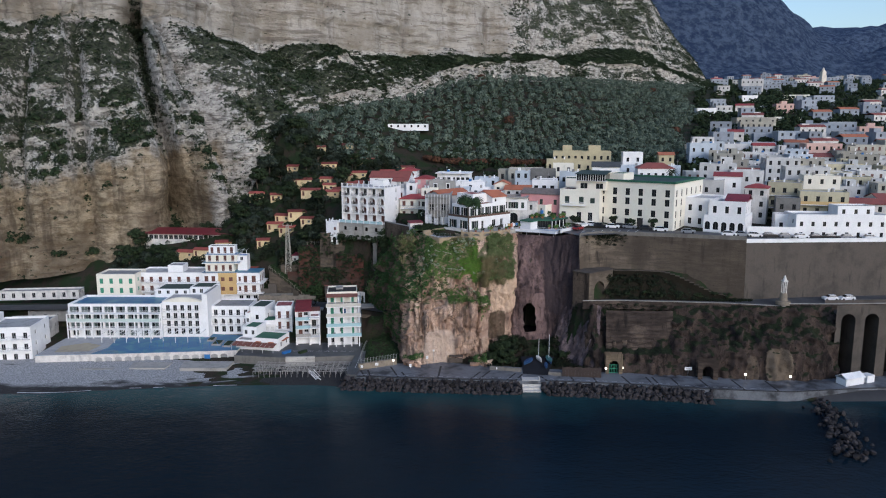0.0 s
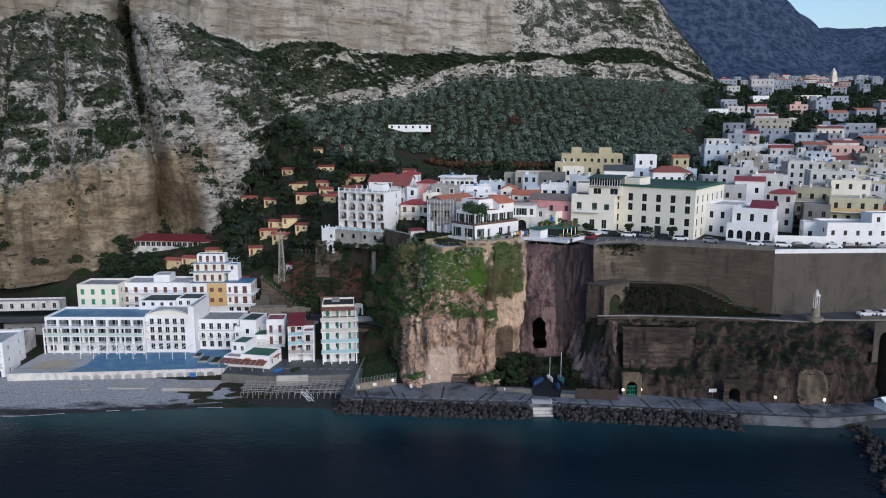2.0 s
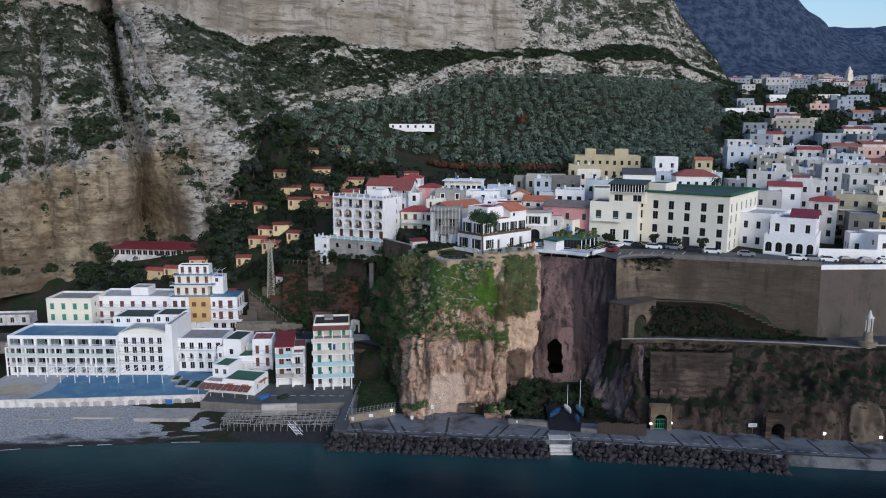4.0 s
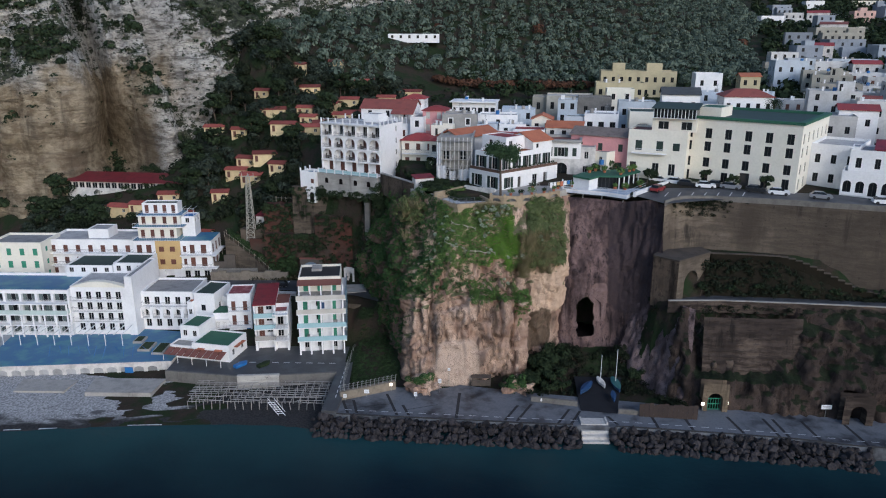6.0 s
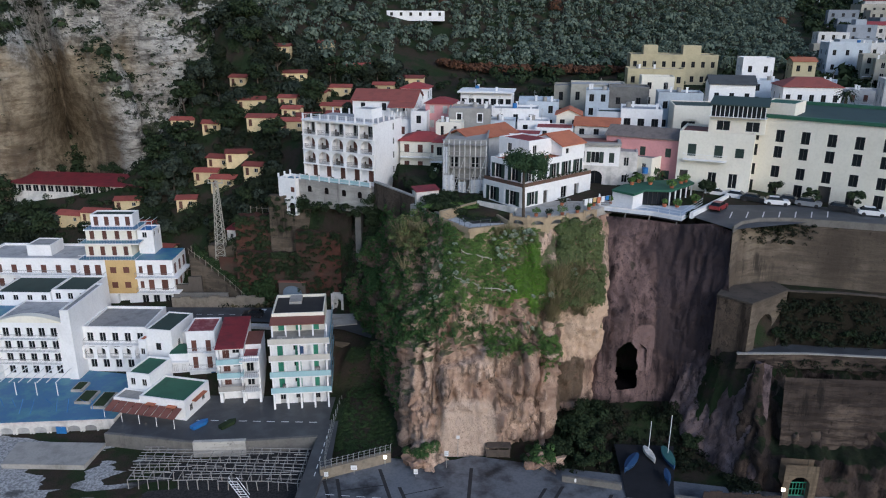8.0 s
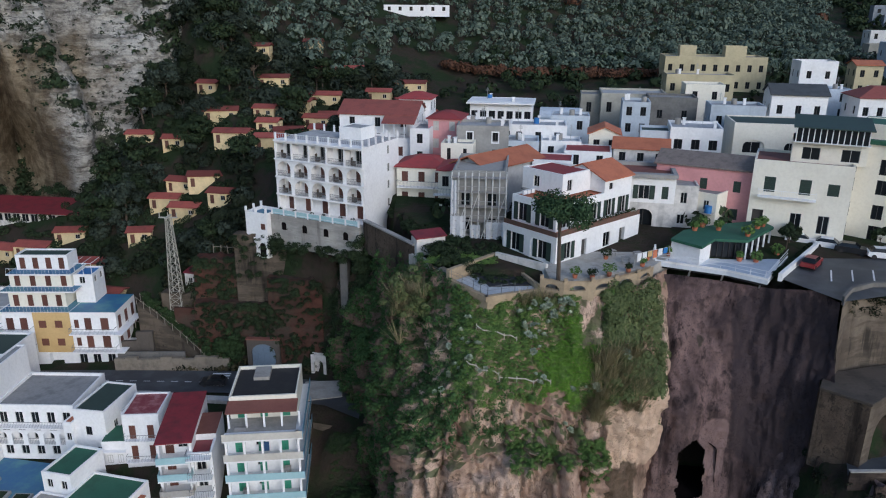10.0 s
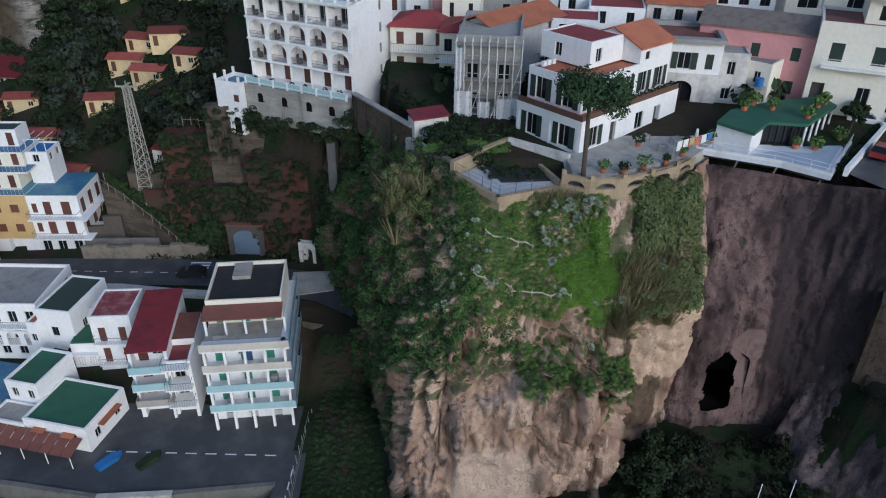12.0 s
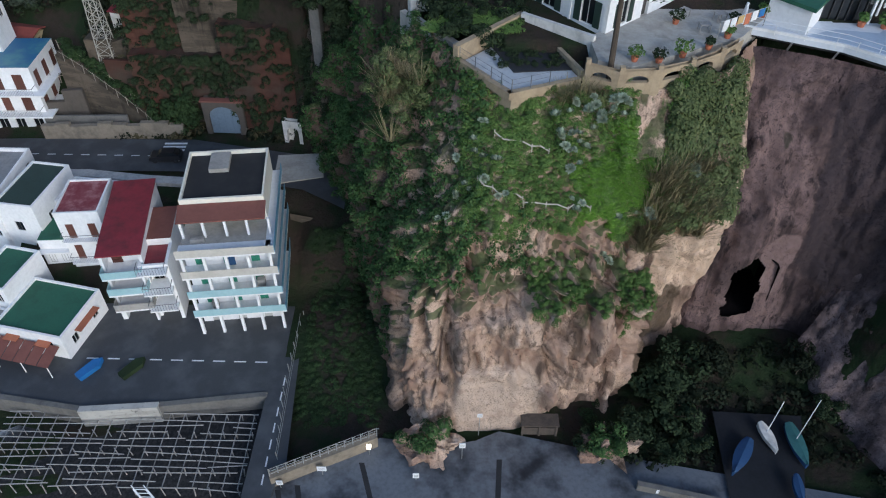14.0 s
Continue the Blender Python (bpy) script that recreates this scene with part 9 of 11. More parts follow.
    for p, q in zip(a, a[1:]):
        zt = 19.3 if p[0] < 80 else 20.0
        g.prism([(p[0], p[1] - 0.3), (q[0], q[1] - 0.3), q, p], 17.0, zt)
        cop.prism([(p[0], p[1] - 0.4), (q[0], q[1] - 0.4), (q[0], q[1] + 0.1), (p[0], p[1] + 0.1)], zt, zt + 0.14)
    structure("parapet_road", g, COURSED, "low stone parapet of the coast road", "parapet")
    structure("coping", cop, CONCRETE, "pale coping on the coast road's parapet", "coping")
    m = thing("monument", "white open stone shrine on a round plinth at the bend", "monument", 90.0, 186.6, 19.6)
    m.scale = (0.72, 0.72, 0.95)
    g = G()
    g.bar((0, 0, 0), (0, 0, 1.0), 2.6, 0, 20)
    g.bar((0, 0, 1.0), (0, 0, 3.2), 1.5, 0, 14, 1.2)
    part("plinth", g, RUBBLE, m)
    for i in range(4):
        g = G()
        x, y = 0.62 * (1 if i % 2 else -1), 0.62 * (1 if i > 1 else -1)
        g.bar((x, y, 3.2), (x, y, 6.4), 0.16, 0, 8)
        part("column", g, OLDWHITE, m)
    g = G()
    g.box(-0.9, 0.9, -0.9, 0.9, 6.4, 6.8)
    g.bar((0, 0, 6.8), (0, 0, 8.2), 0.8, 0, 10, 0.15)
    part("canopy", g, OLDWHITE, m)
    g = G()
    g.bar((0, 0, 3.2), (0, 0, 5.2), 0.28, 0, 10, 0.16)
    part("column_core", g, CONCRETE, m)
    g = G()
    n, m2 = 40, 20
    for i in range(n + 1):
        x = 43.6 + 17.6 * i / n
        for j in range(m2 + 1):
            z = 6.6 + 11.0 * j / m2
            y = interp(x, [40, 48, 57, 61], [186.2, 185.6, 185.2, 185.4]) + 0.16 * (z - 6.6) + 0.12 * fbm(x, z, 2, 3) - (0.1 if j % 2 else 0.0)
            g.v.append((x, y, z))
    for i in range(n):
        for j in range(m2):
            a0 = i * (m2 + 1) + j
            g.f.append((a0, a0 + m2 + 1, a0 + m2 + 2, a0 + 1))
            g.m.append(0)
    structure("wall_road_support", g, COURSED, "coursed tuff wall supporting the coast road", "wall")
    v = thing("viaduct", "tall tuff viaduct arches carrying the coast road", "viaduct")
    for i in range(5):
        g = G()
        x0 = 100.5 + i * 6.2
        arch_wall(g, lambda u, vv, d: (x0 + u, 179.5 + 0.3 * i + d, vv), 0, 6.15, 1.5, 21.0, 1.4, 5.0, 17.0, 1.8, 6.0)
        part("arch", g, MASON, v)


retaining_walls()


def parked_cars():
    """Small parked cars: body, glasshouse, wheels and lamps."""
    def car(name, col):
        body, cab = G(), G()
        prof = [(-2.0, 0.35), (-2.0, 0.75), (-1.75, 0.9), (-0.95, 0.95), (1.2, 0.98), (1.95, 0.9), (2.0, 0.4), (1.5, 0.22), (-1.6, 0.22)]
        for s in (-1, 1):
            pts = [(x, s * 0.82, z) for x, z in prof]
            body.face(pts if s < 0 else pts[::-1])
        for p, q in zip(prof, prof[1:] + prof[:1]):
            body.face([(p[0], 0.82, p[1]), (q[0], 0.82, q[1]), (q[0], -0.82, q[1]), (p[0], -0.82, p[1])][::-1])
        lo = [(-1.0, 0.95), (1.75, 0.96)]
        hi = [(-0.35, 1.42), (1.2, 1.42)]
        a = [(lo[0][0], -0.78, lo[0][1]), (lo[1][0], -0.78, lo[1][1]), (lo[1][0], 0.78, lo[1][1]), (lo[0][0], 0.78, lo[0][1])]
        b = [(hi[0][0], -0.62, hi[0][1]), (hi[1][0], -0.62, hi[1][1]), (hi[1][0], 0.62, hi[1][1]), (hi[0][0], 0.62, hi[0][1])]
        for i in range(4):
            j = (i + 1) % 4
            cab.face([a[i], a[j], b[j], b[i]], 0)
        cab.face(b, 1)
        paint = surface("car_paint_" + name, col, tuple(c * 0.9 for c in col), 2.0, 0.3, 0.3, 0.0)
        wheel = G()
        wheel.bar((0, -0.1, 0), (0, 0.1, 0), 0.31, 0, 12)
        lamp = G()
        lamp.box(-0.03, 0.03, -0.16, 0.16, -0.07, 0.07)
        return body.mesh("body", [paint]), cab.mesh("glasshouse", [GLASS, paint]), wheel.mesh("wheel", [DARKROOF]), lamp.mesh("headlight", [PAINTWHITE])
    kinds = {"white": car("white", (0.75, 0.75, 0.76)), "grey": car("grey", (0.22, 0.23, 0.25)), "black": car("black", (0.02, 0.02, 0.022)), "red": car("red", (0.22, 0.02, 0.022)), "blue": car("blue", (0.04, 0.08, 0.18))}
    spots = [("red", 39.6, 210.0, 230), ("white", 45.5, 217.5, 150), ("black", 47.4, 215.6, 150), ("white", 50.5, 213.6, 165), ("black", 53.2, 214.6, 150), ("grey", 55.4, 212.8, 150), ("black", 59.4, 209.8, 150), ("white", 63, 207.4, 160),
             ("grey", 70, 204.6, 160), ("white", 80.2, 201.0, 168), ("grey", 83.8, 200.6, 168), ("white", 87, 199.9, 168), ("black", 91, 199.4, 176), ("grey", 95.5, 199.2, 176), ("white", 99.5, 199.0, 178), ("black", 103.8, 198.8, 178), ("black", 108, 198.9, 178), ("grey", 112.5, 199, 178), ("white", 119, 199.2, 178),
             ("white", 42.5, 219.5, 155), ("grey", 44, 220.4, 155)]
    for col, x, y, yaw in spots:
        z = 36.12 - 0.02 * max(0, x - 60)
        c = thing("car", col + " small car parked on the asphalt piazza", "car", x, y, z, yaw, "cars on the piazza")
        body, cab, wheel, lamp = kinds[col]
        part("body", body, None, c)
        part("glasshouse", cab, None, c)
        for wx in (-1.3, 1.25):
            for wy in (-0.76, 0.76):
                part("wheel", wheel, None, c, at=pose(wx, wy, 0.31))
        for wy in (-0.58, 0.58):
            part("headlight", lamp, None, c, at=pose(-2.0, wy, 0.66))
    for col, x, y, z, yaw in (("black", -42.5, 225.5, 9.62, 4), ("white", 104, 189.5, 20.0, 2), ("white", 108.5, 189.6, 20.0, 2)):
        c = thing("car", col + " car on the road", "car", x, y, z, yaw, "cars on the roads")
        body, cab, wheel, lamp = kinds[col]
        part("body", body, None, c)
        part("glasshouse", cab, None, c)
        for wx in (-1.3, 1.25):
            for wy in (-0.76, 0.76):
                part("wheel", wheel, None, c, at=pose(wx, wy, 0.31))


parked_cars()

# ---- the town behind, house after house ----
def town_house(name, label, x, y, top, yaw, w, d, h, wall, roof, kind="flat", rows=2, win="dark", shut=None, n=None, side=2, parapet=0.4, head=None, rise_h=1.4, group="", ww=1.0, wh=1.6, deep=6.0):
    """A town house given by its eaves corner and eaves height: flat, ridged or hipped roof, rows of openings, a stair head if asked."""
    t = thing(name, label, "house", x, y, top - h, yaw, group)
    st = h / rows
    holes = {"front": [], "right": [], "left": []}
    for i in range(rows):
        z0 = i * st + min(0.9, st - wh - 0.4)
        holes["front"] += row(n or max(2, int(w / 2.8)), w, ww, z0, z0 + wh, win)
        if side:
            holes["right"] += row(side, d, 0.9, z0 + 0.1, z0 + wh, win)
            holes["left"] += row(side, d, 0.9, z0 + 0.1, z0 + wh, win)
    block(t, (0, w, 0, d, -deep, h), holes, wall, roof, parapet if kind == "flat" else 0.0, shut or SHUT_G)
    if kind in ("gable", "gable_y"):
        g = G()
        g.gable(0, w, 0, d, h, rise_h, 0.35, "x" if kind == "gable" else "y")
        part("roof", g, roof, t)
        for k in (0, 1):
            g = G()
            if kind == "gable":
                g.prism([(0, 0), (d, 0), (d / 2, rise_h)], 0, 0.2)
                part("gable_wall", g, wall, t, at=pose(k * (w - 0.24) + 0.02, 0, h) @ Matrix(((0, 0, 1, 0), (1, 0, 0, 0), (0, 1, 0, 0), (0, 0, 0, 1))))
            else:
                g.prism([(0, 0), (w, 0), (w / 2, rise_h)], -0.2, 0)
                part("gable_wall", g, wall, t, at=pose(0, k * (d - 0.24) + 0.02, h, 90))
    elif kind == "hip":
        g = G()
        o, k = 0.35, min(w, d) * 0.38
        a = [(-o, -o, h), (w + o, -o, h), (w + o, d + o, h), (-o, d + o, h)]
        b = [(k, k, h + rise_h), (w - k, k, h + rise_h), (w - k, d - k, h + rise_h), (k, d - k, h + rise_h)]
        for i in range(4):
            j = (i + 1) % 4
            g.face([a[i], a[j], b[j], b[i]])
        g.face(b)
        for i in range(4):
            j = (i + 1) % 4
            lo = [(p[0], p[1], p[2] - 0.16) for p in (a[i], a[j])]
            g.face([lo[0], lo[1], a[j], a[i]])
        g.face([(p[0], p[1], h - 0.16) for p in a[::-1]])
        part("roof", g, roof, t)
    if head:
        u, v, hw, hd, hh = head
        block(t, (u, u + hw, v, v + hd, h, h + hh), {"front": [(0.4, 1.2, h + 0.1, h + min(2.0, hh - 0.2), 0.2, "dark")]}, wall, roof, 0.12, name="stair_head")
    return t


def roof_clutter(t, w, d, z, seed, tank=True):
    """A water tank, chimney pots and an aerial on a flat roof."""
    rng = random.Random(seed)
    if tank:
        g = G()
        x, y = rng.uniform(0.8, w - 0.9), rng.uniform(d * 0.5, d - 0.9)
        g.bar((x, y, z), (x, y, z + 1.0), 0.5, 0, 10)
        part("water_tank", g, BLUEPAINT if rng.random() < 0.15 else CONCRETE, t)
    for _ in range(2):
        g = G()
        x, y = rng.uniform(0.5, w - 0.8), rng.uniform(1.0, d - 0.8)
        g.box(x, x + 0.45, y, y + 0.45, z, z + 1.1)
        g.box(x - 0.08, x + 0.53, y - 0.08, y + 0.53, z + 1.1, z + 1.2)
        part("chimney", g, WHITE, t)
    g = G()
    x, y = rng.uniform(0.6, w - 0.6), rng.uniform(0.8, d - 0.6)
    g.bar((x, y, z), (x, y, z + 2.6), 0.035)
    for k in range(4):
        g.bar((x - 0.4 + 0.06 * k, y, z + 1.9 + 0.17 * k), (x + 0.4 - 0.06 * k, y, z + 1.9 + 0.17 * k), 0.02)
    part("aerial", g, STEEL, t)


BLOCKED = []


def old_town():
    """The houses that crowd behind the hotel, the villa and the palazzo."""
    H = town_house
    def put(*a, clutter=0, **k):
        t = H(*a, **k)
        x, y, w, d = a[2], a[3], a[6], a[7]
        BLOCKED.append((x + w / 2, y + d / 2, 0.55 * max(w, d)))
        if clutter:
            roof_clutter(t, w, d, a[8], clutter)
        return t
    # behind the hotel
    t = put("town_house", "white house with a long brown-red tiled roof and covered veranda", -25.6, 254.0, 48.3, -8, 13.9, 9, 8.4, WHITE, MAROON, "gable", 3, n=3, rise_h=2.0)
    g = G()
    g.shed(8.4, 14.2, -3.2, 0.4, 47.3 - 39.9, 48.5 - 39.9)
    part("veranda_roof", g, MAROON, t, "brown-red veranda roof")
    for x in (8.7, 10.6, 12.4, 14.0):
        g = G()
        g.bar((x, -3.0, 4.6), (x, -3.0, 7.4), 0.1, 0, 8)
        part("veranda_post", g, PAINTWHITE, t)
    block(t, (-1.5, 14.4, -3.6, -0.02, -6, 4.6), {"front": row(3, 15.9, 1.0, 2.0, 3.6, "shut")}, WHITE, FLATROOF, 0.5, name="terrace_block")
    put("town_house", "small white upper house with a bright red hipped roof", -15.5, 261.0, 50.4, -8, 6.0, 6, 6.5, WHITE, REDTILE, "hip", 2, win="shut", n=2, rise_h=1.0)
    t = put("town_house", "tall blank white house wall between the hotel and the pink house", -12.6, 247.0, 46.6, -10, 3.4, 8, 9, WHITE, FLATROOF, "flat", 3, n=1, side=0)
    p = put("pink_house", "pink plastered house with white shutters and dark red roof", -9.6, 249.5, 48.4, -10, 5.6, 7, 9, PINK, REDTILE, "hip", 3, win="shut", shut=FRAME, n=2, rise_h=0.9)
    put("town_house", "low pale house beside the pink house", -4.0, 251.0, 47.2, -8, 5.0, 7, 7.5, WHITE, LIGHTROOF, "flat", 2, n=2, clutter=4)
    t = put("town_house", "grey rendered house with two white-framed windows", -4.7, 243.6, 47.7, -4, 8.6, 7, 9, GREY, FLATROOF, "flat", 3, n=2, clutter=5)
    for u in (1.55, 5.75):
        g = G()
        for q in ((u, u + 1.3, 6.5, 6.7), (u, u + 1.3, 8.3, 8.5), (u, u + 0.2, 6.7, 8.3), (u + 1.1, u + 1.3, 6.7, 8.3)):
            g.box(q[0], q[1], -0.08, -0.003, q[2], q[3])
        part("window_surround", g, PAINTWHITE, t)
    t = put("town_house", "cream two-storey house with a red hipped roof and long balcony", -14.1, 236.5, 42.7, -8, 8.0, 7.5, 6.6, CREAM, REDTILE, "hip", 2, win="shut", shut=SHUT_B, n=3, rise_h=1.2)
    balcony(t, 0.2, 7.8, 0, 3.5, 1.1)
    t = put("town_house", "narrow cream wing with a red roof and small balcony", -7.4, 231.8, 43.2, -8, 4.4, 7, 7.0, CREAM, REDTILE, "hip", 2, win="dark", n=2, rise_h=0.7)
    balcony(t, -0.6, 4.6, 0, 3.3, 1.0)
    put("town_house", "cream stair tower with two slim windows", -7.2, 240.0, 45.4, -8, 5.2, 4, 6, CREAM, FLATROOF, "flat", 2, n=2, ww=0.6, wh=1.9, clutter=7)
    t = put("town_house", "flat white house with a deep window band and roof terrace", -2.1, 265.5, 49.0, -8, 11.9, 8, 7.4, WHITE, LIGHTROOF, "flat", 2, n=7, ww=1.2, wh=1.5, clutter=8)
    g = G()
    g.box(-0.6, 12.3, -1.4, 8.4, 7.5, 7.75)
    part("roof_slab", g, WHITE, t)
    t = put("town_house", "low white houses with a roof terrace and awnings", 4.6, 250.5, 46.9, -6, 9.8, 7, 6.6, WHITE, LIGHTROOF, "flat", 2, clutter=9)
    put("town_house", "low bluish-white terrace house", 12.5, 257.5, 47.6, -8, 7.0, 6, 6, BLUEWHITE, LIGHTROOF, "flat", 2, clutter=10)
    put("town_house", "low white roofs stepping down behind the villa", 2.5, 243.4, 45.3, -6, 6.4, 6, 6, BLUEWHITE, LIGHTROOF, "flat", 2, n=2, clutter=11)
    put("town_house", "low white house with a blue-grey terrace", 9.4, 244.4, 45.2, -6, 6.6, 5.4, 6, WHITE, LIGHTROOF, "flat", 2, n=2, clutter=12)
    g = thing("glass_shelter", "pale blue arched shelter roof behind the town", "shelter", 11.5, 267, 44, -8)
    s = G()
    for i in range(8):
        a0, a1 = math.pi * i / 8, math.pi * (i + 1) / 8
        s.face([(0, 4 - 4 * math.cos(a0), 2.4 + 1.3 * math.sin(a0)), (8, 4 - 4 * math.cos(a0), 2.4 + 1.3 * math.sin(a0)), (8, 4 - 4 * math.cos(a1), 2.4 + 1.3 * math.sin(a1)), (0, 4 - 4 * math.cos(a1), 2.4 + 1.3 * math.sin(a1))])
    s.box(0, 8, 0, 8, -3, 2.4)
    part("vault", s, BLUEWHITE, g)
    # roofs right behind the villa
    put("town_house", "small cream house with a terracotta ridged roof", 17.4, 245.0, 46.6, -10, 5.0, 6, 6.6, CREAM, TILE, "gable_y", 2, n=2, rise_h=1.2)
    put("town_house", "long low house with an orange-red tiled roof", 20.3, 239.0, 45.4, -14, 8.4, 6, 6, OLDWHITE, TILE, "gable", 2, rise_h=1.3)
    put("town_house", "low house with a flat dark red roof", 12.4, 238.4, 45.0, -10, 7.4, 6.4, 6, WHITE, REDTILE, "flat", 2, n=2, parapet=0.1)
    put("town_house", "white house with a red roof terrace behind the scaffolding", 6.8, 232.6, 44.6, -10, 6.0, 6, 6, WHITE, REDTILE, "flat", 2, n=2, parapet=0.15)
    r = put("rose_house", "long rose house with old grey pantile roofs behind the villa", 24.8, 229.8, 45.0, -27, 13.6, 7, 8, PINK, GREYTILE, "gable", 2, n=3, win="shut", rise_h=1.5)
    put("town_house", "white house with a dark green roof terrace", 25.2, 242.6, 47.4, -12, 5.0, 6, 7, BLUEWHITE, DARKGREENROOF, "flat", 2, n=2)
    put("town_house", "white flat-roofed house with wide windows", 29.6, 241.0, 48.2, -12, 8.0, 8, 8, WHITE, LIGHTROOF, "flat", 2, n=3, ww=1.3, clutter=14)
    put("town_house", "tall narrow bluish-white house", 25.7, 259.0, 50.0, -10, 5.0, 7, 9, BLUEWHITE, LIGHTROOF, "flat", 3, n=2, clutter=15)
    t = put("town_house", "long beige house with a flat grey roof and tall windows", 24.5, 273.0, 50.0, -8, 13.0, 11, 8.5, KHAKI, FLATROOF, "flat", 2, n=4, wh=2.0)
    block(t, (-4.0, -0.02, 2, 10, -5, 8.0), {"front": [(1.2, 2.2, 1.0, 3.0, 0.25, "dark"), (1.2, 2.2, 4.8, 6.8, 0.25, "dark")]}, KHAKI, FLATROOF, 0.4, name="side_block")
    put("town_house", "dark grey rendered block with few windows", 31.8, 264.6, 50.3, -10, 9.0, 7, 9, DARKRENDER, FLATROOF, "flat", 2, n=2, side=1)
    put("town_house", "white house with a long parapet roof", 41.2, 257.0, 49.8, -10, 9.4, 7, 8, BLUEWHITE, LIGHTROOF, "flat", 2, clutter=17)
    put("town_house", "small cream upper house with two windows", 41.4, 273.6, 51.9, -8, 7.6, 6, 7, CREAM, FLATROOF, "flat", 2, n=2)
    put("town_house", "yellow-green house with flat terraces", 40.3, 284.0, 53.0, -8, 14.0, 8, 8, YELLOW, FLATROOF, "flat", 2, clutter=18)
    t = put("town_house", "long pale yellow two-storey building with a flat roof", 46.6, 309.0, 55.3, -8, 24.0, 11, 8, YELLOW, FLATROOF, "flat", 2, n=9)
    for u, w in ((4, 4.0), (15, 5.0)):
        block(t, (u, u + w, 5, 9, 8.0, 10.4), {}, YELLOW, FLATROOF, 0.3, name="roof_room")
    put("town_house", "white house with a dark grey ridged roof", 53.5, 261.0, 51.6, -12, 9.6, 8, 8.5, WHITE, DARKTILE, "gable", 2, rise_h=1.7)
    put("town_house", "white cube house with a flat roof", 71.7, 291.0, 55.5, -8, 7.8, 7, 8.5, WHITE, LIGHTROOF, "flat", 2, n=2)
    put("town_house", "low white houses before the cube house", 64.5, 276.0, 51.0, -8, 11, 7, 6, BLUEWHITE, LIGHTROOF, "flat", 2, clutter=20)
    put("town_house", "small yellow house with a terracotta roof", 88.8, 300.0, 54.4, -8, 6.0, 6, 7, YELLOW, TILE, "gable", 2, n=2, rise_h=1.0)
    put("town_house", "long white villa with a dark red hipped roof", 70.3, 262.0, 51.2, -8, 12.5, 9, 8.5, WHITE, MAROON, "hip", 2, n=5, rise_h=1.8)
    put("town_house", "bluish house with a shallow roof and small windows", 108.6, 322.0, 58.4, -8, 11, 8, 8.5, BLUEWHITE, LIGHTROOF, "flat", 2, clutter=22)
    # behind the arched house and along the piazza
    put("town_house", "grey rendered house with a blank front", 83.6, 235.0, 48.6, -22, 7.0, 10, 9, GREYWHITE, FLATROOF, "flat", 2, n=2)
    put("town_house", "white house with a low red tiled roof", 89.6, 240.0, 49.8, -22, 8.4, 8, 9, WHITE, REDTILE, "gable", 2, n=2, rise_h=1.1)
    t = put("town_house", "tall khaki-yellow house with arched balconies and terrace", 101.8, 227.0, 48.5, -28, 9.6, 10, 11.5, YELLOWISH, FLATROOF, "flat", 3, n=3, clutter=23)
    balcony(t, 0.3, 9.2, 0, 7.9, 1.2)
    balcony(t, 0.3, 9.2, 0, 4.1, 1.2)
    put("town_house", "white house with a red hipped roof and loggia", 92.6, 222.0, 47.6, -28, 6.4, 7, 10, OLDWHITE, REDTILE, "hip", 3, n=2, rise_h=1.0)
    put("town_house", "wide pale house with long terraces", 117.7, 250.0, 52.0, -15, 14, 9, 10, LIMEWASH, LIGHTROOF, "flat", 3, clutter=24)
    put("town_house", "pale house with a green roof edge", 118.8, 239.0, 49.8, -15, 11, 8, 10, CREAM, DARKGREENROOF, "flat", 3, clutter=25)
    t = put("town_house", "yellow apartment house with brown terraces above the piazza", 106.4, 215.5, 46.6, -20, 13.0, 9, 10.5, YELLOWISH, FLATROOF, "flat", 3, n=4, clutter=26)
    for z in (3.6, 7.1):
        balcony(t, 0.2, 12.8, 0, z, 1.5, panel=OCHRE)
    put("town_house", "dark weathered house beside the yellow apartments", 99.0, 214.6, 44.8, -20, 6.6, 7, 8, DARKRENDER, FLATROOF, "flat", 2, n=2)
    put("town_house", "low white house with a brown awning", 96.5, 209.0, 40.6, -14, 7.0, 4.5, 4.6, WHITE, BROWNROOF, "flat", 1)
    put("town_house", "tall white house among garden trees", 120.7, 340.0, 58.7, -14, 9.4, 8, 8.6, BLUEWHITE, LIGHTROOF, "flat", 3)
    put("town_house", "white terraced houses among garden trees", 130.4, 340.0, 57.6, -14, 11, 8, 8, LIMEWASH, LIGHTROOF, "flat", 2, clutter=28)
    put("town_house", "long white house with many windows and shutters", 142.0, 350.0, 58.2, -10, 16, 9, 8, BLUEWHITE, LIGHTROOF, "flat", 2, n=6, clutter=29)
    put("town_house", "khaki house half hidden by trees", 112.6, 340.0, 57.3, -14, 6.4, 7, 8, KHAKI, FLATROOF, "flat", 2, n=2)
    put("town_house", "white upper house on the slope", 121.6, 357.0, 60.6, -10, 10, 7, 6, LIMEWASH, LIGHTROOF, "flat", 2)
    put("town_house", "broad white house with stepped roof terraces", 91.6, 260.0, 52.6, -20, 12.4, 9, 9, LIMEWASH, LIGHTROOF, "flat", 3, n=3, head=(7, 4, 4, 4, 2.4), clutter=30)
    put("town_house", "white house with an awning over its roof terrace", 98.5, 249.0, 50.8, -15, 10.6, 7, 8.5, LIMEWASH, LIGHTROOF, "flat", 2, clutter=31)
    put("town_house", "wide white house with terraces", 121.6, 274.0, 53.8, -10, 12, 9, 9, LIMEWASH, LIGHTROOF, "flat", 3, clutter=32)
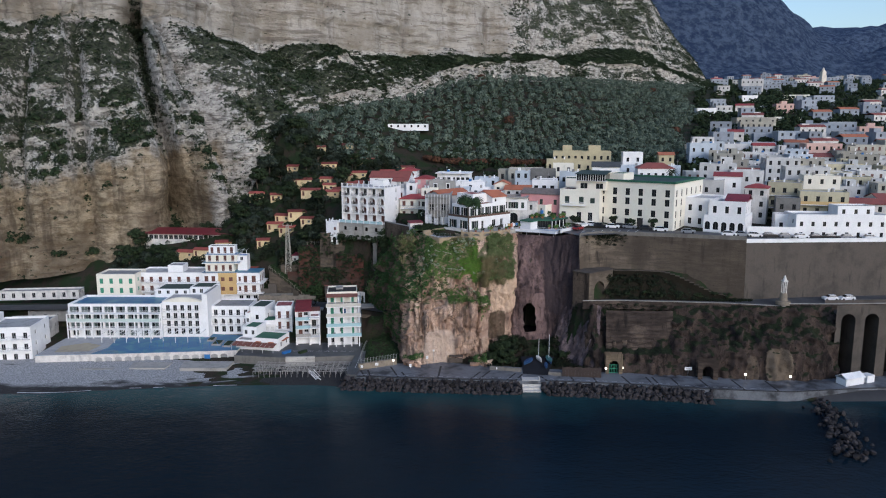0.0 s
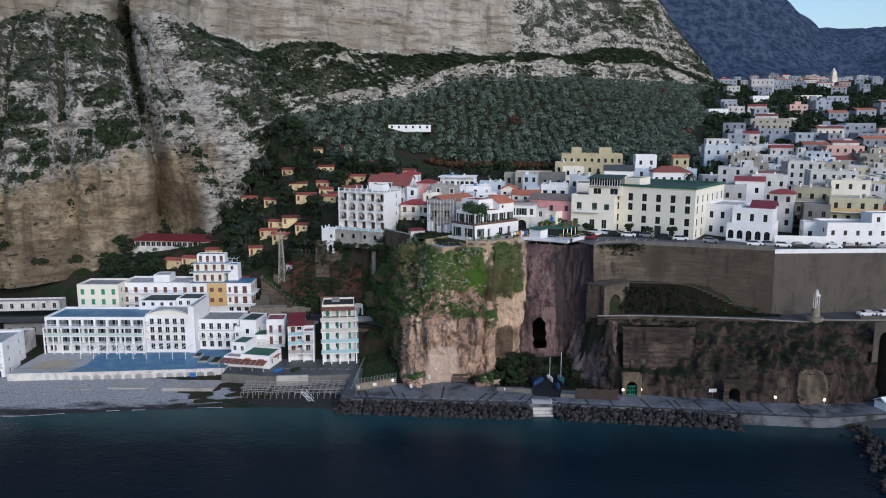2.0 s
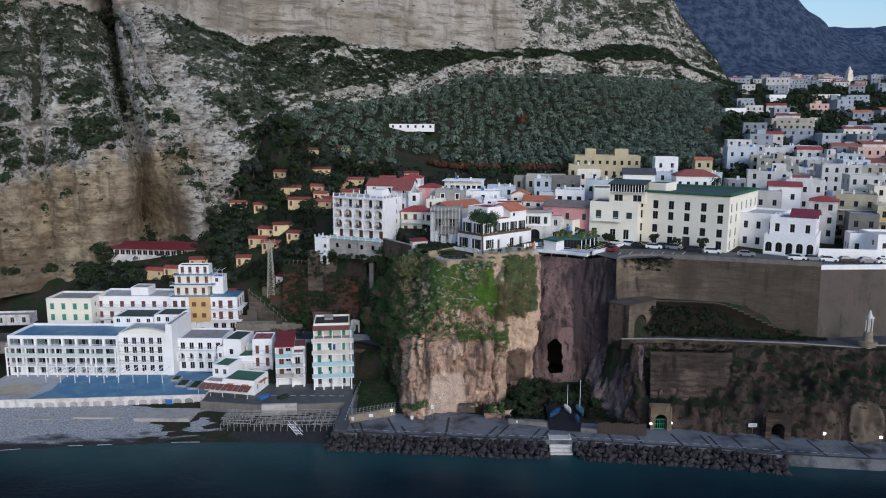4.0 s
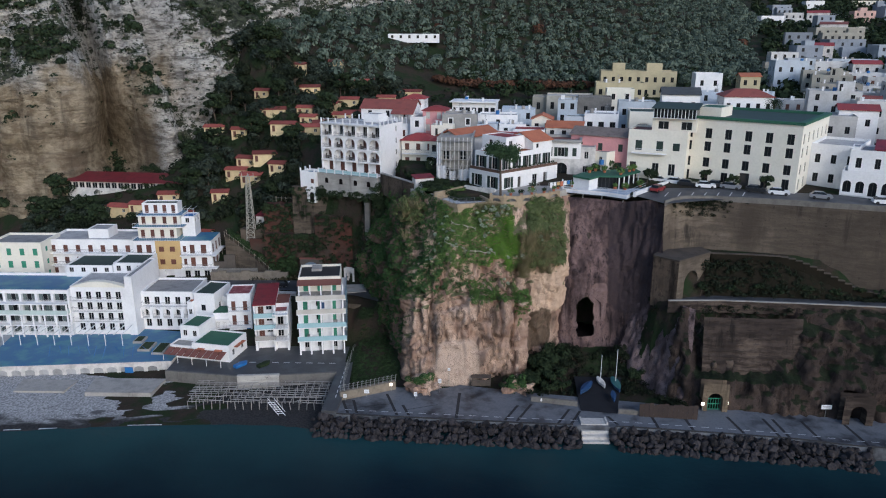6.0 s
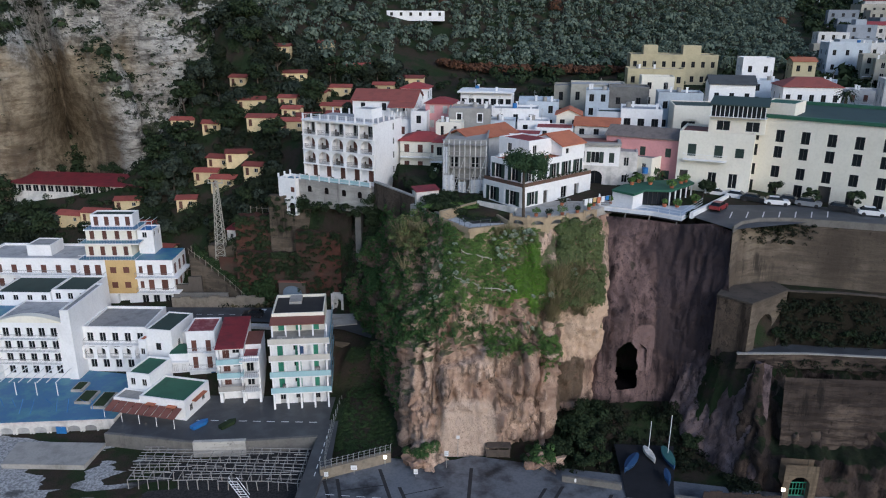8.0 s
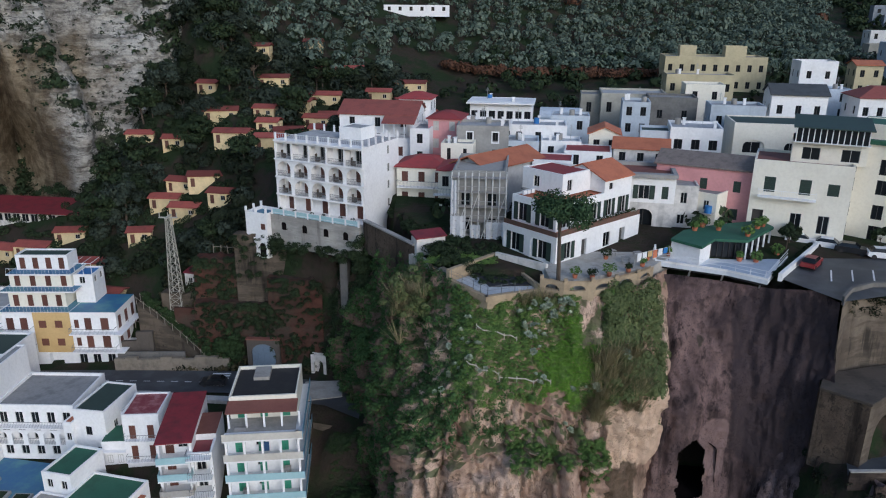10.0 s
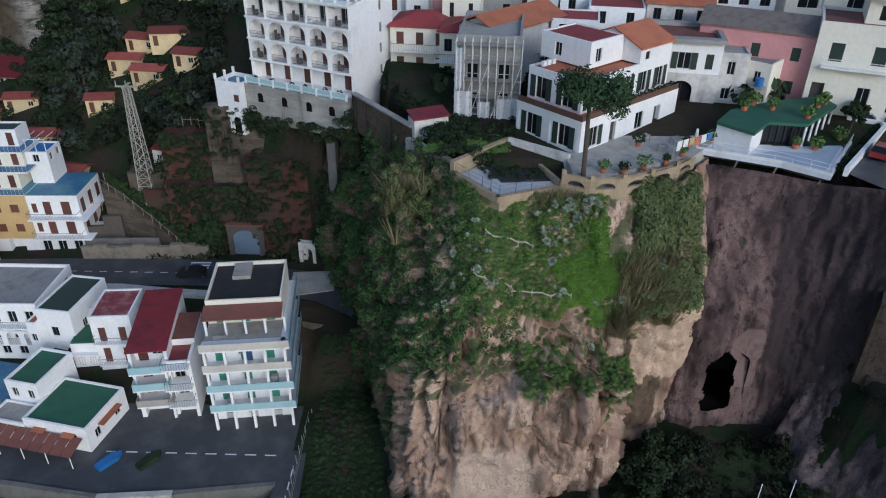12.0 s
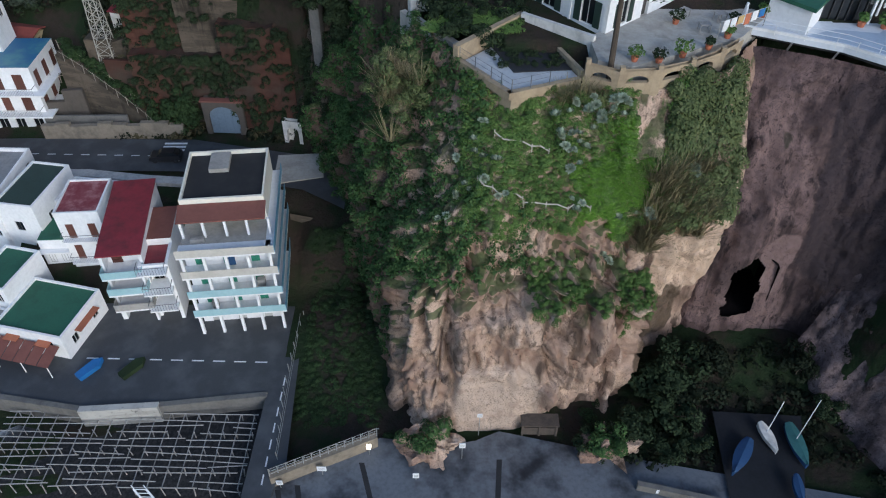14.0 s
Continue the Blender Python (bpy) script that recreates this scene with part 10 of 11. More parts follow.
    put("pink_house", "large faded pink house with pale window frames", 163.9, 330.0, 58.0, -10, 15, 11, 10, ROSE, LIGHTROOF, "flat", 3, n=5)
    put("town_house", "tall white hotel block above the far roofs", 257.1, 640.0, 106, -10, 18, 14, 16, LIMEWASH, LIGHTROOF, "flat", 4, n=5)
    put("town_house", "long white block on the far slope", 210.9, 520.0, 80, -10, 24, 12, 9, LIMEWASH, LIGHTROOF, "flat", 3, n=7)
    put("town_house", "pale far house with a row of windows", 202.7, 450.0, 71.5, -10, 15, 10, 9, CREAM, LIGHTROOF, "flat", 3, n=5)
    put("town_house", "pale yellow far house", 275.6, 600.0, 91, -10, 20, 12, 9, CREAM, LIGHTROOF, "flat", 3, n=6)


old_town()


def palm():
    t = thing("palm_tree", "tall palm with drooping fronds behind the palazzo", "tree", 79.6, 252.6, 39.5)
    g = G()
    for k in range(8):
        g.bar((0.05 * math.sin(k), 0, k * 1.35), (0.05 * math.sin(k + 1), 0, k * 1.35 + 1.36), 0.26, 0, 8, 0.22)
    part("trunk", g, BARK, t)
    rng = random.Random(6)
    g = G()
    for i in range(34):
        w = i * 2.4
        up = 1.3 - 1.5 * (i / 34)
        p = Vector((0, 0, 10.9))
        d = Vector((math.cos(w), math.sin(w), up))
        for s in range(6):
            q = p + d.normalized() * 0.5
            d.z -= 0.38
            side = Vector((-math.sin(w), math.cos(w), -0.35)) * (0.42 - 0.05 * s)
            g.face([p, q, q + side])
            g.face([p, q, q + Vector((-side.x, -side.y, side.z))])
            p = q
    part("crown", g, DARKLEAF, t)


palm()


def town():
    rng = random.Random(11)
    specs = [(9, 8, 6.4, 2, LIMEWASH, LIGHTROOF, "flat", "white flat-roofed town house with small windows"), (12, 9, 6.6, 2, LIMEWASH, LIGHTROOF, "flat", "limewashed flat-roofed town house"), (8, 9, 8.6, 3, BLUEWHITE, LIGHTROOF, "flat", "tall bluish-white town house with flat roof"),
             (10, 8, 5.8, 2, LIMEWASH, TILE, "gable", "white town house with terracotta roof"), (9, 7, 6.2, 2, ROSE, LIGHTROOF, "flat", "pale rose town house with a flat roof"), (12, 9, 6.2, 2, OLDWHITE, MAROON, "gable", "weathered white house with dark red roof"),
             (7, 7, 3.6, 1, LIMEWASH, LIGHTROOF, "flat", "low white outbuilding with flat roof"), (10, 9, 6.6, 2, GREYWHITE, FLATROOF, "flat", "grey-white house with flat concrete roof"), (13, 9, 8.8, 3, KHAKI, LIGHTROOF, "flat", "cream three-storey apartment house"), (10, 9, 6.2, 2, LIMEWASH, DARKGREENROOF, "flat", "white house with a dark green roof"),
             (9, 7, 6.2, 2, OLDWHITE, REDTILE, "hip", "cream town house with a red hipped roof"), (18, 10, 6.8, 2, YELLOWISH, FLATROOF, "flat", "long pale yellow building with a flat roof"), (16, 8, 6.0, 2, LIMEWASH, LIGHTROOF, "flat", "long white house with flat roof terraces")]
    # far walls swap to dimmer, bluer plaster with the distance haze in it
    dim = {WHITE: LIMEWASH, LIMEWASH: FARHAZE, BLUEWHITE: FARHAZE, CREAM: KHAKI, YELLOWISH: KHAKI}
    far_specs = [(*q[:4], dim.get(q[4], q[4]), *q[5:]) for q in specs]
    def build(sp, x, y, z, yaw):
        w, d, h, rows, wall, roof, kind, lbl = sp
        k = rng.uniform(0.85, 1.2)
        head = (rng.uniform(0.5, w * k - 4), d * 0.45, 3.2, 3, 2.2) if kind == "flat" and rng.random() < 0.4 else None
        t = town_house("town_house", lbl, x, y, z + h, yaw, w * k, d, h, wall, roof, kind, rows, rng.choice(["win", "dark", "shut", "dark"]), SHUT_B if rng.random() < 0.5 else SHUT_G, head=head, group="houses of the upper town")
        if kind == "flat":
            roof_clutter(t, w * k, d, h, rng.randrange(1000), rng.random() < 0.6)
            if rows > 1 and rng.random() < 0.6:
                balcony(t, 0.5, w * 0.7, 0, h / rows + 0.3, 1.0)
            if rng.random() < 0.5:
                u = rng.uniform(0.3, 0.6) * w
                block(t, (u, u + 0.45 * w, -3.4, -0.02, -5, h * 0.5), {"front": row(2, 0.45 * w, 1.0, 0.6, 2.0, "dark")}, wall, roof, 0.4, name="terrace_block")
        return t
    def build_far(sp, x, y, z, yaw):
        w, d, h, rows, wall, roof, kind, lbl = sp
        k = rng.uniform(0.75, 1.3)
        t = thing("town_house", lbl, "house", x, y, z, yaw, "houses of the upper town")
        holes = {"front": [], "right": []}
        st = h / rows
        for i in range(rows):
            holes["front"] += row(max(2, int(w / 2.9)), w * k, 1.1, i * st + 0.9, i * st + 2.3)
            holes["right"] += row(2, d, 1.0, i * st + 0.9, i * st + 2.3)
        g = G()
        walls(g, (0, w * k, 0, d, -5, h), holes, 0.4, 0.3)
        # slot 2: black backing stands in for unlit rooms behind the openings
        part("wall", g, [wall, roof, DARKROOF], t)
        if rng.random() < 0.35:
            g = G()
            u = rng.uniform(0.5, w * k - 4)
            g.box(u, u + 3.6, d * 0.4, d * 0.4 + 4, h, h + 2.2)
            part("stair_head", g, wall, t)
        if rng.random() < 0.5:
            g = G()
            g.box(w * k * 0.3, w * k * 0.95, -3, 0.05, -5, h * 0.55)
            part("terrace_block", g, wall, t)
        if kind != "flat":
            g = G()
            g.gable(0, w * k, 0, d, h + 0.4, 1.2, 0.2)
            part("roof", g, roof, t)
        return t
    blocked = [(-26, 240, 16), (8, 213, 13), (20, 216, 9), (-2, 226, 8), (30, 214, 11), (58, 215, 19), (62, 226, 21), (41, 224, 8), (48, 250, 10), (82, 210, 13), (112, 206, 13), (124, 206, 8), (55, 205, 12), (90, 198, 8), (70, 202, 10), (110, 199, 12), (40, 210, 8), (80, 252, 3)] + BLOCKED
    protos, far = [], []
    y = 222.0
    while y < 980:
        step = 11.0 if y < 330 else 14 if y < 520 else 21
        x = 60.0 if y < 285 else 0.33 * y
        xmax = 150 + 0.62 * (y - 220)
        while x < xmax:
            px, py = x + rng.uniform(-2.5, 2.5), y + rng.uniform(-2.5, 2.5)
            x += step * (1.0 if y < 330 else 1.1)
            if any((px + 5 - a) ** 2 + (py + 4 - b) ** 2 < (r + 4.6) ** 2 for a, b, r in blocked):
                continue
            if y >= 285 and (px < 0.36 * py or foot_y(min(px, 245)) - py < 25 and px < 240):
                continue
            if rng.random() < (0.04 if y < 330 else 0.46 if y < 420 else 0.7):
                continue
            if px / py > 0.75:
                continue
            yaw = rng.uniform(-32, -6) if px < 110 else rng.uniform(-26, 4)
            z = plateau(px, py) - (0.6 if y < 330 else 0)
            if y > 330:
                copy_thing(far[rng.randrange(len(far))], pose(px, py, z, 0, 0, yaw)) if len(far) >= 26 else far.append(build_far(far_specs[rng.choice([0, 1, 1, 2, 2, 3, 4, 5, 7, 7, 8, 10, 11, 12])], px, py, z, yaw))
            elif len(protos) < 26:
                protos.append(build(specs[rng.choice([0, 0, 1, 1, 2, 3, 5, 6, 7, 8, 9, 10, 11, 12, 12])], px, py, z, yaw))
            else:
                copy_thing(protos[rng.randrange(26)], pose(px, py, z + rng.uniform(-0.5, 0.4), 0, 0, yaw))
        y += step
    tw = thing("bell_tower", "pale church bell tower above the far roofs", "tower", 388, 760, plateau(388, 760) - 3, 5)
    g = G()
    g.box(-2.6, 2.6, -2.6, 2.6, 0, 15)
    g.box(-2.1, 2.1, -2.1, 2.1, 15, 19)
    g.bar((0, 0, 19), (0, 0, 23), 2.2, 0, 12, 0.4)
    part("shaft", g, TOWN, tw)
    for x, y2, w in ((-16.5, 405, 19), (168, 470, 12), (232, 560, 12)):
        f = thing("hillside_house", "long low white building among olive trees", "house", x, y2 - 60 if x < 0 else y2, plateau(x, y2 - 60 if x < 0 else y2) + 2.0, 0)
        block(f, (-w / 2, w / 2, 0, 6, -1.4, 1.6 if x < 0 else 3.2), {"front": row(6 if x < 0 else 3, w, 0.9, 0.2, 1.3, "dark")}, WHITE, WHITE, 0.2)


town()

# ---- vegetation ----
def spray(seed, n, size, r=(1, 1, 0.8)):
    """A clump of leaf sprays as an array of quads."""
    g = G()
    rng = random.Random(seed)
    lump = [Vector((rng.gauss(0, 1), rng.gauss(0, 1), rng.uniform(0, 1))).normalized() for _ in range(5)]
    for i in range(n):
        d = Vector((rng.gauss(0, 1), rng.gauss(0, 1), rng.gauss(0.2, 0.9))).normalized()
        if d.z < -0.45:
            d.z = -d.z
        k = 0.78 + 0.3 * max(0.0, max(d.dot(q) for q in lump)) ** 3 + rng.uniform(-0.12, 0.06)
        p = Vector((d.x * r[0], d.y * r[1], d.z * r[2])) * k
        nrm = (d + Vector((rng.gauss(0, 0.3), rng.gauss(0, 0.3), rng.gauss(0.1, 0.3)))).normalized()
        a = nrm.orthogonal().normalized()
        b = nrm.cross(a)
        w = rng.uniform(0, 6.28)
        a, b = a * math.cos(w) + b * math.sin(w), b * math.cos(w) - a * math.sin(w)
        s = size * rng.uniform(0.65, 1.25)
        a, b = a * s, b * s * rng.uniform(0.5, 0.85)
        g.face([p - a - nrm * s * 0.2, p + b * 0.9, p + a - nrm * s * 0.2, p - b])
    return np.array(g.v, float).reshape(-1, 4, 3)


def blades(seed, n=46):
    """A tuft of long thin reed blades."""
    rng = random.Random(seed)
    g = G()
    for i in range(n):
        w = rng.uniform(0, 6.28)
        a = Vector((math.cos(w), math.sin(w), 0))
        s = Vector((-a.y, a.x, 0)) * rng.uniform(0.02, 0.035)
        p = a * rng.uniform(0, 0.35)
        q = p + a * rng.uniform(0.2, 1.9) + Vector((0, 0, rng.uniform(0.9, 1.8)))
        g.face([p - s, p + s, q + s * 0.5, q - s * 0.5])
    return np.array(g.v, float).reshape(-1, 4, 3)


def scatter(name, label, category, places, clumps, material, seed=0, tall=(0.8, 1.2)):
    """Many clumps in ONE mesh: places are rows of x, y, z and size."""
    rng = np.random.default_rng(seed)
    out = []
    for x, y, z, s in places:
        q = clumps[rng.integers(len(clumps))]
        w = rng.uniform(0, 6.283)
        c, sn = math.cos(w), math.sin(w)
        p = np.empty_like(q)
        p[..., 0] = (q[..., 0] * c - q[..., 1] * sn) * s + x
        p[..., 1] = (q[..., 0] * sn + q[..., 1] * c) * s + y
        p[..., 2] = q[..., 2] * s * rng.uniform(*tall) + z
        out.append(p.reshape(-1, 3))
    v = np.concatenate(out)
    nq = len(v) // 4
    me = bpy.data.meshes.new(name)
    me.vertices.add(len(v))
    me.vertices.foreach_set("co", v.ravel())
    me.loops.add(nq * 4)
    me.loops.foreach_set("vertex_index", np.arange(nq * 4, dtype=np.int32))
    me.polygons.add(nq)
    me.polygons.foreach_set("loop_start", np.arange(0, nq * 4, 4, dtype=np.int32))
    me.materials.append(material)
    me.update(calc_edges=True)
    return tagged(new(name, me), label, category, "", "stuff")


def normals_of(g):
    v = np.array(g.v)
    f = np.array(g.f)
    a, b, c = v[f[:, 0]], v[f[:, 1]], v[f[:, 3]]
    n = np.cross(b - a, c - a)
    n /= np.linalg.norm(n, axis=1)[:, None] + 1e-9
    return v[f].mean(axis=1), n


def plants():
    rng = np.random.default_rng(5)
    big = [spray(i, 105, 0.23, (1, 1, 0.8)) for i in range(8)]
    coarse = [spray(80 + i, 44, 0.34, (1, 1, 0.85)) for i in range(6)]
    grove = [spray(100 + i, 95, 0.2, (1, 1, 0.85)) for i in range(8)]
    fine = [spray(60 + i, 190, 0.155, (1, 1, 0.85)) for i in range(6)]
    mid = [spray(20 + i, 30, 0.27) for i in range(6)]
    grass = [spray(300 + i, 60, 0.2) for i in range(6)]
    few = [spray(40 + i, 11, 0.46) for i in range(6)]
    # olive groves on the slope under the mountain
    pts = []
    y = 300.0
    while y < 660:
        stp = 5.2 if y < 420 else 5.8
        for x in np.arange(-60, 250, stp):
            px, py = x + rng.uniform(-1.2, 1.2), y + rng.uniform(-1.2, 1.2)
            d = foot_y(px) - py
            right = 62 if py < 322 else 0.345 * py - 4 + 6 * math.sin(py / 23)
            if any(abs(px - a) < b and -5.5 < py - q < 7 for a, q, b in ((-16.5, 345, 11), (168, 470, 9), (232, 560, 9))):
                continue
            if d < -6 or px > right or (py < 322 and -20 < px):
                continue
            r = rng.uniform(1.7, 3.2)
            pts.append((px, py, land(px, py) + r * 0.7, r))
        y += stp
    rust = [q for i, q in enumerate(pts) if i % 131 == 7]
    scatter("rust_trees", "rust-coloured trees in the olive grove", "trees", rust, grove, RUSTLEAF, 11)
    pts = [q for i, q in enumerate(pts) if i % 131 != 7]
    scatter("olive_grove", "dense grey-green olive grove on the slope", "olive trees", pts, grove, OLIVE, 1)
    pts = []
    for _ in range(2900):
        py = rng.uniform(290, 950)
        px = py * rng.uniform(0.34, 0.68)
        if py > 900 or (px < 245 and foot_y(px) < py):
            continue
        r = rng.uniform(1.6, 3.0)
        pts.append((px, py, plateau(px, py) + r * 0.7, r))
    for _ in range(620):
        px, py = rng.uniform(-8, 190), rng.uniform(222, 345)
        r = rng.uniform(1.0, 2.2)
        pts.append((px, py, plateau(px, py) + r * 0.8, r))
    scatter("town_trees", "dark garden trees between the town houses", "trees", pts, coarse, DARKLEAF, 2)
    pts = [(x, 318 + 0.05 * x + rng.uniform(-1.5, 1.5), plateau(x, 318) + 1.5, rng.uniform(1.6, 2.4)) for x in np.arange(-8, 62, 1.5)]
    scatter("hedge_row", "rust-tinged hedge of bare trees at the grove's edge", "hedge", pts, big, RUSTLEAF, 12)
    # shrubs on the mountain ledges
    c, n = normals_of(MOUNTAIN)
    m = 0.5 + 0.5 * np.array([fbm(p[0] / 16, p[1] / 16, p[2] / 16, 3) for p in c])
    w = np.clip(n[:, 2] * 1.0 + (m - 0.5) * 1.3 + 0.1, 0, 1.1) ** 1.1
    w *= np.where((c[:, 2] > 108) & (c[:, 0] < 45) | (c[:, 2] < 50) & (n[:, 2] < 0.35), 0.12, 1.0)
    w *= (c[:, 2] < 185) & (n[:, 1] < 0.6)
    area = np.array([abs(MOUNTAIN.v[f[0]][0] - MOUNTAIN.v[f[1]][0]) for f in MOUNTAIN.f])
    w *= area
    idx = rng.choice(len(c), 30000, p=w / w.sum())
    pts = [(c[i][0] + rng.uniform(-1, 1), c[i][1] + rng.uniform(-0.8, 0.2), c[i][2] + 0.25, rng.uniform(0.3, 0.95) * (1.0 + 0.6 * (n[i][2] > 0.8))) for i in idx]
    scatter("mountain_scrub", "dark scrub bushes on the limestone ledges", "shrubs", pts, few, DARKLEAF, 3, (0.6, 1.0))
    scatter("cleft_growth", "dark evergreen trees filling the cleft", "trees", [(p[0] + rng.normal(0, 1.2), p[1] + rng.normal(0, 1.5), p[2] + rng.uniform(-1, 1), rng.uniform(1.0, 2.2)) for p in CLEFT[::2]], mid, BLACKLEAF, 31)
    q = np.where((n[:, 2] > 0.55) & (c[:, 2] < 75) & (c[:, 0] < -50))[0]
    q = rng.choice(q, 420)
    pts = [(c[i][0], c[i][1], c[i][2] + 0.8, rng.uniform(0.9, 2.0)) for i in q]
    scatter("foot_wood", "dark trees on the ledges at the mountain foot", "trees", pts, coarse, DARKLEAF, 32)
    # trees among the bungalows
    kinds = [tree_meshes(70 + i, 5.2, 2.3, 11, 95, 0.29, (DARKLEAF, DARKLEAF, SLOPEOLIVE, BLACKLEAF)[i]) for i in range(4)]
    k = 0
    for i in range(300):
        px, py = rng.uniform(-118, -14), rng.uniform(240, 302)
        if foot_y(px) - py < 1 or (px > -41 and py < 256) or any(abs(px - a) < 3.8 and -6.5 < py - b < 4.0 for a, b in BUNG_SPOTS):
            continue
        if -56 < px < -45 and 229 < py < 243:
            continue
        if -109 < px < -74 and 258 < py < 273 or (px < -56 and py < 246 and px > -82):
            continue
        tree(kinds, i, "garden_tree", ("dark leafy garden tree on the terraced slope", "dark evergreen tree on the terraced slope", "grey-green olive tree on the terraced slope", "dark evergreen tree on the terraced slope")[i % 4], "tree", px, py, land(px, py), rng.uniform(0.8, 1.5), "trees among the bungalows")
        k += 1
    pts = [(px, py, land(px, py) + 0.5, rng.uniform(0.6, 1.3)) for px, py in zip(rng.uniform(-118, -16, 1500), rng.uniform(232, 304, 1500)) if foot_y(px) - py > 0 and not (-80 < px < -57 and py < 245) and not (px < -56 and py < 246) and not (-40 < px < -14 and 228 < py < 252)]
    scatter("slope_bushes", "low bushes and rough growth on the terraces", "bushes", pts, fine[:3], DARKLEAF, 4)
    pts = []
    for px, py in zip(rng.uniform(-118, -12, 2300), rng.uniform(241, 306, 2300)):
        if foot_y(px) - py < 0.5 or (px > -41 and py < 256) or any(abs(px - a) < 3.7 and -5.6 < py - b < 3.6 for a, b in BUNG_SPOTS):
            continue
        if -56 < px < -45 and 229 < py < 243:
            continue
        if -109 < px < -74 and 258 < py < 273 or (px < -56 and py < 246 and px > -98) or (px > -24 and 236 < py < 262):
            continue
        r = rng.uniform(1.0, 2.4)
        pts.append((px, py, land(px, py) + r * 0.8, r))
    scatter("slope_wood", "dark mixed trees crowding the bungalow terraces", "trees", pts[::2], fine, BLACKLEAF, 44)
    scatter("slope_olives", "grey-green olive trees crowding the bungalow terraces", "olive trees", pts[1::2], fine, SLOPEOLIVE, 45)
    # growth on the headland
    c, n = normals_of(HEAD)
    def pick(mask, num, seed2):
        q = np.where(mask)[0]
        return c[np.random.default_rng(seed2).choice(q, num)]
    up = c[:, 2]
    x, yy = c[:, 0], c[:, 1]
    patch = np.array([fbm(p[0] / 5, p[1] / 5, p[2] / 5, 3) for p in c])
    green = (up > 24.5 + 2.5 * patch) & (x > -5) & (x < 15) & ~((x > 9.6) & (x < 12.8) & (up > 29.5 + patch))
    shelf = (up > 18.6) & (up < 21.5) & (x > 1.5) & (x < 12.6) & (patch > -0.15) | (up > 13) & (up < 20) & (x > 9.5) & (x < 13) & (patch > 0.05)
    lawn = green & (np.abs(x - 8.2 + 0.15 * (30 - up)) < 2.6 + 3 * patch) & (up < 32.5)
    P = lambda a, s0, s1, out=0.15: [(p[0] + rng.normal(0, 0.2), p[1] - out + 0.7 * d0, p[2] + 0.1 + d0, rng.uniform(s0, s1)) for p, d0 in zip(a, rng.normal(0, 0.22, len(a)))]
    scatter("grass_bank", "bright green grass on the cliff's upper slope", "grass", P(pick(lawn, 2600, 1), 0.16, 0.32), grass, GRASSY, 6, (0.3, 0.6))
    scatter("meadow_growth", "low green herbs on the cliff's upper slope", "herbs", P(pick(green, 3000, 21), 0.18, 0.42), grass, MEADOW, 46, (0.35, 0.7))
    scatter("cliff_shrubs", "leafy green shrubs on the cliff's upper slope", "shrubs", P(pick(green & ~lawn, 420, 2), 0.22, 0.5) + P(pick(shelf, 640, 22), 0.14, 0.36), fine, LEAF, 7)
    ivy = ((x < -8) & (yy > 196.5) & (up > 6) & (patch > -0.4)) | ((x < -3) & (up > 26 + 3 * patch)) | ((x < -6) & (up > 20 + 3 * patch)) | ((up > 20) & (up < 27) & (x > -8) & (x < 1) & (patch > 0.1))
    scatter("cliff_ivy", "dark ivy and creepers on the tuff cliff", "creepers", P(pick(ivy, 6200, 3), 0.25, 0.6), mid, IVY, 8)
    thick = (x > 12.9) & (x < 20) & (up > 24)
    scatter("cliff_thicket", "tangled thicket by the dark rock wall", "shrubs", P(pick(thick, 330, 4), 0.5, 1.05), fine, THICKET, 9)
    scatter("dry_bush", "half-dry olive-tan bush hanging over the cliff edge", "bush", [(-10.4 + rng.normal(0, 1.2), 206.6 + rng.normal(0, 1.0), 32.2 + rng.normal(0, 1.4), rng.uniform(0.4, 0.8)) for _ in range(46)] + [(5 + rng.uniform(-2, 2), 202 + rng.uniform(-0.5, 0.5), 34.0 + rng.uniform(-0.6, 0.5), rng.uniform(0.3, 0.6)) for _ in range(30)], fine, THICKET, 41)
    reed = (x > 11) & (x < 17) & (up > 22) & (up < 29)
    scatter("dry_reeds", "dry tan reeds on the cliff slope", "reeds", P(pick(reed, 130, 5), 0.7, 1.3, 0.3) + [(-10.5 + rng.normal(0, 1.1), 207 + rng.normal(0, 1.1), 31.6 + rng.normal(0, 1.2), rng.uniform(0.6, 1.2)) for _ in range(22)] + [(5 + rng.uniform(-2, 2), 202 + rng.uniform(-0.5, 0.5), 33.8 + rng.uniform(-0.6, 0.5), rng.uniform(0.5, 0.9)) for _ in range(34)], [blades(200 + i) for i in range(5)], STRAW, 10, (0.9, 1.4))
    # agaves in clusters of rosettes
    ag = G()
    rs = random.Random(12)
    for i in range(70):
        w, el = i * 2.4, rs.uniform(0.15, 1.45)
        a = Vector((math.cos(w) * math.cos(el), math.sin(w) * math.cos(el), math.sin(el)))
        sd = Vector((-math.sin(w), math.cos(w), 0)) * rs.uniform(0.1, 0.16)
        q = a * rs.uniform(0.7, 1.0)
        ag.face([a * 0.15, q * 0.6 + sd, q, q * 0.6 - sd])
    me = ag.mesh("agave", [SILVER])
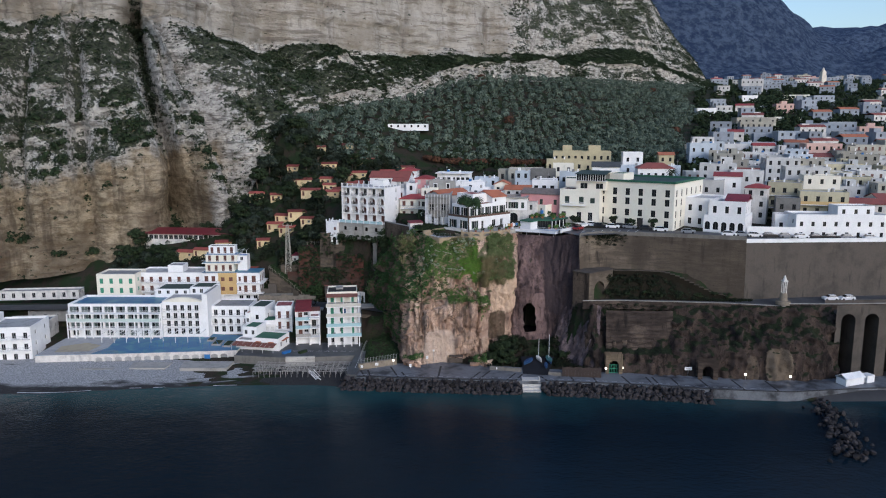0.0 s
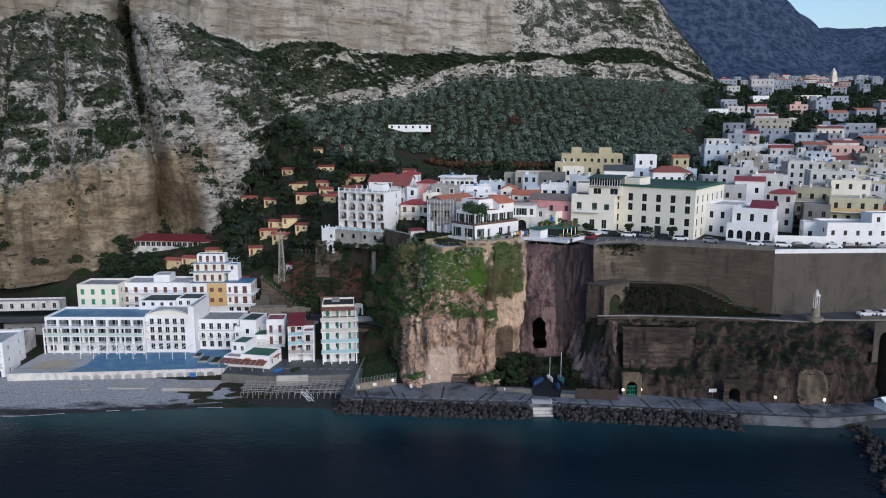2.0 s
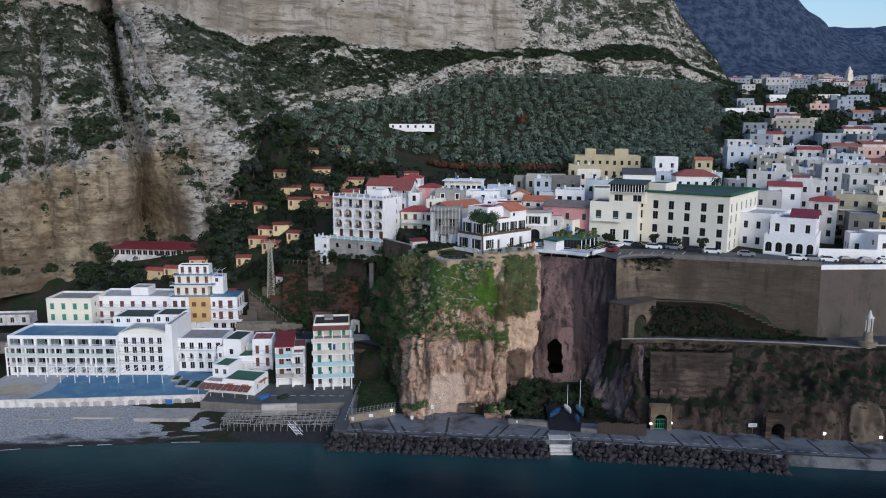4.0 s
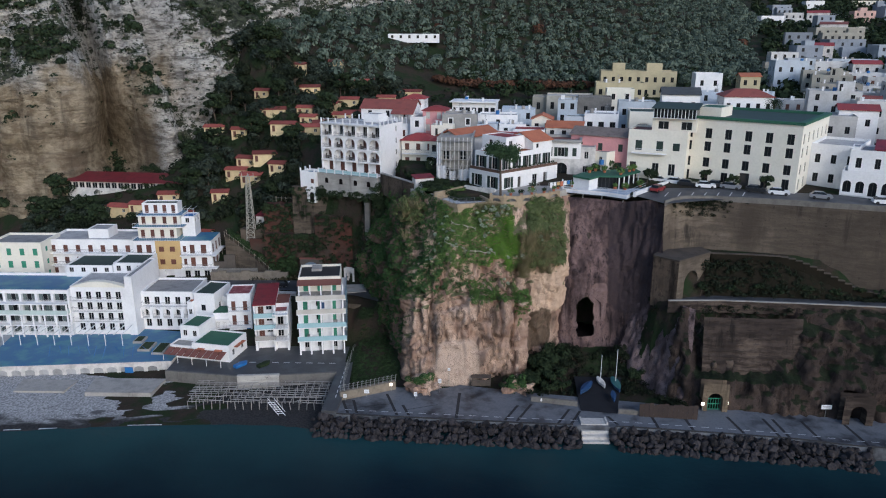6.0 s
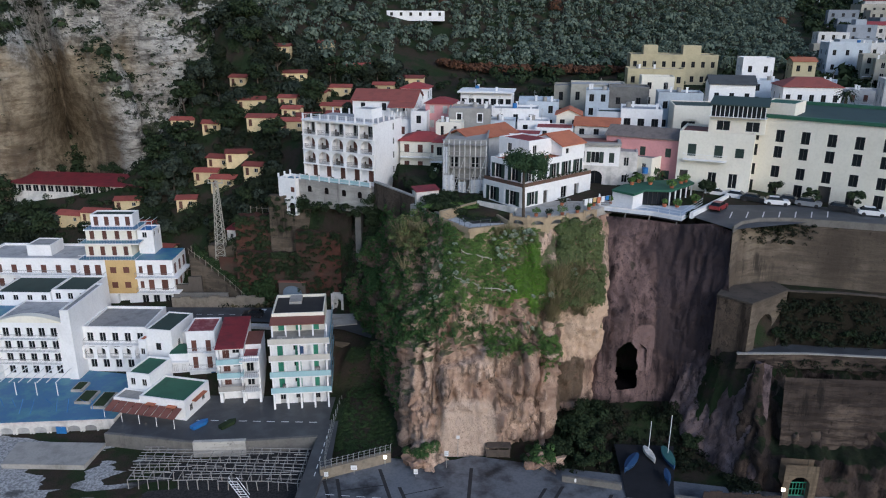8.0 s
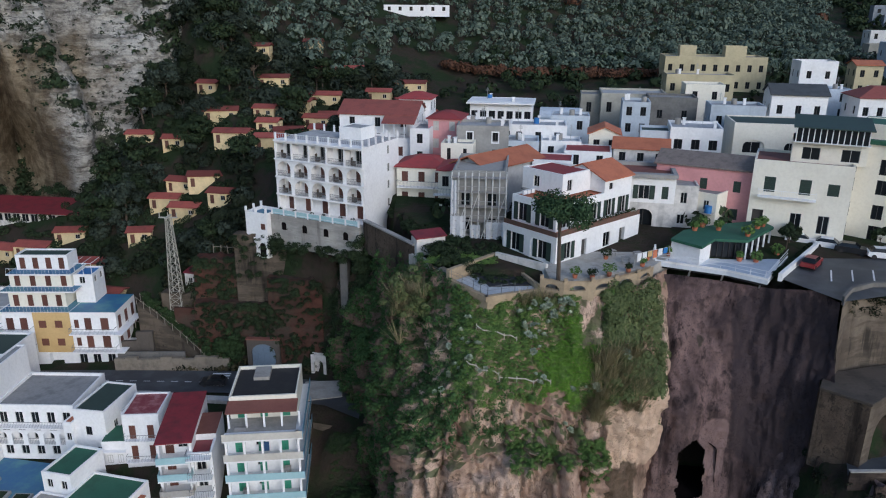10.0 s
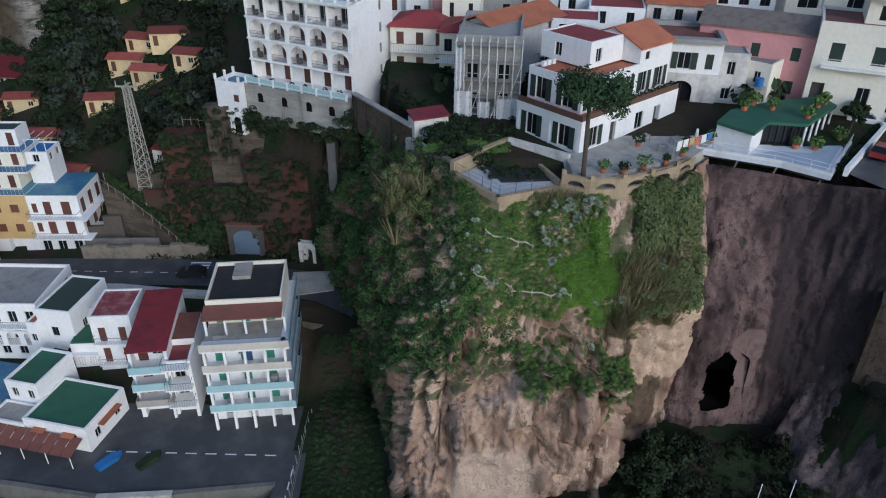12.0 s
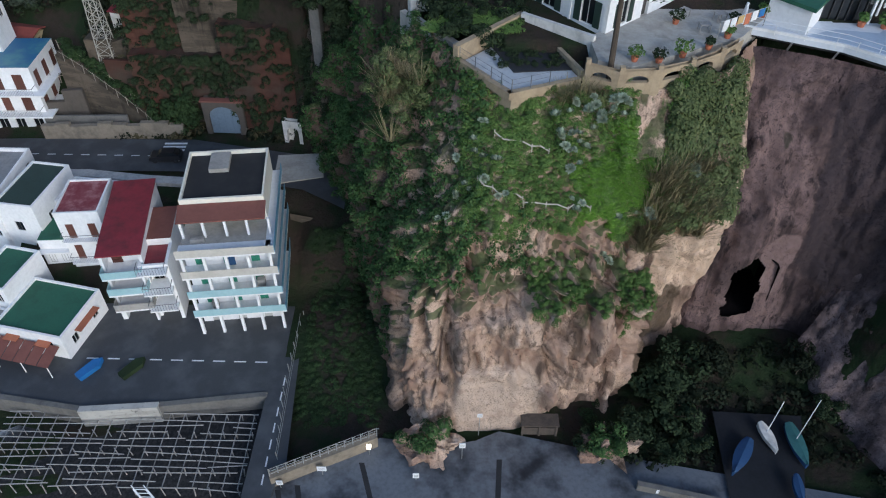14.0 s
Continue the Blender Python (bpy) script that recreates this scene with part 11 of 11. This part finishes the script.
    spots = ((4.3, 34.2), (2.9, 33.2), (7.5, 34.0), (8.2, 33.6), (7.7, 33.1), (5.9, 33.8), (6.3, 32.4), (7.0, 32.4), (3.0, 31.6), (4.4, 32.0), (4.2, 30.6), (5.2, 30.6), (4.5, 29.2), (-3.0, 32.2), (-3.9, 30.6), (-3.5, 29.6), (-5.0, 29.1), (-3.0, 28.5), (-2.4, 29.9), (-4.5, 27.4), (-1.4, 27.8), (-5.4, 26.0), (8.8, 25.7), (-6.3, 25.1), (5.0, 26.8), (5.4, 33.1), (14.8, 28.6), (10.6, 24.8), (11.3, 25.6), (8.4, 20.6))
    k = 0
    for sx, sz in spots:
        best = c[np.argmin((x - sx) ** 2 + (up - sz) ** 2 + 0.15 * np.maximum(0, yy - 205) ** 2)]
        for _ in range(3 if sx > 2 else 2):
            o = tagged(new("agave", me), "silver-green agave rosette growing on the cliff slope", "plant", "agaves on the cliff")
            r = rng.uniform(0.32, 0.66)
            o.matrix_basis = pose(best[0] + rng.normal(0, 0.35), best[1] - 0.85 + rng.normal(0, 0.15), best[2] + 0.5 + rng.normal(0, 0.25), 25, 0, k * 47) @ Matrix.Diagonal((r, r, r, 1))
            k += 1
    # low timber edges across the slope
    for xa, xb, za, zb in ((-3.6, 0.2, 28.4, 27.2), (0.4, 6.0, 27.0, 26.6), (-2.2, 2.4, 31.6, 30.6), (12.6, 15.6, 29.2, 29.8)):
        f = thing("slope_edging", "pale weathered timber edging across the grassy slope", "edging")
        q = []
        for u in np.linspace(0, 1, 7):
            sx, sz = xa + (xb - xa) * u, za + (zb - za) * u
            best = c[np.argmin((x - sx) ** 2 + (up - sz) ** 2)]
            q.append((best[0], best[1] - 0.35, best[2] + 0.25))
        for a, b in zip(q, q[1:]):
            eg = G()
            eg.bar(a, b, 0.075)
            part("board", eg, PALEWOOD, f)
        for a in q[::2]:
            eg = G()
            eg.bar((a[0], a[1], a[2] - 0.6), (a[0], a[1], a[2] + 0.25), 0.05)
            part("stake", eg, PALEWOOD, f)
    # lumps of earth with bushes at the headland's foot
    for (px, py, pz, rx, ry, rz), nb in (((-7.4, 188.2, 2.6, 2.9, 2.4, 2.3), 20), ((10.2, 188.4, 2.4, 2.6, 2.2, 2.0), 20)):
        bm = bmesh.new()
        bmesh.ops.create_icosphere(bm, subdivisions=4, radius=1)
        for v in bm.verts:
            q = v.co.copy()
            v.co *= 1 + 0.55 * noise.noise(q * 1.4 + Vector((px, 0, 0))) + 0.22 * noise.noise(q * 4) + 0.3 * (noise.cell(q * 2.3) - 0.5)
            v.co = Vector((v.co.x * rx, v.co.y * ry, v.co.z * rz))
        me2 = bpy.data.meshes.new("rock_lump")
        bm.to_mesh(me2)
        bm.free()
        me2.materials.append(TUFF)
        o = tagged(new("rock_lump", me2), "tan tuff rock lump at the cliff foot", "rock")
        o.matrix_basis = pose(px, py, pz)
        scatter("foot_bush", "bright leafy bush on the earth lump at the cliff foot", "bush", [(px + rng.normal(0, rx * 0.35), py + rng.normal(0, ry * 0.3), pz + rz * 0.75 + rng.normal(0, 0.35), rng.uniform(0.5, 1.0)) for _ in range(nb)], fine, IVY, 50 + nb)
    # cliff foot, gorge and road slope
    foot = [tree_meshes(90 + i, 4.2, 2.2, 12, 150, 0.2, (DARKLEAF, BLACKLEAF)[i % 2], 0.14) for i in range(3)]
    for i, (px, py, s) in enumerate([(8.4, 188.4, 0.62), (10.4, 189.0, 0.7), (13.5, 190.2, 0.9), (17.0, 191.2, 1.05), (19.2, 193.5, 1.0), (15.5, 194.0, 1.2), (18.5, 196.4, 1.2), (21.8, 197.0, 1.0), (16.2, 187.4, 0.65), (18.8, 188.6, 0.7), (31.5, 197, 0.9), (33.5, 192.5, 0.7)]):
        tree(foot, i, "cliff_foot_tree", "small dark leafy tree at the foot of the cliff", "tree", px, py, land(px, py) - 0.2, s, "trees at the cliff foot")
    pts = [(px, py, land(px, py) + 0.1, rng.uniform(0.3, 0.75)) for px, py in zip(rng.uniform(-21.5, -12, 700), rng.uniform(190.8, 213, 700)) if px < interp(py, [190, 197, 213], [-12.5, -13, -16.5])]
    pts += [(px, py, land(px, py) + 0.2, rng.uniform(0.4, 0.9)) for px, py in zip(rng.uniform(-12, -6, 60), rng.uniform(188.3, 190, 60))]
    pts += [(px, py, land(px, py) + 0.3, rng.uniform(0.4, 1.0)) for px, py in zip(rng.uniform(8, 37, 260), rng.uniform(186.5, 200, 260))]
    # undergrowth past x 12 takes near-black leaves that stand for the slip's shadow
    slip_shade = [q for q in pts if q[0] > 12]
    pts = [q for q in pts if q[0] <= 12]
    scatter("slip_growth", "very dark undergrowth round the boat slip", "undergrowth", slip_shade, mid, BLACKLEAF, 36)
    scatter("gorge_growth", "green undergrowth in the gorge and at the cliff foot", "undergrowth", [(q[0], q[1], q[2] - 0.1, q[3] * 0.7) for q in pts], fine, IVYDARK, 13, (0.45, 0.75))
    pts = [(px, interp(px, FACE_X, FACE_Y) + (q := rng.uniform(4.5, 7.2)), 18.9 + (6.4 - 6.0 * ss(59, 78, px)) * (q - 4.5) / 2.7, rng.uniform(0.35, 0.85)) for px in rng.uniform(46, 84, 520)]
    pts += [(px, interp(px, FACE_X, FACE_Y) + rng.uniform(-0.8, 0.3), 18.2 + rng.uniform(-1.2, 0.3), rng.uniform(0.25, 0.6)) for px in rng.uniform(38, 100, 150)]
    scatter("road_slope_growth", "dark bushes on the bank above the coast road", "bushes", pts, mid, BLACKLEAF, 14)
    pts = [(px, py, land(px, py) + 0.3, rng.uniform(0.5, 1.1)) for px, py in zip(rng.uniform(36, 40, 40), rng.uniform(182, 186, 40))]
    scatter("foot_scrub", "dark scrub between the rock wall and the coast road", "bushes", pts, mid, BLACKLEAF, 34)
    pts = [(px, interp(px, [40.2, 43.5, 48.5, 55.3, 62], [201.0, 202.8, 203.0, 201.3, 199.5]), 35.6 - 3.2 * rng.uniform(0, 1) ** 2, rng.uniform(0.2, 0.55)) for px in np.clip(rng.normal(46.5, 3.0, 130), 40.5, 62)]
    scatter("parapet_creepers", "dark plants hanging over the piazza wall", "creepers", pts, mid, BLACKLEAF, 37)
    slim = [tree_meshes(120 + i, 4.0, 1.5, 8, 60, 0.28, DARKLEAF, 0.1) for i in range(2)]
    for i, px in enumerate((45.5, 51, 56.5, 60, 65, 70, 74.5, 78)):
        tree(slim, i, "roadside_tree", "small dark tree beside the coast road", "tree", px, interp(px, FACE_X, FACE_Y) + 5.2, land(px, interp(px, FACE_X, FACE_Y) + 5.2), 0.7, "trees along the coast road")
    # gardens between the hotel and the villa
    pts = [(px, py, 36.6, rng.uniform(0.5, 1.2)) for px, py in zip(rng.uniform(-15, -3, 330), rng.uniform(208, 232, 330)) if px > interp(py, [207, 218, 232], [-6.5, -9.6, -15.5]) and px < interp(py, [207, 214, 220, 232], [-4, -1, -6.5, -9])]
    pts += [(px, py, plateau(px, py) + 0.3, rng.uniform(0.4, 1.0)) for px, py in zip(rng.uniform(-6.5, 2.5, 70), rng.uniform(208, 219, 70)) if px < interp(py, [207, 213, 219], [-1.5, 1.0, 1.4]) and px > interp(py, [207, 212, 219], [-4.5, -6.8, -9])]
    pts += [(33.2 + 10.2 * u, 205.9 + 12.4 * u, 36.5, rng.uniform(0.35, 0.75)) for u in rng.uniform(0, 1, 60)]
    pts += [(px, py, 35.3, rng.uniform(0.2, 0.5)) for px, py in zip(rng.uniform(-3, 5.5, 130), rng.uniform(205.5, 211.5, 130)) if px + 0.75 * (py - 208) < 5.2]
    scatter("garden_shrubs", "leafy shrubs in the garden above the gorge", "shrubs", [(q[0], q[1], q[2] - 0.25, q[3] * 0.75) for q in pts], fine, DARKLEAF, 15)
    pts = [(px, py, 36.1, rng.uniform(0.2, 0.4)) for px, py in zip(rng.uniform(-8.6, 0.5, 900), rng.uniform(209.5, 217, 900)) if -8.2 < px - 0.3 * (py - 212) < 1.0]
    scatter("garden_lawn", "rough green lawn below the scaffolded house", "grass", pts, grass, MEADOW, 47, (0.3, 0.5))
    pts = [(px, py, land(px, py) + 0.3, rng.uniform(0.4, 1.0)) for px, py in zip(rng.uniform(-56, -19, 2400), rng.uniform(230.4, 246, 2400)) if not (px > -40 and py > interp(px, [-40, -33, -18], [235.5, 233.2, 226.4])) and not (-40 < px < -33 and py < 233)]
    scatter("bank_growth", "dark creepers on the old terraces below the hotel", "creepers", pts[::2], mid, BLACKLEAF, 16)
    scatter("bank_brambles", "brown-green brambles on the old terraces", "brambles", pts[1::2], few, BRAMBLE, 17)
    pts = []
    for xa, xb, y0, z0, z1, lean, num in ((-34.9, -25.8, 232.2, 10, 25, -1.8, 150), (-47.4, -34.6, 233.0, 11, 20.2, 0.0, 230), (-40.4, -30.2, 234.4, 24, 31.6, -0.4, 70), (-47.8, -40.2, 235.4, 19, 27, 0.0, 110)):
        for _ in range(num):
            u = rng.uniform(0, 1)
            pts.append((xa + (xb - xa) * u, y0 + lean * u - 0.1, z1 - (z1 - z0) * rng.uniform(0, 1) ** 1.6, rng.uniform(0.25, 0.75)))
    bushes = [(-42.5 + rng.normal(0, 1.7), 231.9 + rng.normal(0, 0.4), 12.6 + rng.normal(0, 1.3), rng.uniform(0.4, 0.9)) for _ in range(70)]
    bushes += [(px, 233.8 + 0.28 * (-50 - px) + rng.uniform(0, 1.6), 14.2 - 0.7 * (px + 50) + rng.uniform(0, 1.5), rng.uniform(0.35, 0.8)) for px in rng.uniform(-57, -46, 80)]
    bushes += [(px, rng.uniform(232.0, 233.2), rng.uniform(9.6, 10.6), rng.uniform(0.3, 0.7)) for px in rng.uniform(-59, -47, 70)]
    scatter("roadside_bushes", "dark green bushes on the slope above the road", "bushes", bushes, fine, IVYDARK, 48)
    gc = normals_of(GORGE)[0]
    pts += [(q[0] - 0.1, q[1] - 0.2, q[2], rng.uniform(0.3, 0.8)) for q in gc[rng.choice(len(gc), 700)] if q[0] > -25.5 or q[2] > 25]
    scatter("wall_creepers", "creepers hanging over the old terrace walls", "creepers", pts, fine, DARKLEAF, 18)
    pts = []
    for _ in range(80):
        u = rng.uniform(0, 17)
        x, y = -33.1 + u * 0.902 - 2.2 * 0.432, 235.9 - u * 0.432 - 2.2 * 0.902
        pts.append((x + rng.normal(0, 0.4), y + rng.normal(0, 0.3), rng.uniform(29.6, 31.2), rng.uniform(0.35, 0.75)))
    for _ in range(110):
        pts.append((-18.6 + rng.normal(0, 0.8), 226.8 + rng.uniform(-0.6, 3.5), rng.uniform(25, 33.5), rng.uniform(0.5, 1.0)))
    scatter("hotel_foot_bushes", "dark bushes along the hotel's stone base", "bushes", pts, fine[:3], DARKLEAF, 35)
    pine = tree_meshes(31, 11.2, 3.3, 22, 300, 0.17, PINELEAF, 0.28, 1.0, 0.76)
    tree([pine], 0, "umbrella_pine", "tall umbrella pine with a leaning trunk before the villa", "tree", 7.4, 203.9, 35.2, 1.0)
    for i, (px, py) in enumerate(((39, 216), (40.5, 218.5), (51.5, 216.5), (56, 213), (61, 209.5))):
        tree(slim, i, "piazza_tree", "small sparse tree on the piazza", "tree", px, py, 36.1, 0.85, "trees on the piazza")


plants()
